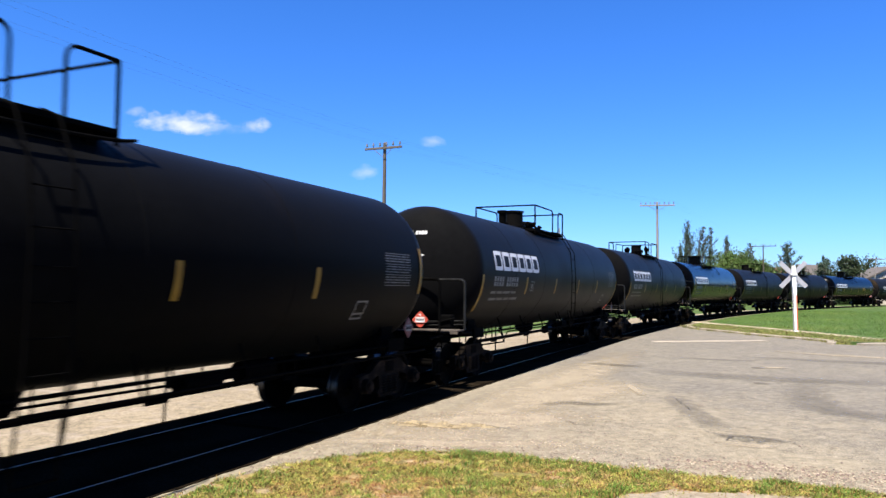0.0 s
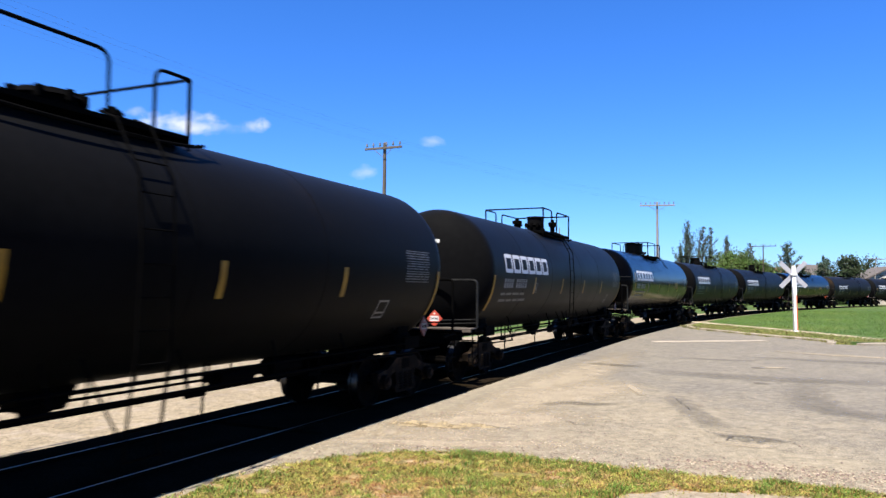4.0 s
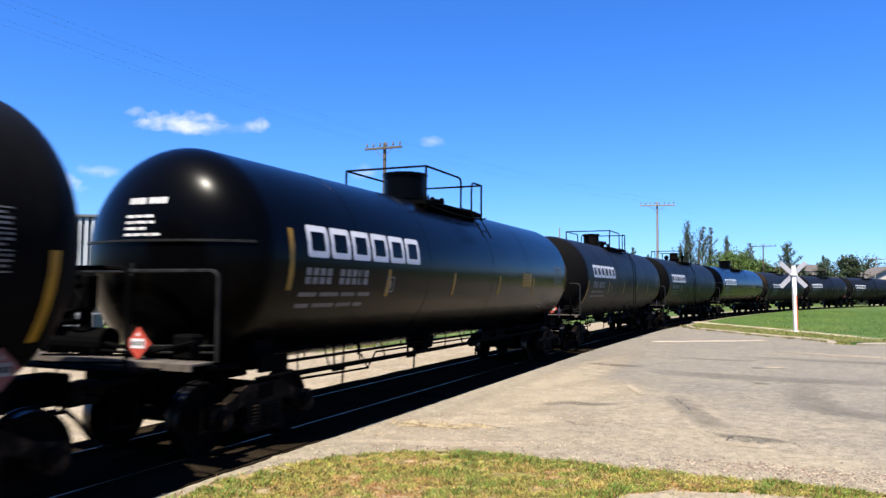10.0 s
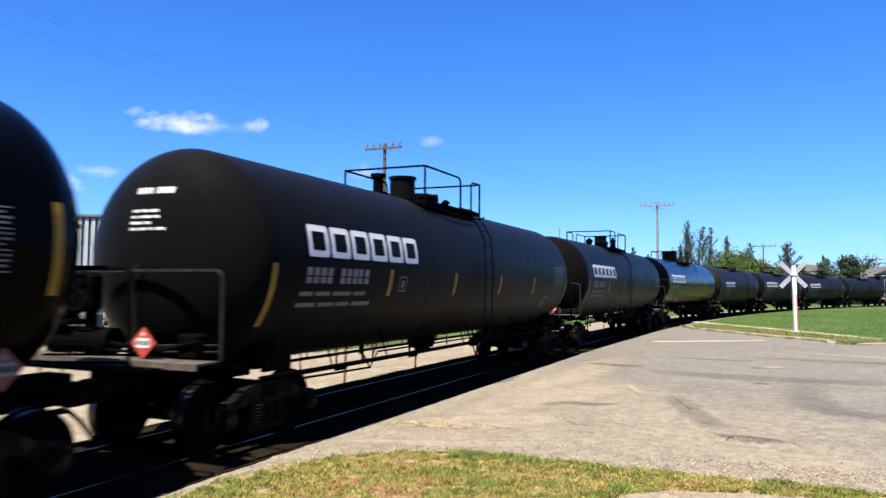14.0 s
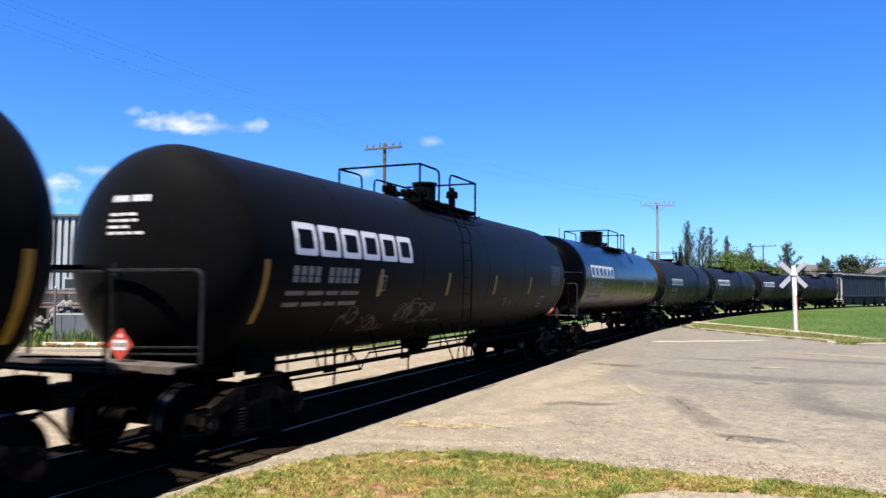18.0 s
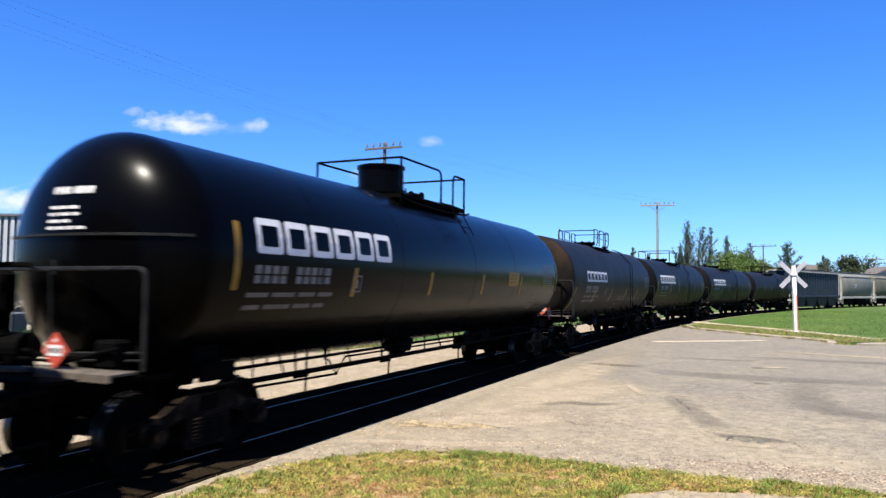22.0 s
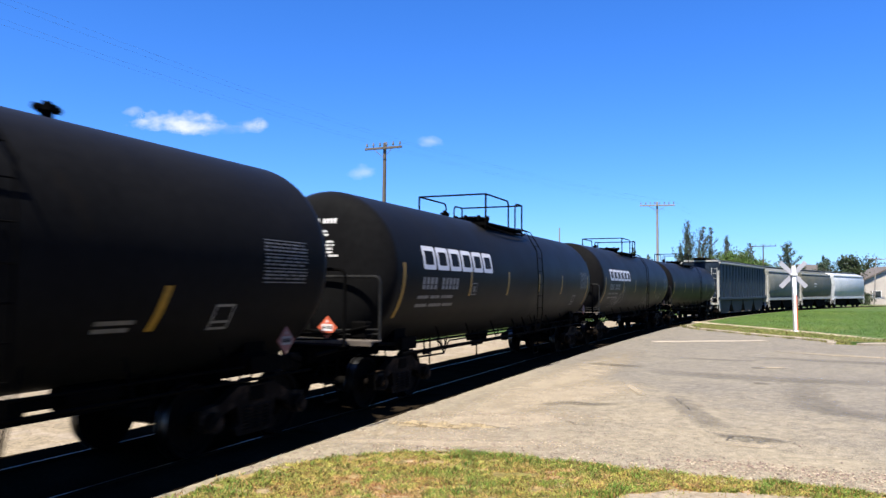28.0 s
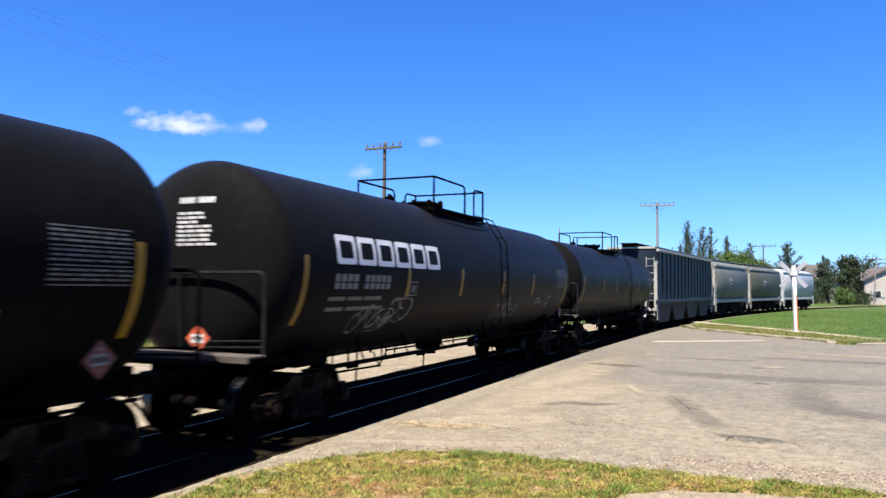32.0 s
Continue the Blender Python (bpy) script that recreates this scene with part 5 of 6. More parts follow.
        for k in range(13):
            x = xe + rnd.uniform(0, 0.03)
            z = zc + 0.26 - k * 0.046
            while x < xe + 0.92:
                w = min(rnd.uniform(0.08, 0.3) if k % 4 else 2.0, xe + 0.96 - x)
                skin(bm, x if side < 0 else -x - w, x + w if side < 0 else -x, z, z + (0.022 if k % 4 else 0.014), r, zc, side, nz=1)
                x += w + 0.03
        tagged(part("data_table", bm, "faint_paint", car, "table of faded white test data"), kind="stuff")
        bm = bmesh.new()
        x0 = xe - 0.75 if side < 0 else -xe + 0.4
        for zz in (1.62, 1.7, 1.9):
            skin(bm, x0, x0 + 0.35, zz, zz + 0.03, r, zc, side, nz=1)
        for q in (0, 0.32):
            skin(bm, x0 + q, x0 + q + 0.03, 1.62, 1.92, r, zc, side, nz=2)
        part("data_frame", bm, "stencil", car)
    # marks on both ends
    for e in (-1, 1):
        rnd = random.Random(3)
        for k in range(spec["end_lines"]):
            bm = bmesh.new()
            z = zc + spec["mark_z"] - (0 if k == 0 else spec["mark_skip"] + k * spec["mark_gap"])
            hh = 0.085 if k == 0 else 0.036
            w = 0.62 if k == 0 else rnd.uniform(0.28, 0.6)
            y0 = spec["mark_y"] - 0.05
            q = 0.0
            while q < w - 0.02:
                ww = 0.054 if k == 0 else rnd.uniform(0.05, 0.2)
                if k == 0 and 0.24 < q < 0.3:
                    q += 0.05
                    continue
                grid = []
                for j in range(3):
                    zz = z + hh * j / 2
                    row = []
                    for i in range(2):
                        yy = y0 - q - ww * i
                        rho = math.hypot(yy, zz - zc) / r
                        t = math.acos(min(1.0, rho ** (1 / spec["knuckle"])))
                        row.append(bm.verts.new((e * (tank - spec["head"] + spec["head"] * math.sin(t) + 0.008), yy if e < 0 else -yy, zz)))
                    grid.append(row)
                for g, h in zip(grid, grid[1:]):
                    bm.faces.new((g[0], g[1], h[1], h[0]))
                q += ww + (0.016 if k == 0 else 0.03)
            bmesh.ops.recalc_face_normals(bm, faces=bm.faces[:])
            tagged(part("end_mark", bm, "grey_paint", car, "line of white stencilled bars on the tank end"), kind="stuff")
    return car


NEW_STRIPES = [(-7.50, 1.62, 2.46, 0), (-4.25, 2.0, 2.45, 0), (-1.42, 2.0, 2.45, 0), (1.35, 2.0, 2.45, 0), (4.1, 2.0, 2.45, 0), (7.50, 1.62, 2.46, 0)]
BASE = dict(mark_skip=0.1, ladder_foot=True, box=1.28, seam=0.0, mark_z=0.66, mark_gap=0.08, rail_side=1.45, rail_off=0.07, brake=False, dusty_ends=False, half=9.1, tank=8.34, r=1.53, zc=2.54, head=0.86, knuckle=1.0, truck=7.0, paint="tank_matt", bands=(-5.2, -2.6, 0.9, 3.6), end_rail=2.33,
            tank_label="matt black welded tank shell", deck=(-1.8, 1.3, -1.1, -0.45, 0.96), rail_z=4.67, loops=False, ladder=0.0, placard="red_placard",
            mark_y=0.23, stripes=NEW_STRIPES, logo=(-6.75, 2.54, 3.72, 0.46), end_lines=5, top=[])
SPEC_A = dict(BASE, deck=(-1.7, 1.36, -0.75, -0.18, 0.96), ladder=-0.27, top=[("valve", -0.95, 0.15, 0.16, 0.36), ("hatch", -0.75, -0.35, 0.22, 0.2), ("valve", -0.4, 0.3, 0.14, 0.3), ("dome", 0.52, 0, 0.27, 0.52), ("valve", 1.2, -0.42, 0.14, 0.5)])
SPEC_B = dict(BASE, mark_z=0.81, mark_skip=0.17, box=0.72, brake=True, deck=(-1.8, 1.3, 0.1, 0.75, 0.96), ladder=-0.22, logo=(-6.75, 2.58, 3.55, 0.46), top=[("chimney", -2.05, 0, 0.11, 0.42), ("dome", -0.95, 0, 0.28, 0.5), ("hatch", 0.15, 0.1, 0.36, 0.27), ("valve", 0.75, -0.3, 0.1, 0.2)])
SPEC_C = dict(BASE, ladder_foot=False, seam=2.72, brake=True, logo=(-6.7, 2.57, 3.66, 0.46), stripes=[(-7.06, 2.1, 2.95, 0)] + NEW_STRIPES[1:5] + [(7.50, 2.05, 2.9, 0)], paint="tank_gloss", tank_label="glossy black welded tank shell", head=0.9, deck=(-1.68, 1.5, 0.2, 0.85, 0.96), ladder=-0.22, top=[("dome", -0.75, 0, 0.48, 0.58), ("hatch", 0.4, 0, 0.34, 0.17)])
SPEC_D = dict(BASE, box=0.15, rail_side=1.56, rail_off=0.02, end_rail=2.42, half=8.14, tank=7.57, r=1.5, zc=2.49, head=0.5, knuckle=0.46, truck=6.15, paint="tank_dust", dusty_ends=True, tank_label="weathered black tank shell with brown dusty ends", bands=(2.2,),
              deck=(-1.45, 1.15, -0.35, 0.35, 0.75), rail_z=4.6, loops=True, ladder=2.0, placard="orange_placard", stripes=[(-6.95, 1.35, 2.2, 0.12), (-4.1, 1.65, 2.15, 0.18), (-1.35, 1.65, 2.15, 0.18), (1.5, 1.65, 2.15, 0.18), (4.05, 1.65, 2.15, 0.18)],
              logo=(-5.45, 2.41, 3.12, 0.38), top=[("hatch", -0.1, 0, 0.36, 0.16), ("valve", 0.6, 0.2, 0.1, 0.2), ("valve", 3.7, 0, 0.12, 0.22)])
OLD_STRIPES = [(-7.16, 1.6, 2.6, 0), (-3.95, 1.98, 2.55, 0), (-1.45, 1.98, 2.55, 0), (1.2, 1.98, 2.55, 0), (3.65, 1.98, 2.55, 0), (7.1, 1.6, 2.6, 0)]
SPEC_E = dict(BASE, brake=True, mark_z=0.84, mark_gap=0.062, mark_y=0.17, half=8.57, tank=7.93, r=1.48, zc=2.435, head=0.54, knuckle=0.6, truck=6.45, paint="tank_dust", tank_label="dusty black tank shell with worn seams", bands=(1.6,), deck=(-1.68, 1.22, 0.05, 0.62, 0.93), rail_z=4.52,
              ladder=0.6, placard="orange_placard", stripes=OLD_STRIPES, logo=(-6.38, 2.5, 3.8, 0.45), end_lines=9, top=[("valve", -1.0, 0.5, 0.12, 0.3), ("hatch", -0.3, 0, 0.4, 0.16), ("valve", 0.45, 0.3, 0.1, 0.22)])
SPEC_F = dict(SPEC_E, brake=False, half=7.95, tank=7.45, truck=5.9, stripes=[(s[0] * 0.93, *s[1:]) for s in OLD_STRIPES], logo=None, paint="tank_dust")


def graffiti(car, x, w, z, h, seed, mat, r, zc, strokes=9):
    """Loose curling sprayed strokes on the tank's side."""
    rnd = random.Random(seed)
    bm = bmesh.new()
    for k in range(strokes):
        px, pz = x + w * (k + rnd.uniform(0.0, 0.6)) / strokes, z + rnd.uniform(0.1, 0.7) * h
        turn, spin, step = rnd.uniform(0, 6.283), rnd.choice((-1, 1)) * rnd.uniform(0.3, 0.75), 0.12 * h + rnd.uniform(0, 0.06)
        lift, last = 0.005 + 0.0004 * k, None
        for q in range(rnd.randint(8, 13)):
            wide = 0.018 + 0.012 * math.sin(q * 0.9 + k)
            nx, nz = -math.sin(turn) * wide, math.cos(turn) * wide
            pair = []
            for e in (-1, 1):
                zz = min(max(pz + e * nz, zc - r * 0.93), zc + r * 0.5)
                pair.append(bm.verts.new((px + e * nx, -math.sqrt((r + lift) ** 2 - (zz - zc) ** 2), zz)))
            if last:
                bm.faces.new((last[0], pair[0], pair[1], last[1]))
            last = pair
            px, pz = px + 1.15 * step * math.cos(turn), pz + step * math.sin(turn)
            if not z < pz < z + h:
                spin, pz = -spin, min(max(pz, z), z + h)
            turn += spin + rnd.uniform(-0.25, 0.25)
    bmesh.ops.recalc_face_normals(bm, faces=bm.faces[:])
    tagged(part("spray_mark", bm, mat, car, "faded spray-paint scrawl"), kind="stuff")


def side_notes(car, rows, r, zc):
    """Short lines of small stencilled writing low on the tank's side, as bars."""
    for x0, x1, z in rows:
        bm = bmesh.new()
        skin(bm, x0, x1, z, z + 0.045, r, zc, nz=1)
        part("data_line", bm, "faint_paint", car, "small faded stencilled line")


def end_ladder(parent, x, y, z0, z1, mat, along="y", w=0.42):
    bm = bmesh.new()
    d = Vector((0, w / 2, 0)) if along == "y" else Vector((w / 2, 0, 0))
    p = Vector((x, y, 0))
    for q in (-1, 1):
        rod(bm, p + q * d + Vector((0, 0, z0)), p + q * d + Vector((0, 0, z1)), 0.022, 6)
    n = int((z1 - z0) / 0.38)
    for k in range(n + 1):
        z = z0 + 0.1 + (z1 - z0 - 0.2) * k / n
        rod(bm, p - d + Vector((0, 0, z)), p + d + Vector((0, 0, z)), 0.014, 5)
    part("ladder", bm, mat, parent)


def hopper_common(car, half, body, frame_mat, truck):
    for e in (-1, 1):
        coupler(car, e * half, e)
        bm = bmesh.new()
        box(bm, (e * (half - 0.9), 0, 1.0), (1.3, 0.4, 0.34), bevel=0.02)
        box(bm, (e * (half - 0.5), 0, 1.12), (0.14, 2.95, 0.26), bevel=0.02)
        part("end_sill", bm, frame_mat, car)
        for y in (-1.42, 1.42):
            bm = bmesh.new()
            box(bm, (e * (half - 0.55), y, 2.35), (0.12, 0.12, 2.6), bevel=0.015)
            part("corner_post", bm, frame_mat, car)
            end_ladder(car, e * (half - 0.5), y * 0.8, 0.7, 3.9, frame_mat)
            end_ladder(car, e * (half - 0.75), y * 1.04, 0.5, 3.7, frame_mat, along="x", w=0.36)
            bm = bmesh.new()
            pipe(bm, [(e * (half - 0.55), y, 3.5), (e * (body - 0.2), y, 3.55)], 0.04)
            pipe(bm, [(e * (half - 0.55), y * 0.6, 1.1), (e * (body - 0.3), y * 0.6, 2.5)], 0.05)
            part("end_brace", bm, frame_mat, car)
    add_bogies(car, (-truck, truck))


def ribbed_hopper():
    """A covered hopper with flat ribbed sides."""
    car = empty("covered_hopper")
    half, body = 9.3, 8.6
    bm = bmesh.new()
    prism(bm, [(-body, 1.55), (body, 1.55), (body, 4.2), (body - 0.4, 4.45), (-body + 0.4, 4.45), (-body, 4.2)], 2.9)
    part("body", bm, "hopper_blue", car, "faded blue-grey steel side sheets")
    for e in (-1, 1):
        bm = bmesh.new()
        prism(bm, [(e * body, 4.3), (e * (body + 0.02), 1.6), (e * (body - 0.05), 1.6), (e * (body - 0.05), 4.3)], 2.86)
        part("end_sheet", bm, "hopper_blue", car, "shaded blue-grey end sheet")
    for y in (-1, 1):
        for k in range(17):
            x = -body + 0.25 + (2 * body - 0.5) * k / 16
            bm = bmesh.new()
            prism(bm, [(-0.05, 1.5), (0.05, 1.5), (0.04, 4.22), (-0.04, 4.22)], 0.06, pose(x, y * 1.47, 0))
            part("side_rib", bm, "hopper_blue", car)
        bm = bmesh.new()
        box(bm, (0, y * 1.5, 4.28), (2 * body, 0.16, 0.14), bevel=0.02)
        part("top_chord", bm, "pale_frame", car, "pale top rail")
        bm = bmesh.new()
        box(bm, (0, y * 1.5, 1.48), (2 * half - 0.9, 0.14, 0.2), bevel=0.02)
        part("side_sill", bm, "hopper_blue", car)
    bm = bmesh.new()
    prism(bm, [(-body, 4.38), (body, 4.38), (body, 4.5), (-body, 4.5)], 2.7)
    part("roof", bm, "pale_frame", car, "pale roof sheet")
    bm = bmesh.new()
    box(bm, (0, 0, 4.66), (2 * body + 0.9, 0.9, 0.04))
    for k in range(10):
        box(bm, (-body + 2 * body * k / 9, 0, 4.57), (0.06, 0.9, 0.16))
    part("running_board", bm, "rusty_iron", car, "rusty roof walkway")
    for k in range(4):
        bm = bmesh.new()
        x = -body + 2.3 + k * (2 * body - 4.6) / 3
        prism(bm, [(x - 2.05, 1.58), (x + 2.05, 1.58), (x + 1.95, 1.1), (x + 1.2, 0.32), (x - 1.2, 0.32), (x - 1.95, 1.1)], 2.6)
        part("discharge_bay", bm, "dusty_bay", car, "dusty brown sloping discharge bay")
    hopper_common(car, half, body, "pale_frame", 7.1)
    return car


def round_hopper(mat, frame_mat):
    """A short covered hopper with bulging sides."""
    car = empty("covered_hopper")
    half, body = 6.55, 5.75
    bm = bmesh.new()
    prof = [(0.0, 4.45), (0.7, 4.42), (1.2, 4.25), (1.45, 3.95), (1.58, 3.4), (1.62, 2.8), (1.58, 2.2), (1.42, 1.6), (1.1, 1.3), (0.0, 1.25)]
    ring = [(y, z) for y, z in prof] + [(-y, z) for y, z in prof[-2:0:-1]]
    rows = [[bm.verts.new((x, y * k, 1.25 + (z - 1.25) * (0.96 if k < 1 else 1))) for y, z in ring] for x, k in ((-body, 0.97), (-body + 0.1, 1), (0, 1), (body - 0.1, 1), (body, 0.97))]
    for a, b in zip(rows, rows[1:]):
        for i in range(len(ring)):
            j = (i + 1) % len(ring)
            bm.faces.new((a[i], a[j], b[j], b[i]))
    bm.faces.new(rows[0])
    bm.faces.new(rows[-1][::-1])
    bmesh.ops.recalc_face_normals(bm, faces=bm.faces[:])
    part("body", bm, mat, car, "bulging steel hopper body", True).data.set_sharp_from_angle(angle=0.7)
    for y in (-1, 1):
        bm = bmesh.new()
        box(bm, (0, y * 1.46, 4.05), (2 * body, 0.1, 0.16), bevel=0.02)
        part("top_chord", bm, frame_mat, car)
        bm = bmesh.new()
        box(bm, (0, y * 1.42, 1.3), (2 * half - 1.0, 0.12, 0.26), bevel=0.02)
        part("side_sill", bm, frame_mat, car)
    bm = bmesh.new()
    box(bm, (0, 0, 4.62), (2 * body + 0.9, 0.8, 0.04))
    for k in range(8):
        box(bm, (-body + 2 * body * k / 7, 0, 4.53), (0.06, 0.8, 0.18))
    part("running_board", bm, "galv", car)
    for k in range(2):
        bm = bmesh.new()
        x = -2.2 + k * 4.4
        prism(bm, [(x - 2.15, 1.35), (x + 2.15, 1.35), (x + 2.0, 0.9), (x + 1.2, 0.32), (x - 1.2, 0.32), (x - 2.0, 0.9)], 2.4)
        part("discharge_bay", bm, "black_iron", car, "dark sloping discharge bay")
    bm = bmesh.new()
    for q in range(3):
        skin(bm, -1.5, -1.5 + 1.0 - q * 0.25, 2.9 - q * 0.3, 3.02 - q * 0.3, 1.62, 2.8, -1, 0.01)
    part("side_mark", bm, "grey_paint", car)
    hopper_common(car, half, body, frame_mat, 4.6)
    return car


# the train in running order: centre of each car behind the reference point, metres
TRAIN = []


def in_train(car, offset, truck, label, category):
    tagged(car, label, category, "cars of the freight train")
    TRAIN.append((car, offset, truck))
    return car


SPEC_LEAD = dict(SPEC_A, r=1.46, zc=2.47, deck=(-2.2, 0.85, -0.4, 0.2, 1.0), rail_z=4.58, ladder=-0.2, stripes=[(x, z0 - 0.02, z1 - 0.02, q) for x, z0, z1, q in NEW_STRIPES[:5]] + [(7.50, 2.03, 2.88, 0)],
                 top=[("hatch", -1.2, 0.1, 0.3, 0.16), ("valve", -0.3, -0.3, 0.1, 0.2), ("valve", -1.7, 0.2, 0.12, 0.25)])
lead = in_train(tank_car(SPEC_LEAD), 6.75, 7.0, "matt black tank car with yellow tape stripes, rolling on the track", "tank car")
second = in_train(tank_car(SPEC_B), 24.92, 7.0, "matt black tank car with white block mark and top dome", "tank car")
third = in_train(tank_car(SPEC_A), 43.18, 7.0, "matt black tank car with white block mark and open top railing", "tank car")
fourth = in_train(tank_car(SPEC_C), 61.345, 7.0, "glossy black tank car reflecting sky and gravel", "tank car")
fifth = in_train(copy_thing(second, Matrix()), 79.56, 7.0, "matt black tank car with tall dome, coupled between two others", "tank car")
SPEC_A2 = dict(SPEC_A, logo=(-6.73, 2.59, 3.66, 0.46), stripes=[(-7.32, 1.66, 2.5, 0)] + NEW_STRIPES[1:])
sixth = in_train(tank_car(SPEC_A2), 97.72, 7.0, "matt black tank car with faded spray-paint scrawls", "tank car")
graffiti(sixth, -5.0, 1.9, 1.42, 0.52, 3, "spray_grey", 1.53, 2.54, 12)
graffiti(sixth, -2.85, 1.15, 1.5, 0.36, 4, "teal", 1.53, 2.54, 14)
graffiti(sixth, 2.2, 0.6, 1.72, 0.2, 8, "spray_grey", 1.53, 2.54, 6)
seventh = in_train(copy_thing(fourth, Matrix()), 115.81, 7.0, "glossy black tank car with a yellow side plate", "tank car")
for c in (fourth, seventh):
    bm = bmesh.new()
    skin(bm, 3.1, 3.9, 2.2, 2.55, 1.53, 2.54, -1, 0.006, nz=3)
    p = part("side_plate", bm, "yellow", c, "yellow lettered plate")
    bm = bmesh.new()
    for k in range(3):
        skin(bm, 3.18, 3.8 - 0.1 * k, 2.29 + k * 0.09, 2.297 + k * 0.09, 1.53, 2.54, -1, 0.009, nz=1)
    part("plate_bar", bm, "black_iron", p)
eighth = in_train(tank_car(SPEC_D), 132.94, 6.15, "brown-stained old tank car with bent railing loops", "tank car")
side_notes(eighth, ((0.2, 1.0, 1.82), (0.25, 1.0, 1.72), (0.1, 0.8, 1.5), (0.1, 1.1, 1.33), (3.3, 3.8, 1.74), (3.3, 3.75, 1.66)), 1.5, 2.49)
ninth = in_train(tank_car(SPEC_E), 149.85, 6.45, "dusty black older tank car with white block mark", "tank car")
tenth = in_train(tank_car(dict(SPEC_E, brake=False, r=1.52, zc=2.46)), 167.05, 6.45, "dusty black older tank car with pale scrawls low on its side", "tank car")
graffiti(tenth, -5.3, 1.5, 1.4, 0.55, 5, "spray_pale", 1.52, 2.46, 13)
graffiti(tenth, 1.3, 1.3, 1.45, 0.5, 6, "spray_pale", 1.52, 2.46, 10)
graffiti(tenth, 4.3, 0.8, 1.75, 0.16, 7, "spray_pale", 1.52, 2.46, 6)
eleventh = in_train(tank_car(SPEC_F), 183.55, 5.9, "short dusty black tank car without a maker's mark", "tank car")
in_train(ribbed_hopper(), 200.9, 7.1, "faded blue-grey covered hopper with ribbed sides", "hopper car")
in_train(round_hopper("hopper_grey", "pale_frame"), 216.75, 4.6, "pale grey-green covered hopper with bulging sides", "hopper car")
in_train(round_hopper("hopper_green", "pale_frame"), 229.85, 4.6, "dull green-grey covered hopper with bulging sides", "hopper car")
in_train(round_hopper("hopper_white", "hopper_white"), 242.95, 4.6, "white covered hopper at the end of the train", "hopper car")


def travel(t):
    """Distance of the train's reference point along the track at t seconds."""
    return -1.8777 - 4.35934 * t - 0.0041665 * t * t - 0.00017266 * t ** 3


def car_pose(s, truck):
    x0, y0 = on_track(s - truck)
    x1, y1 = on_track(s + truck)
    return pose((x0 + x1) / 2, (y0 + y1) / 2, 0, rz=math.degrees(math.atan2(y1 - y0, x1 - x0)))


# ---- poles, wires, sign ----
def utility_pole(x, y, h, arm, yaw, mat, label, lean=0.0, pins=5, two=False, lean_x=0.0):
    pole = empty("utility_pole", pose(x, y, GROUND - 0.05, lean, lean_x, yaw))
    bm = bmesh.new()
    rod(bm, (0, 0, 0), (0, 0, h), 0.115, 12, 0.075)
    rod(bm, (0, 0, h), (0, 0, h + 0.05), 0.075, 12, 0.02)
    part("pole", bm, mat, pole)
    for k, z in enumerate((h - 0.25, h - 1.0) if two else (h - 0.25,)):
        bm = bmesh.new()
        box(bm, (0, -0.15, z), (arm, 0.08, 0.1), bevel=0.012)
        part("crossarm", bm, mat, pole)
        for q in (-1, 1):
            bm = bmesh.new()
            rod(bm, (q * arm * 0.27, -0.18, z), (0, -0.12, z - 0.45), 0.015, 5)
            part("brace", bm, "galv", pole)
        for i in range(pins):
            px = -arm / 2 + 0.1 + (arm - 0.2) * i / (pins - 1)
            if abs(px) < 0.12:
                continue
            bm = bmesh.new()
            rod(bm, (px, -0.15, z + 0.05), (px, -0.15, z + 0.16), 0.018, 6)
            rod(bm, (px, -0.15, z + 0.13), (px, -0.15, z + 0.27), 0.055, 10, 0.03)
            part("insulator", bm, "insulator", pole)
    return tagged(pole, label, "utility pole", "poles along the track")


POLE_1, POLE_2, POLE_3, POLE_4 = (-2.77, 34.0, 9.0), (16.46, 56.0, 8.95), (46.5, 106.0, 8.9), (70.7, 120.0, 7.8)
utility_pole(*POLE_1, 1.95, -24, "pole_wood", "brown wooden utility pole with one crossarm of insulators", pins=6)
utility_pole(*POLE_2, 2.6, -15, "pole_grey", "silver-grey wooden utility pole with a wide crossarm", pins=8)
utility_pole(*POLE_3, 3.5, -25, "pole_wood", "far brown wooden utility pole above the bushes", pins=6)
utility_pole(*POLE_4, 2.8, -20, "pole_grey", "grey wooden utility pole beside the house", lean_x=3, pins=4)


def wire(a, b, sag):
    bm = bmesh.new()
    pts = [Vector(a).lerp(Vector(b), t) - Vector((0, 0, 4 * sag * t * (1 - t))) for t in (k / 14 for k in range(15))]
    pipe(bm, pts, 0.0019, 4)
    tagged(part("overhead_wire", bm, "wire"), "thin sagging overhead line wire", "wire", "wires between the poles")


def arm_point(p, arm, yaw, f):
    a = radians(yaw)
    return (p[0] + math.cos(a) * arm * f / 2, p[1] + math.sin(a) * arm * f / 2, p[2] - 0.02)


for f in (-0.9, -0.5, 0.5, 0.9):
    q1, q2, q3 = arm_point(POLE_1, 1.95, -24, f), arm_point(POLE_2, 2.6, -15, f), arm_point(POLE_3, 3.5, -25, f)
    wire((q1[0] - 13.5, q1[1] - 28.0, 9.2), q1, 0.35)
    wire(q1, q2, 0.3)
    wire(q2, q3, 0.6)

bm = bmesh.new()
rod(bm, (0, 0, 0), (0, 0, 6.4), 0.06, 8, 0.04)
mast = tagged(part("mast", bm, "pole_grey"), "thin bare grey mast beyond the track", "mast")
mast.matrix_basis = pose(7.98, 50, GROUND - 0.05)


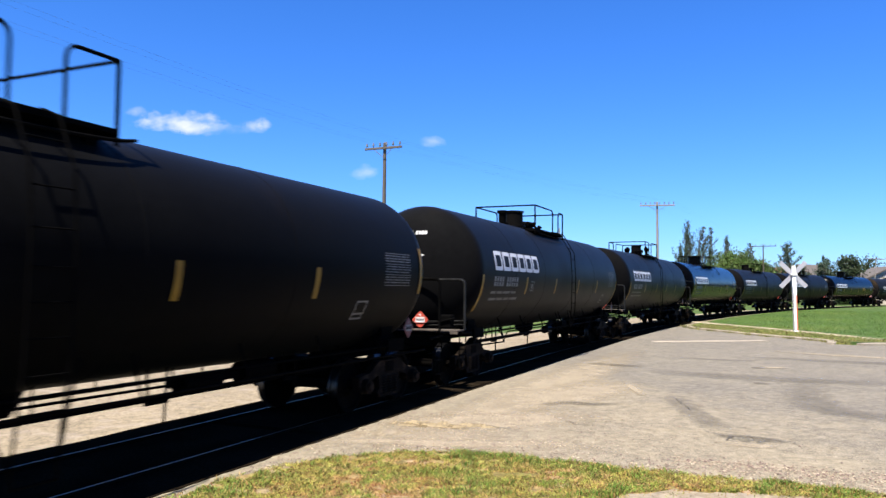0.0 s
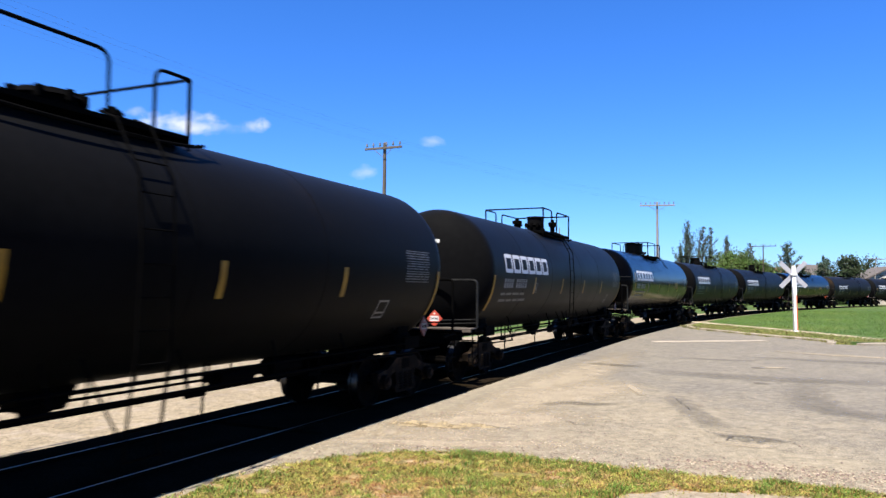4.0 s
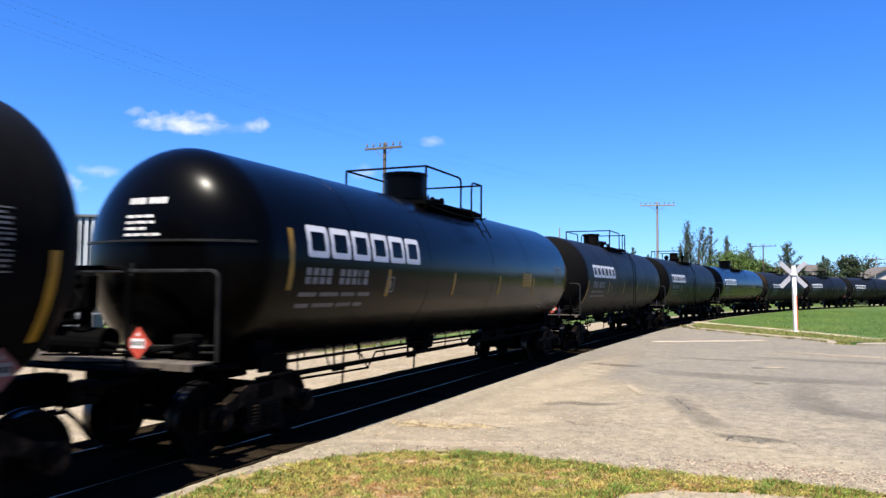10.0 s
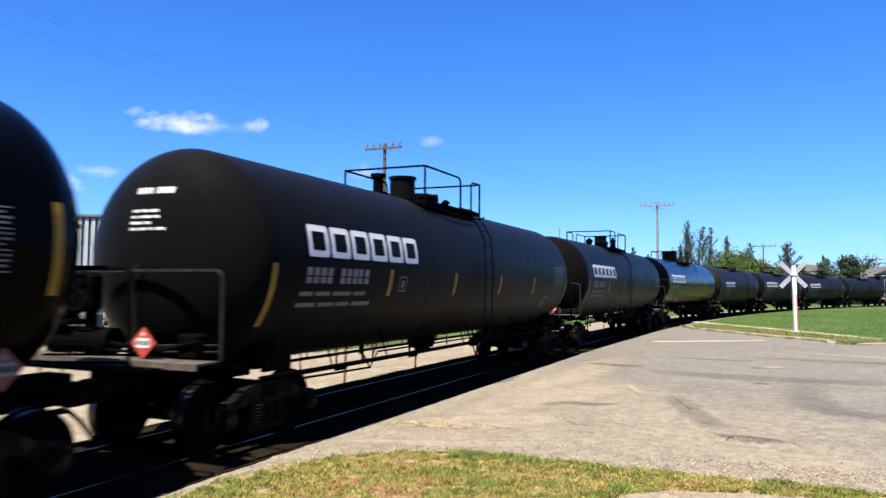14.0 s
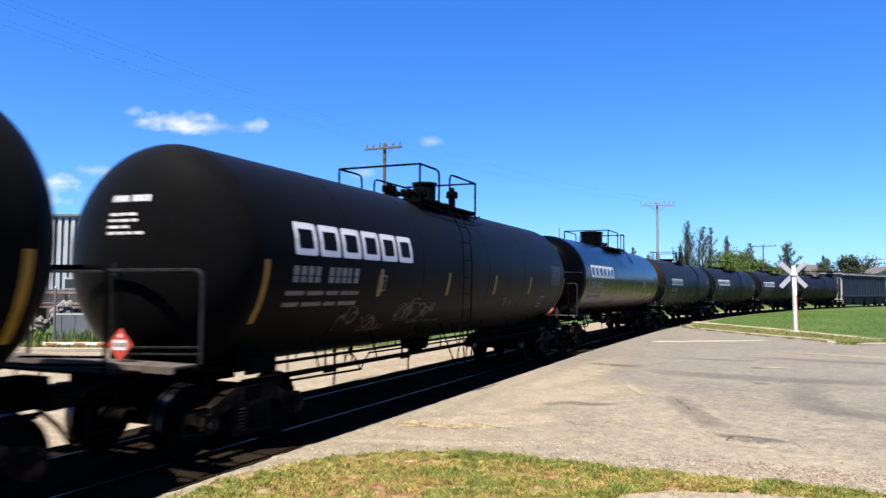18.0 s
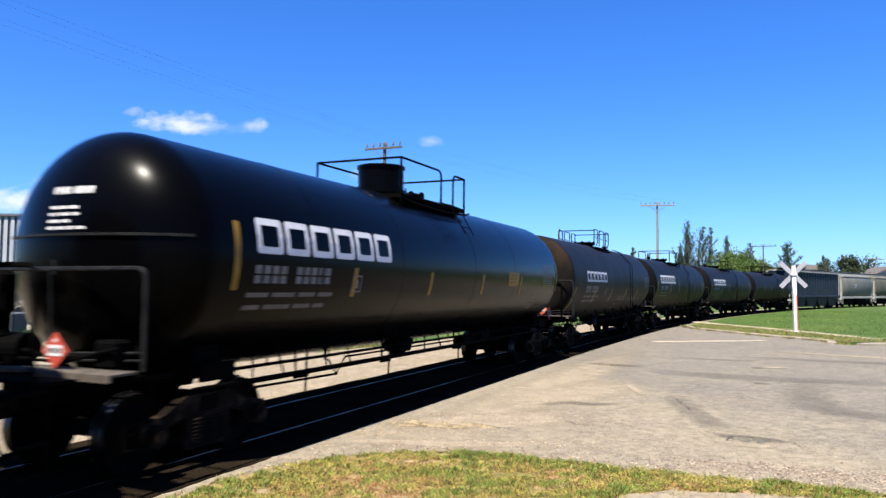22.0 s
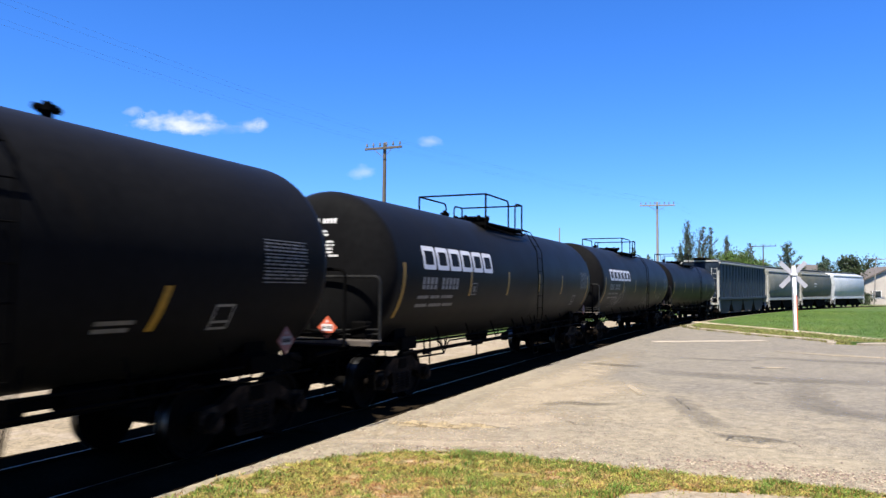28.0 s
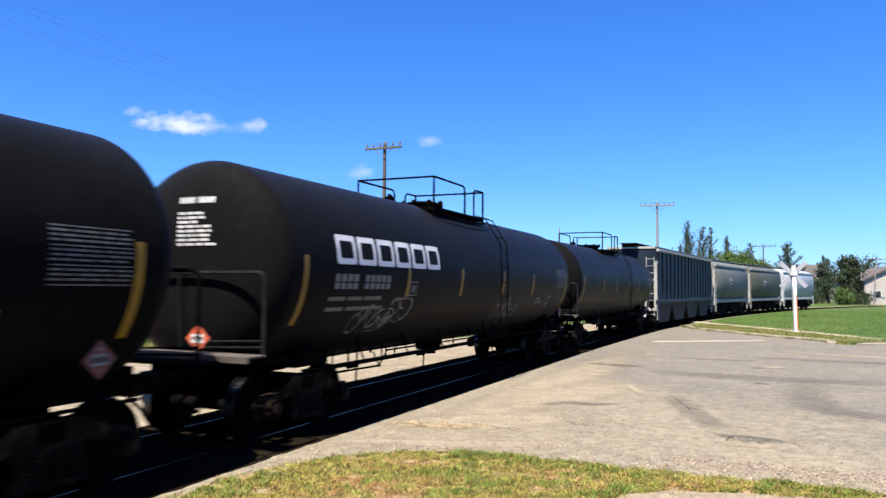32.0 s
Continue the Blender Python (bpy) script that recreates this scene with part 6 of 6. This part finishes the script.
def crossing_sign():
    x, y = 18.35, 38.1
    sign = empty("crossing_sign", pose(x, y, 0.0, 0, -1.0, -14))
    bm = bmesh.new()
    box(bm, (0, 0, 1.6), (0.2, 0.19, 3.3), bevel=0.02)
    rod(bm, (0, 0, 3.24), (0, 0, 3.45), 0.11, 12, 0.09)
    part("post", bm, "sign_white", sign, "white square timber post")
    for k, a in enumerate((46, -46)):
        bm = bmesh.new()
        box(bm, (0, 0.14 + 0.03 * k, 2.98), (1.8, 0.025, 0.23), pose(0, 0, 0, ry=a), bevel=0.006)
        part("blade", bm, "sign_back", sign, "grey-white crossed blade")
    bm = bmesh.new()
    box(bm, (0.075, -0.099, 1.0), (0.05, 0.008, 1.8))
    part("reflective_strip", bm, "red_tape", sign, "red reflective strip")
    bm = bmesh.new()
    box(bm, (-0.082, -0.099, 1.2), (0.022, 0.008, 2.2))
    part("edge_strip", bm, "black_iron", sign, "dark edge strip")
    bm = bmesh.new()
    box(bm, (0, 0.0, 2.98), (0.3, 0.3, 0.09), bevel=0.01)
    part("bracket", bm, "sign_white", sign)
    tagged(sign, "white timber crossbuck seen from behind at the meadow's edge", "crossing sign")


crossing_sign()


# ---- trees and bushes ----
def tree(name, x, y, h, spread, mat, label, seed, shape="round", base=0.25, count=2600, leaf=0.28, stems=1):
    rnd = random.Random(seed)
    t = empty(name, pose(x, y, GROUND - 0.05))
    tips = []
    bm = bmesh.new()
    for sidx in range(stems):
        ox, oy = (0, 0) if stems == 1 else (rnd.uniform(-spread, spread) * 0.55, rnd.uniform(-spread, spread) * 0.4)
        hh = h * (1 if sidx == 0 else rnd.uniform(0.6, 0.95))
        r0 = 0.035 * hh ** 0.9
        pts = [Vector((ox + rnd.uniform(-0.1, 0.1) * k, oy + rnd.uniform(-0.1, 0.1) * k, hh * k / 5)) for k in range(6)]
        for k in range(5):
            rod(bm, pts[k], pts[k + 1] + (pts[k + 1] - pts[k]) * 0.04, r0 * (1 - k * 0.18), 7, r0 * (1 - (k + 1) * 0.18))
        for k in range(30 if shape == "poplar" else 26):
            f = base + (1 - base) * (k + rnd.random()) / (30 if shape == "poplar" else 26)
            p = pts[0].lerp(pts[5], f)
            a = rnd.uniform(0, 6.283)
            if shape == "poplar":
                ln, up = spread * (0.16 + 1.6 * (1 - f) ** 0.9) * rnd.uniform(0.3, 1.3), 1.7
            else:
                ln, up = spread * (0.25 + 0.75 * math.sin(math.pi * min(1, f * 0.95 + 0.08)) ** 0.7) * rnd.uniform(0.6, 1.1), 0.4
            d = Vector((math.cos(a), math.sin(a), up * rnd.uniform(0.5, 1.2))).normalized() * ln
            rod(bm, p, p + d, r0 * 0.3, 5, r0 * 0.08)
            tips += [p + d * u for u in ([0.25 + 0.9 * j / max(1, int(6 * ln / spread)) for j in range(1 + int(6 * ln / spread))] if shape == "poplar" else (0.2, 0.45, 0.7, 1.0))]
        if shape == "poplar":
            tips += [pts[4].lerp(pts[5], u / 5) for u in range(6)]
    part("trunk", bm, "bark", t, "branched grey-brown trunk")
    verts, faces = [], []
    for _ in range(count):
        c = rnd.choice(tips) + Vector((rnd.gauss(0, 1), rnd.gauss(0, 1), rnd.gauss(0, 1))) * (0.07 if shape == "poplar" else 0.14) * spread
        if c.z < h * base * 0.5 and shape != "bush":
            continue
        c.z = max(0.15, c.z)
        s = leaf * rnd.uniform(0.5, 1.3)
        q = Euler((rnd.uniform(0, 6.3), rnd.uniform(0, 6.3), rnd.uniform(0, 6.3))).to_matrix()
        i = len(verts)
        for u, v, w in ((-0.5, 0, 0), (0, -0.3, 0.12), (0.6, 0, 0), (0, 0.3, 0.12)):
            verts.append(tuple(c + q @ Vector((u, v, w)) * s))
        faces += [(i, i + 1, i + 2), (i, i + 2, i + 3)]
    raw("crown", verts, faces, mat, t)
    return tagged(t, label, "tree" if shape != "bush" else "bush")


tree("poplar_tree", 43.0, 125, 13.9, 2.9, "leaf_poplar", "slim dark green poplar behind the track", 1, "poplar", 0.12, 8000, 0.22, 3)
tree("poplar_tree", 41.2, 127, 9.6, 1.6, "leaf_poplar", "young poplar beside a taller one", 2, "poplar", 0.12, 3000, 0.22)
tree("poplar_tree", 51.0, 138, 13.9, 2.1, "leaf_poplar", "thin sparse poplar with bare upper twigs", 3, "poplar", 0.2, 4200, 0.2, 2)
tree("poplar_tree", 54.2, 138, 12.4, 2.1, "leaf_poplar", "thin sparse poplar with bare upper twigs", 4, "poplar", 0.2, 3800, 0.2, 2)
tree("poplar_tree", 58.0, 138, 11.0, 1.9, "leaf_poplar", "thin sparse poplar with bare upper twigs", 5, "poplar", 0.2, 3000, 0.2, 2)
tree("bush_tree", 46.5, 121, 7.9, 3.8, "leaf_bush", "broad bright green bushy tree", 6, "round", 0.08, 32000, 0.36, 6)
tree("bush_tree", 50.6, 122, 7.5, 3.6, "leaf_bush", "broad bright green bushy tree", 7, "round", 0.08, 30000, 0.36, 6)
tree("bush_tree", 55.5, 126, 7.0, 3.2, "leaf_dark", "rounded green bushy tree", 8, "round", 0.1, 12000, 0.26, 4)
tree("poplar_tree", 66.2, 140, 11.0, 2.7, "leaf_poplar", "dark green poplar behind the sign", 9, "poplar", 0.15, 5200, 0.24)
tree("poplar_tree", 72.4, 138, 8.8, 1.2, "leaf_poplar", "small thin poplar near the houses", 10, "poplar", 0.15, 1000, 0.3)
tree("leafy_tree", 68.8, 125, 7.8, 2.0, "leaf_dark", "open leafy tree beside the track", 11, "round", 0.2, 2000, 0.32)
tree("leafy_tree", 70.6, 126, 8.0, 2.3, "leaf_dark", "dense dark leafy tree near the house", 12, "round", 0.12, 4200, 0.34, 2)
tree("shrub", 64.5, 118, 2.6, 1.3, "leaf_bush", "low bright green shrub", 13, "bush", 0.05, 1800, 0.28, 3)
tree("shrub", 66.6, 121, 2.4, 1.8, "leaf_dark", "low dark green leafy shrub", 14, "bush", 0.05, 1200, 0.26, 3)
tree("leafy_tree", 64.6, 131, 6.2, 2.2, "leaf_dark", "low dense dark tree beside the track", 21, "round", 0.08, 5200, 0.3, 3)
tree("leafy_tree", 67.3, 130, 7.6, 1.9, "leaf_poplar", "upright dark green leafy tree", 22, "round", 0.08, 5200, 0.28, 3)
tree("leafy_tree", 61.0, 136, 5.0, 2.2, "leaf_dark", "low dense dark tree beside the track", 23, "round", 0.08, 4200, 0.3, 3)
tree("shrub", 68.6, 119, 2.0, 1.6, "leaf_dark", "low dark green leafy shrub", 24, "bush", 0.05, 1400, 0.26, 3)
tree("shrub", 62.0, 122, 1.8, 1.8, "leaf_dark", "low dark green leafy shrub", 25, "bush", 0.05, 1400, 0.26, 3)
tree("leafy_tree", 84.0, 150, 8.4, 4.5, "leaf_dark", "wide green tree behind the house", 15, "round", 0.12, 4200, 0.42, 3)
tree("poplar_tree", 26.2, 120, 8.6, 1.5, "leaf_poplar", "small poplar rising behind the train", 16, "poplar", 0.15, 1100, 0.3)
tree("poplar_tree", 31.0, 120, 8.9, 1.2, "leaf_poplar", "small poplar rising behind the train", 17, "poplar", 0.15, 900, 0.3)
tree("poplar_tree", 34.6, 124, 8.0, 1.5, "leaf_poplar", "small poplar rising behind the train", 18, "poplar", 0.15, 1100, 0.3)

# a far belt of low woods
def woods():
    rnd = random.Random(31)
    verts, faces = [], []
    for _ in range(15000):
        a = rnd.uniform(-0.75, 0.75)
        d = rnd.uniform(185, 300)
        x, y = d * math.sin(a), d * math.cos(a)
        if -0.2 < a < 0.1 and rnd.random() < 0.5:
            continue
        top = 4.0 + 2.0 * noise.noise(Vector((a * 14, 0, 0))) + (2.0 if a > 0.3 else 0)
        z = rnd.uniform(-0.2, max(1.0, top) * rnd.uniform(0.6, 1.1))
        s = rnd.uniform(0.8, 1.7)
        q = Euler((rnd.uniform(0, 6.3), rnd.uniform(0, 6.3), rnd.uniform(0, 6.3))).to_matrix()
        i = len(verts)
        for u, v in ((-0.5, -0.3), (0.5, -0.35), (0.35, 0.4), (-0.4, 0.35)):
            verts.append(tuple(Vector((x, y, z)) + q @ Vector((u, v, 0)) * s))
        faces.append((i, i + 1, i + 2, i + 3))
    tagged(raw("far_woods", verts, faces, "leaf_dark"), "distant belt of low green woods", "woods", kind="stuff")


woods()


# ---- houses ----
def gable_house(name, x, y, yaw, w, d, eave, ridge, label, roof="shingle", door=True):
    """The gable end faces local -y."""
    house = empty(name, pose(x, y, GROUND - 0.03, rz=yaw))
    bm = bmesh.new()
    prism(bm, [(-w / 2, 0), (w / 2, 0), (w / 2, eave), (0, ridge), (-w / 2, eave)], d)
    part("wall", bm, "siding", house, "pale cream siding")
    slope = math.atan2(ridge - eave, w / 2)
    ln = (w / 2 + 0.5) / math.cos(slope)
    for e in (-1, 1):
        bm = bmesh.new()
        c = Vector((e * (w / 4 + 0.2), 0, (ridge + eave) / 2 + 0.12 - 0.2 * math.tan(slope)))
        box(bm, c, (ln, d + 0.8, 0.14), pose(0, 0, 0, ry=e * math.degrees(slope)))
        part("roof", bm, roof, house, "shingled roof slope")
        bm = bmesh.new()
        box(bm, c + Vector((0, -d / 2 - 0.42, -0.02)), (ln, 0.05, 0.22), pose(0, 0, 0, ry=e * math.degrees(slope)))
        part("bargeboard", bm, "shingle", house)
    for k in range(int(eave / 0.22)):
        bm = bmesh.new()
        box(bm, (0, -d / 2 - 0.008, 0.2 + k * 0.22), (w, 0.02, 0.03))
        part("siding_lap", bm, "siding", house)
    for q, ww, zz, hh in ((-w * 0.28, 1.2, 1.7, 1.1), (0, 0.8, eave + 0.35, 0.6)):
        bm = bmesh.new()
        box(bm, (q, -d / 2 - 0.02, zz), (ww + 0.16, 0.06, hh + 0.16), bevel=0.01)
        win = part("window", bm, "sign_white", house, "white framed window")
        bm = bmesh.new()
        box(bm, (q, -d / 2 - 0.05, zz), (ww, 0.02, hh))
        part("pane", bm, "dark_glass", win)
    if door:
        bm = bmesh.new()
        box(bm, (w * 0.22, -d / 2 - 0.02, 1.1), (2.6, 0.06, 2.2), bevel=0.01)
        g = part("garage_door", bm, "sign_white", house, "white panelled garage door")
        for k in range(4):
            bm = bmesh.new()
            box(bm, (w * 0.22, -d / 2 - 0.055, 0.3 + k * 0.54), (2.4, 0.02, 0.46), bevel=0.006)
            part("door_panel", bm, "siding", g)
    return tagged(house, label, "house")


gable_house("house", 76.3, 127.0, -14, 8.4, 10, 4.1, 6.3, "cream house with a grey shingled gable and garage")
gable_house("house", 80.5, 176.0, 60, 9, 9, 3.6, 7.6, "red-roofed house behind the trees", "shingle_red", False)
gable_house("house", 84.5, 168.0, -60, 9, 9, 4.6, 8.0, "white house half hidden by trees", "shingle", False)

# ---- metal shed and yard beyond the road ----
def metal_shed():
    shed = empty("metal_shed", pose(-27.0, 40.2, GROUND - 0.03, rz=2))
    w, d, h = 26.0, 12.0, 6.0
    bm = bmesh.new()
    box(bm, (0, d / 2, h / 2), (w, d, h))
    part("wall", bm, "white_metal", shed, "white sheet-metal wall")
    bm = bmesh.new()
    prism(bm, [(-w / 2 - 0.2, h), (w / 2 + 0.2, h), (w / 2 + 0.2, h + 0.12), (-w / 2 - 0.2, h + 0.12)], d + 0.5, pose(0, d / 2, 0))
    part("roof", bm, "grey_metal", shed, "thin grey roof edge")
    rib, upper = bmesh.new(), bmesh.new()
    prism(rib, [(-0.1, 0.0), (0.1, 0.0), (0.1, h - 0.04), (-0.1, h - 0.04)], 0.16)
    prism(upper, [(-0.075, h - 1.55), (0.075, h - 1.55), (0.075, h - 0.06), (-0.075, h - 0.06)], 0.05)
    rib_me = up_me = None
    for k in range(70):
        x = -w / 2 + 0.2 + k * 0.365
        if x > w / 2:
            break
        if rib_me is None:
            o = part("wall_rib", rib, "white_metal", shed)
            rib_me = o.data
            u = part("vent_groove", upper, "grey_metal", shed, "grey groove in the upper wall")
            up_me = u.data
        else:
            o, u = new("wall_rib", rib_me), new("vent_groove", up_me)
            o.parent = u.parent = shed
            u["label"] = "grey groove in the upper wall"
        o.location, u.location = (x, -0.06, 0), (x + 0.18, -0.015, 0)
    # Dark panels set on the wall stand for the shade of open bays.
    for k in range(8):
        bm = bmesh.new()
        box(bm, (-11.2 + k * 3.2, -0.2, 0.98), (3.0, 0.1, 1.9), bevel=0.02)
        for q in (-0.9, 0, 0.9):
            box(bm, (-11.2 + k * 3.2 + q, -0.26, 0.98), (0.08, 0.03, 1.8))
        part("bay_door", bm, "dark_bay", shed, "dark panel in place of an open bay's shade")
    for x in (7.1, 2.0, -4.0):
        bm = bmesh.new()
        box(bm, (x, -0.12, 2.3), (1.9, 0.1, 0.62), bevel=0.01)
        win = part("window", bm, "white_metal", shed, "wide low window")
        bm = bmesh.new()
        box(bm, (x, -0.175, 2.3), (1.75, 0.02, 0.48))
        part("pane", bm, "dark_glass", win)
    tagged(shed, "white ribbed metal shed beyond the gravel road", "shed")


metal_shed()


def fence():
    f = empty("yard_fence")
    for k in range(9):
        bm = bmesh.new()
        rod(bm, (-26.4 + k * 3.0, 27.0 + 0.06 * k, GROUND - 0.1), (-26.4 + k * 3.0, 27.0 + 0.06 * k, 2.02), 0.045, 8)
        rod(bm, (-26.4 + k * 3.0, 27.0 + 0.06 * k, 2.02), (-26.4 + k * 3.0, 27.0 + 0.06 * k, 2.08), 0.055, 8, 0.02)
        part("fence_post", bm, "galv", f)
    bm = bmesh.new()
    rod(bm, (-26.4, 27.0, 1.96), (-2.4, 27.48, 1.96), 0.022, 6)
    part("top_rail", bm, "galv", f)
    tagged(f, "galvanised fence posts with a top rail along the yard", "fence")


fence()


def scrap_yard():
    rnd = random.Random(8)
    for k in range(7):
        st = empty("timber_stack", pose(-25.5 + k * 1.7, 32.5 + rnd.uniform(-0.4, 0.4), GROUND - 0.03, rz=rnd.uniform(-8, 8)))
        for j in range(3):
            bm = bmesh.new()
            box(bm, (0, 0, 1.25 + j * 0.16 + 0.3 * (j == 2)), (1.9, 0.9, 0.1), bevel=0.015)
            part("board", bm, "plank", st)
        for q in (-0.8, 0.8):
            bm = bmesh.new()
            box(bm, (q, 0, 0.6), (0.12, 0.8, 1.25), bevel=0.01)
            part("trestle", bm, "pole_wood", st)
        tagged(st, "brown boards stacked on trestles in the yard", "timber stack", "stacks in the yard")
    for k in range(26):
        bm = bmesh.new()
        bmesh.ops.create_icosphere(bm, subdivisions=3, radius=0.32)
        for v in bm.verts:
            v.co *= 1 + 0.7 * noise.noise(v.co * 5.0 + Vector((k * 7, 0, 0))) + 0.3 * noise.noise(v.co * 13)
            v.co.z = v.co.z * 0.75
        ob = tagged(part("scrap_heap", bm, "rubble"), "pale crumpled scrap lying in the yard", "scrap", "scrap in the yard")
        ob.matrix_basis = pose(-26 + k * 0.55, 30.6 + rnd.uniform(-0.5, 0.5), 0.2 + 0.34 * (k % 4), rnd.uniform(0, 90), 0, rnd.uniform(0, 360))
    for k in range(4):
        bm = bmesh.new()
        box(bm, (0, 0, 0.55), (1.5, 1.0, 1.1), bevel=0.04)
        for q in (-0.5, 0, 0.5):
            box(bm, (q, -0.51, 0.55), (0.05, 0.03, 1.0))
        ob = tagged(part("metal_bin", bm, "grey_metal"), "dark grey ribbed metal bin", "bin", "bins in the yard")
        ob.matrix_basis = pose(-23.8 + k * 3.1, 29.3, GROUND - 0.03, rz=rnd.uniform(-10, 10))
    bm = bmesh.new()
    box(bm, (0, 0, 0.12), (2.4, 0.12, 0.09), bevel=0.012)
    barrier = part("barrier_beam", bm, "sign_white")
    barrier.matrix_basis = pose(-12.9, 26.0, GROUND, rz=2)
    tagged(barrier, "white painted beam lying along the grass", "beam")
    for q in (-0.9, 0.1, 0.9):
        bm = bmesh.new()
        box(bm, (q, -0.062, 0.12), (0.4, 0.01, 0.08))
        part("red_band", bm, "red_tape", barrier, "red painted band")
    strip("kerb_3", [(-60, 24.3), (-13.5, 24.2), (-4.3, 24.7)], 0.25, GROUND - 0.1, 0.07, "concrete", "low pale concrete edging along the gravel road")


scrap_yard()

# ---- grass and stones ----
turf_blades()
blades("verge_grass", 9000, (-14, -4.4, 6.0, 12.5), lambda x, y: inside(x, y, dry_left), 0.10, 0.006, "blade_dry", "dry grass on the verge", 0.6, 2, clump=0.8)
blades("meadow_grass", 110000, (14.5, 56, 31, 78), lambda x, y: inside(x, y, lawn_edge) and not (abs((x - 17) * 0.98 + (y - 47.5) * 0.2) < 0.35), 0.065, 0.011, "blade_green", "green meadow grass inside the curve", 0.6, 3, 0.02)
blades("yard_grass", 16000, (-26, 2, 24.5, 29.5), lambda x, y: y > 24.5 + max(0, (x + 4.2)) * 1.6, 0.22, 0.014, "blade_dry", "rough grass along the yard fence", 0.5, 4, GROUND - 0.03, clump=0.4)
blades("yard_weeds", 3000, (-24, -11, 26.9, 29.0), lambda x, y: True, 0.5, 0.022, "leaf_bush", "tall weeds against the fence", 0.35, 5, GROUND - 0.03, clump=0.8)
tagged(part("bare_soil", slab(wavy(BARE, 0.09, 0.12, 17), GROUND - 0.02, GROUND + 0.027), "gravel"), "bare sandy soil worn into the turf", kind="structure")
blades("path_grass", 9000, (14.6, 40, 30.9, 46), lambda x, y: inside(x, y, dry_strip), 0.085, 0.011, "blade_dry", "dry olive grass between kerb and footpath", 0.7, 14, 0.02, clump=0.7)
blades("kerb_grass", 2600, (14.0, 17.6, 30.2, 44.5), lambda x, y: any(abs(x - a) < 0.32 and abs(y - b) < 0.8 for a, b in ((14.7, 44), (14.4, 42.5), (14.3, 41.2), (14.6, 39.8), (15.0, 38.2), (15.3, 36.8), (15.6, 35.4), (16.1, 34.2), (16.5, 33), (16.8, 31.9), (16.6, 30.9))), 0.12, 0.012, "blade_dry", "dry grass growing over the kerb", 0.6, 13, GROUND)
EDGE = [p for p in TURF if p[1] > 6.5]


def edge_stone(rnd):
    k = rnd.randrange(2, len(EDGE) - 1)
    f = rnd.random()
    x, y = EDGE[k][0] * (1 - f) + EDGE[k + 1][0] * f if k + 1 < len(EDGE) else EDGE[k][0], EDGE[k][1] * (1 - f) + EDGE[k + 1][1] * f if k + 1 < len(EDGE) else EDGE[k][1]
    return x + abs(rnd.gauss(0, 0.25)) * 0.5, y + abs(rnd.gauss(0, 0.35)), GROUND + 0.004


pebbles("loose_gravel", 2200, edge_stone, 0.013, "pebble", "loose pale stones along the turf's edge", 1)
pebbles("edge_gravel", 2200, lambda rnd: (lambda f: (3.0 + 2.6 * f + rnd.gauss(0, 0.2), 9.55 - 1.05 * f + rnd.gauss(0, 0.22), GROUND + 0.002))(rnd.random()), 0.0115, "pebble", "coarse pale and reddish stones beside the turf", 9)
pebbles("lot_gravel", 6000, lambda rnd: (rnd.uniform(-2, 9), rnd.uniform(9, 16) + 0.0, GROUND + 0.002), 0.008, "pebble", "small stones strewn over the lot", 2)
pebbles("apron_gravel", 7000, lambda rnd: (rnd.gauss(0.6, 1.5), rnd.uniform(9.7, 13.2), GROUND + 0.001), 0.0085, "pebble", "pale loose gravel between turf and track", 4)
pebbles("road_gravel", 2600, lambda rnd: (*on_track(rnd.uniform(4, 24), rnd.uniform(-6, -1.7)), GROUND + 0.004), 0.009, "pebble", "gravel stones beside the rails", 3)

# ---- clouds ----
CLOUDS = []


def cloud(x, z, w, h, mat="cloud", y=2500.0, drift=-12.0):
    bm = bmesh.new()
    uv = bm.loops.layers.uv.new("uv")
    v = [bm.verts.new(p) for p in ((-w / 2, 0, -h / 2), (w / 2, 0, -h / 2), (w / 2, 0, h / 2), (-w / 2, 0, h / 2))]
    f = bm.faces.new(v)
    for lp, c in zip(f.loops, ((0, 0), (1, 0), (1, 1), (0, 1))):
        lp[uv].uv = c
    ob = tagged(part("cloud", bm, mat), "small thin white cloud in the blue sky", "cloud", "clouds")
    CLOUDS.append((ob, x, y, z, drift))


for x, z, w, h in ((-905, 566, 420, 95), (-850, 545, 330, 60), (-638, 558, 130, 72), (-1331, 345, 330, 90), (-1470, 285, 420, 130)):
    cloud(x, z, w, h)
for x, z, w, h in ((-1068, 604, 90, 55), (-740, 550, 240, 60), (-36, 507, 130, 52), (-259, 397, 150, 72), (-1190, 392, 240, 60)):
    cloud(x, z, w, h, "cloud_wisp")


# ---- what moves ----
def motions():
    for car, offset, truck in TRAIN:
        walk(car, [(float(t), car_pose(travel(t) + offset, truck)) for t in range(33)])
    gone = [(k * 4 / 30, (travel(k * 4 / 30) - travel(0)) / 0.457) for k in range(241)]
    for car, offset, truck in TRAIN:
        for ob in car.children_recursive:
            if ob.name.startswith("wheelset"):
                x = ob.location.x
                walk(ob, [(t, pose(x, 0, 0.457, ry=math.degrees(a))) for t, a in gone])
    for cloud, x, y, z, drift in CLOUDS:
        walk(cloud, [(0.0, pose(x, y, z)), (32.0, pose(x + drift, y, z))])


motions()
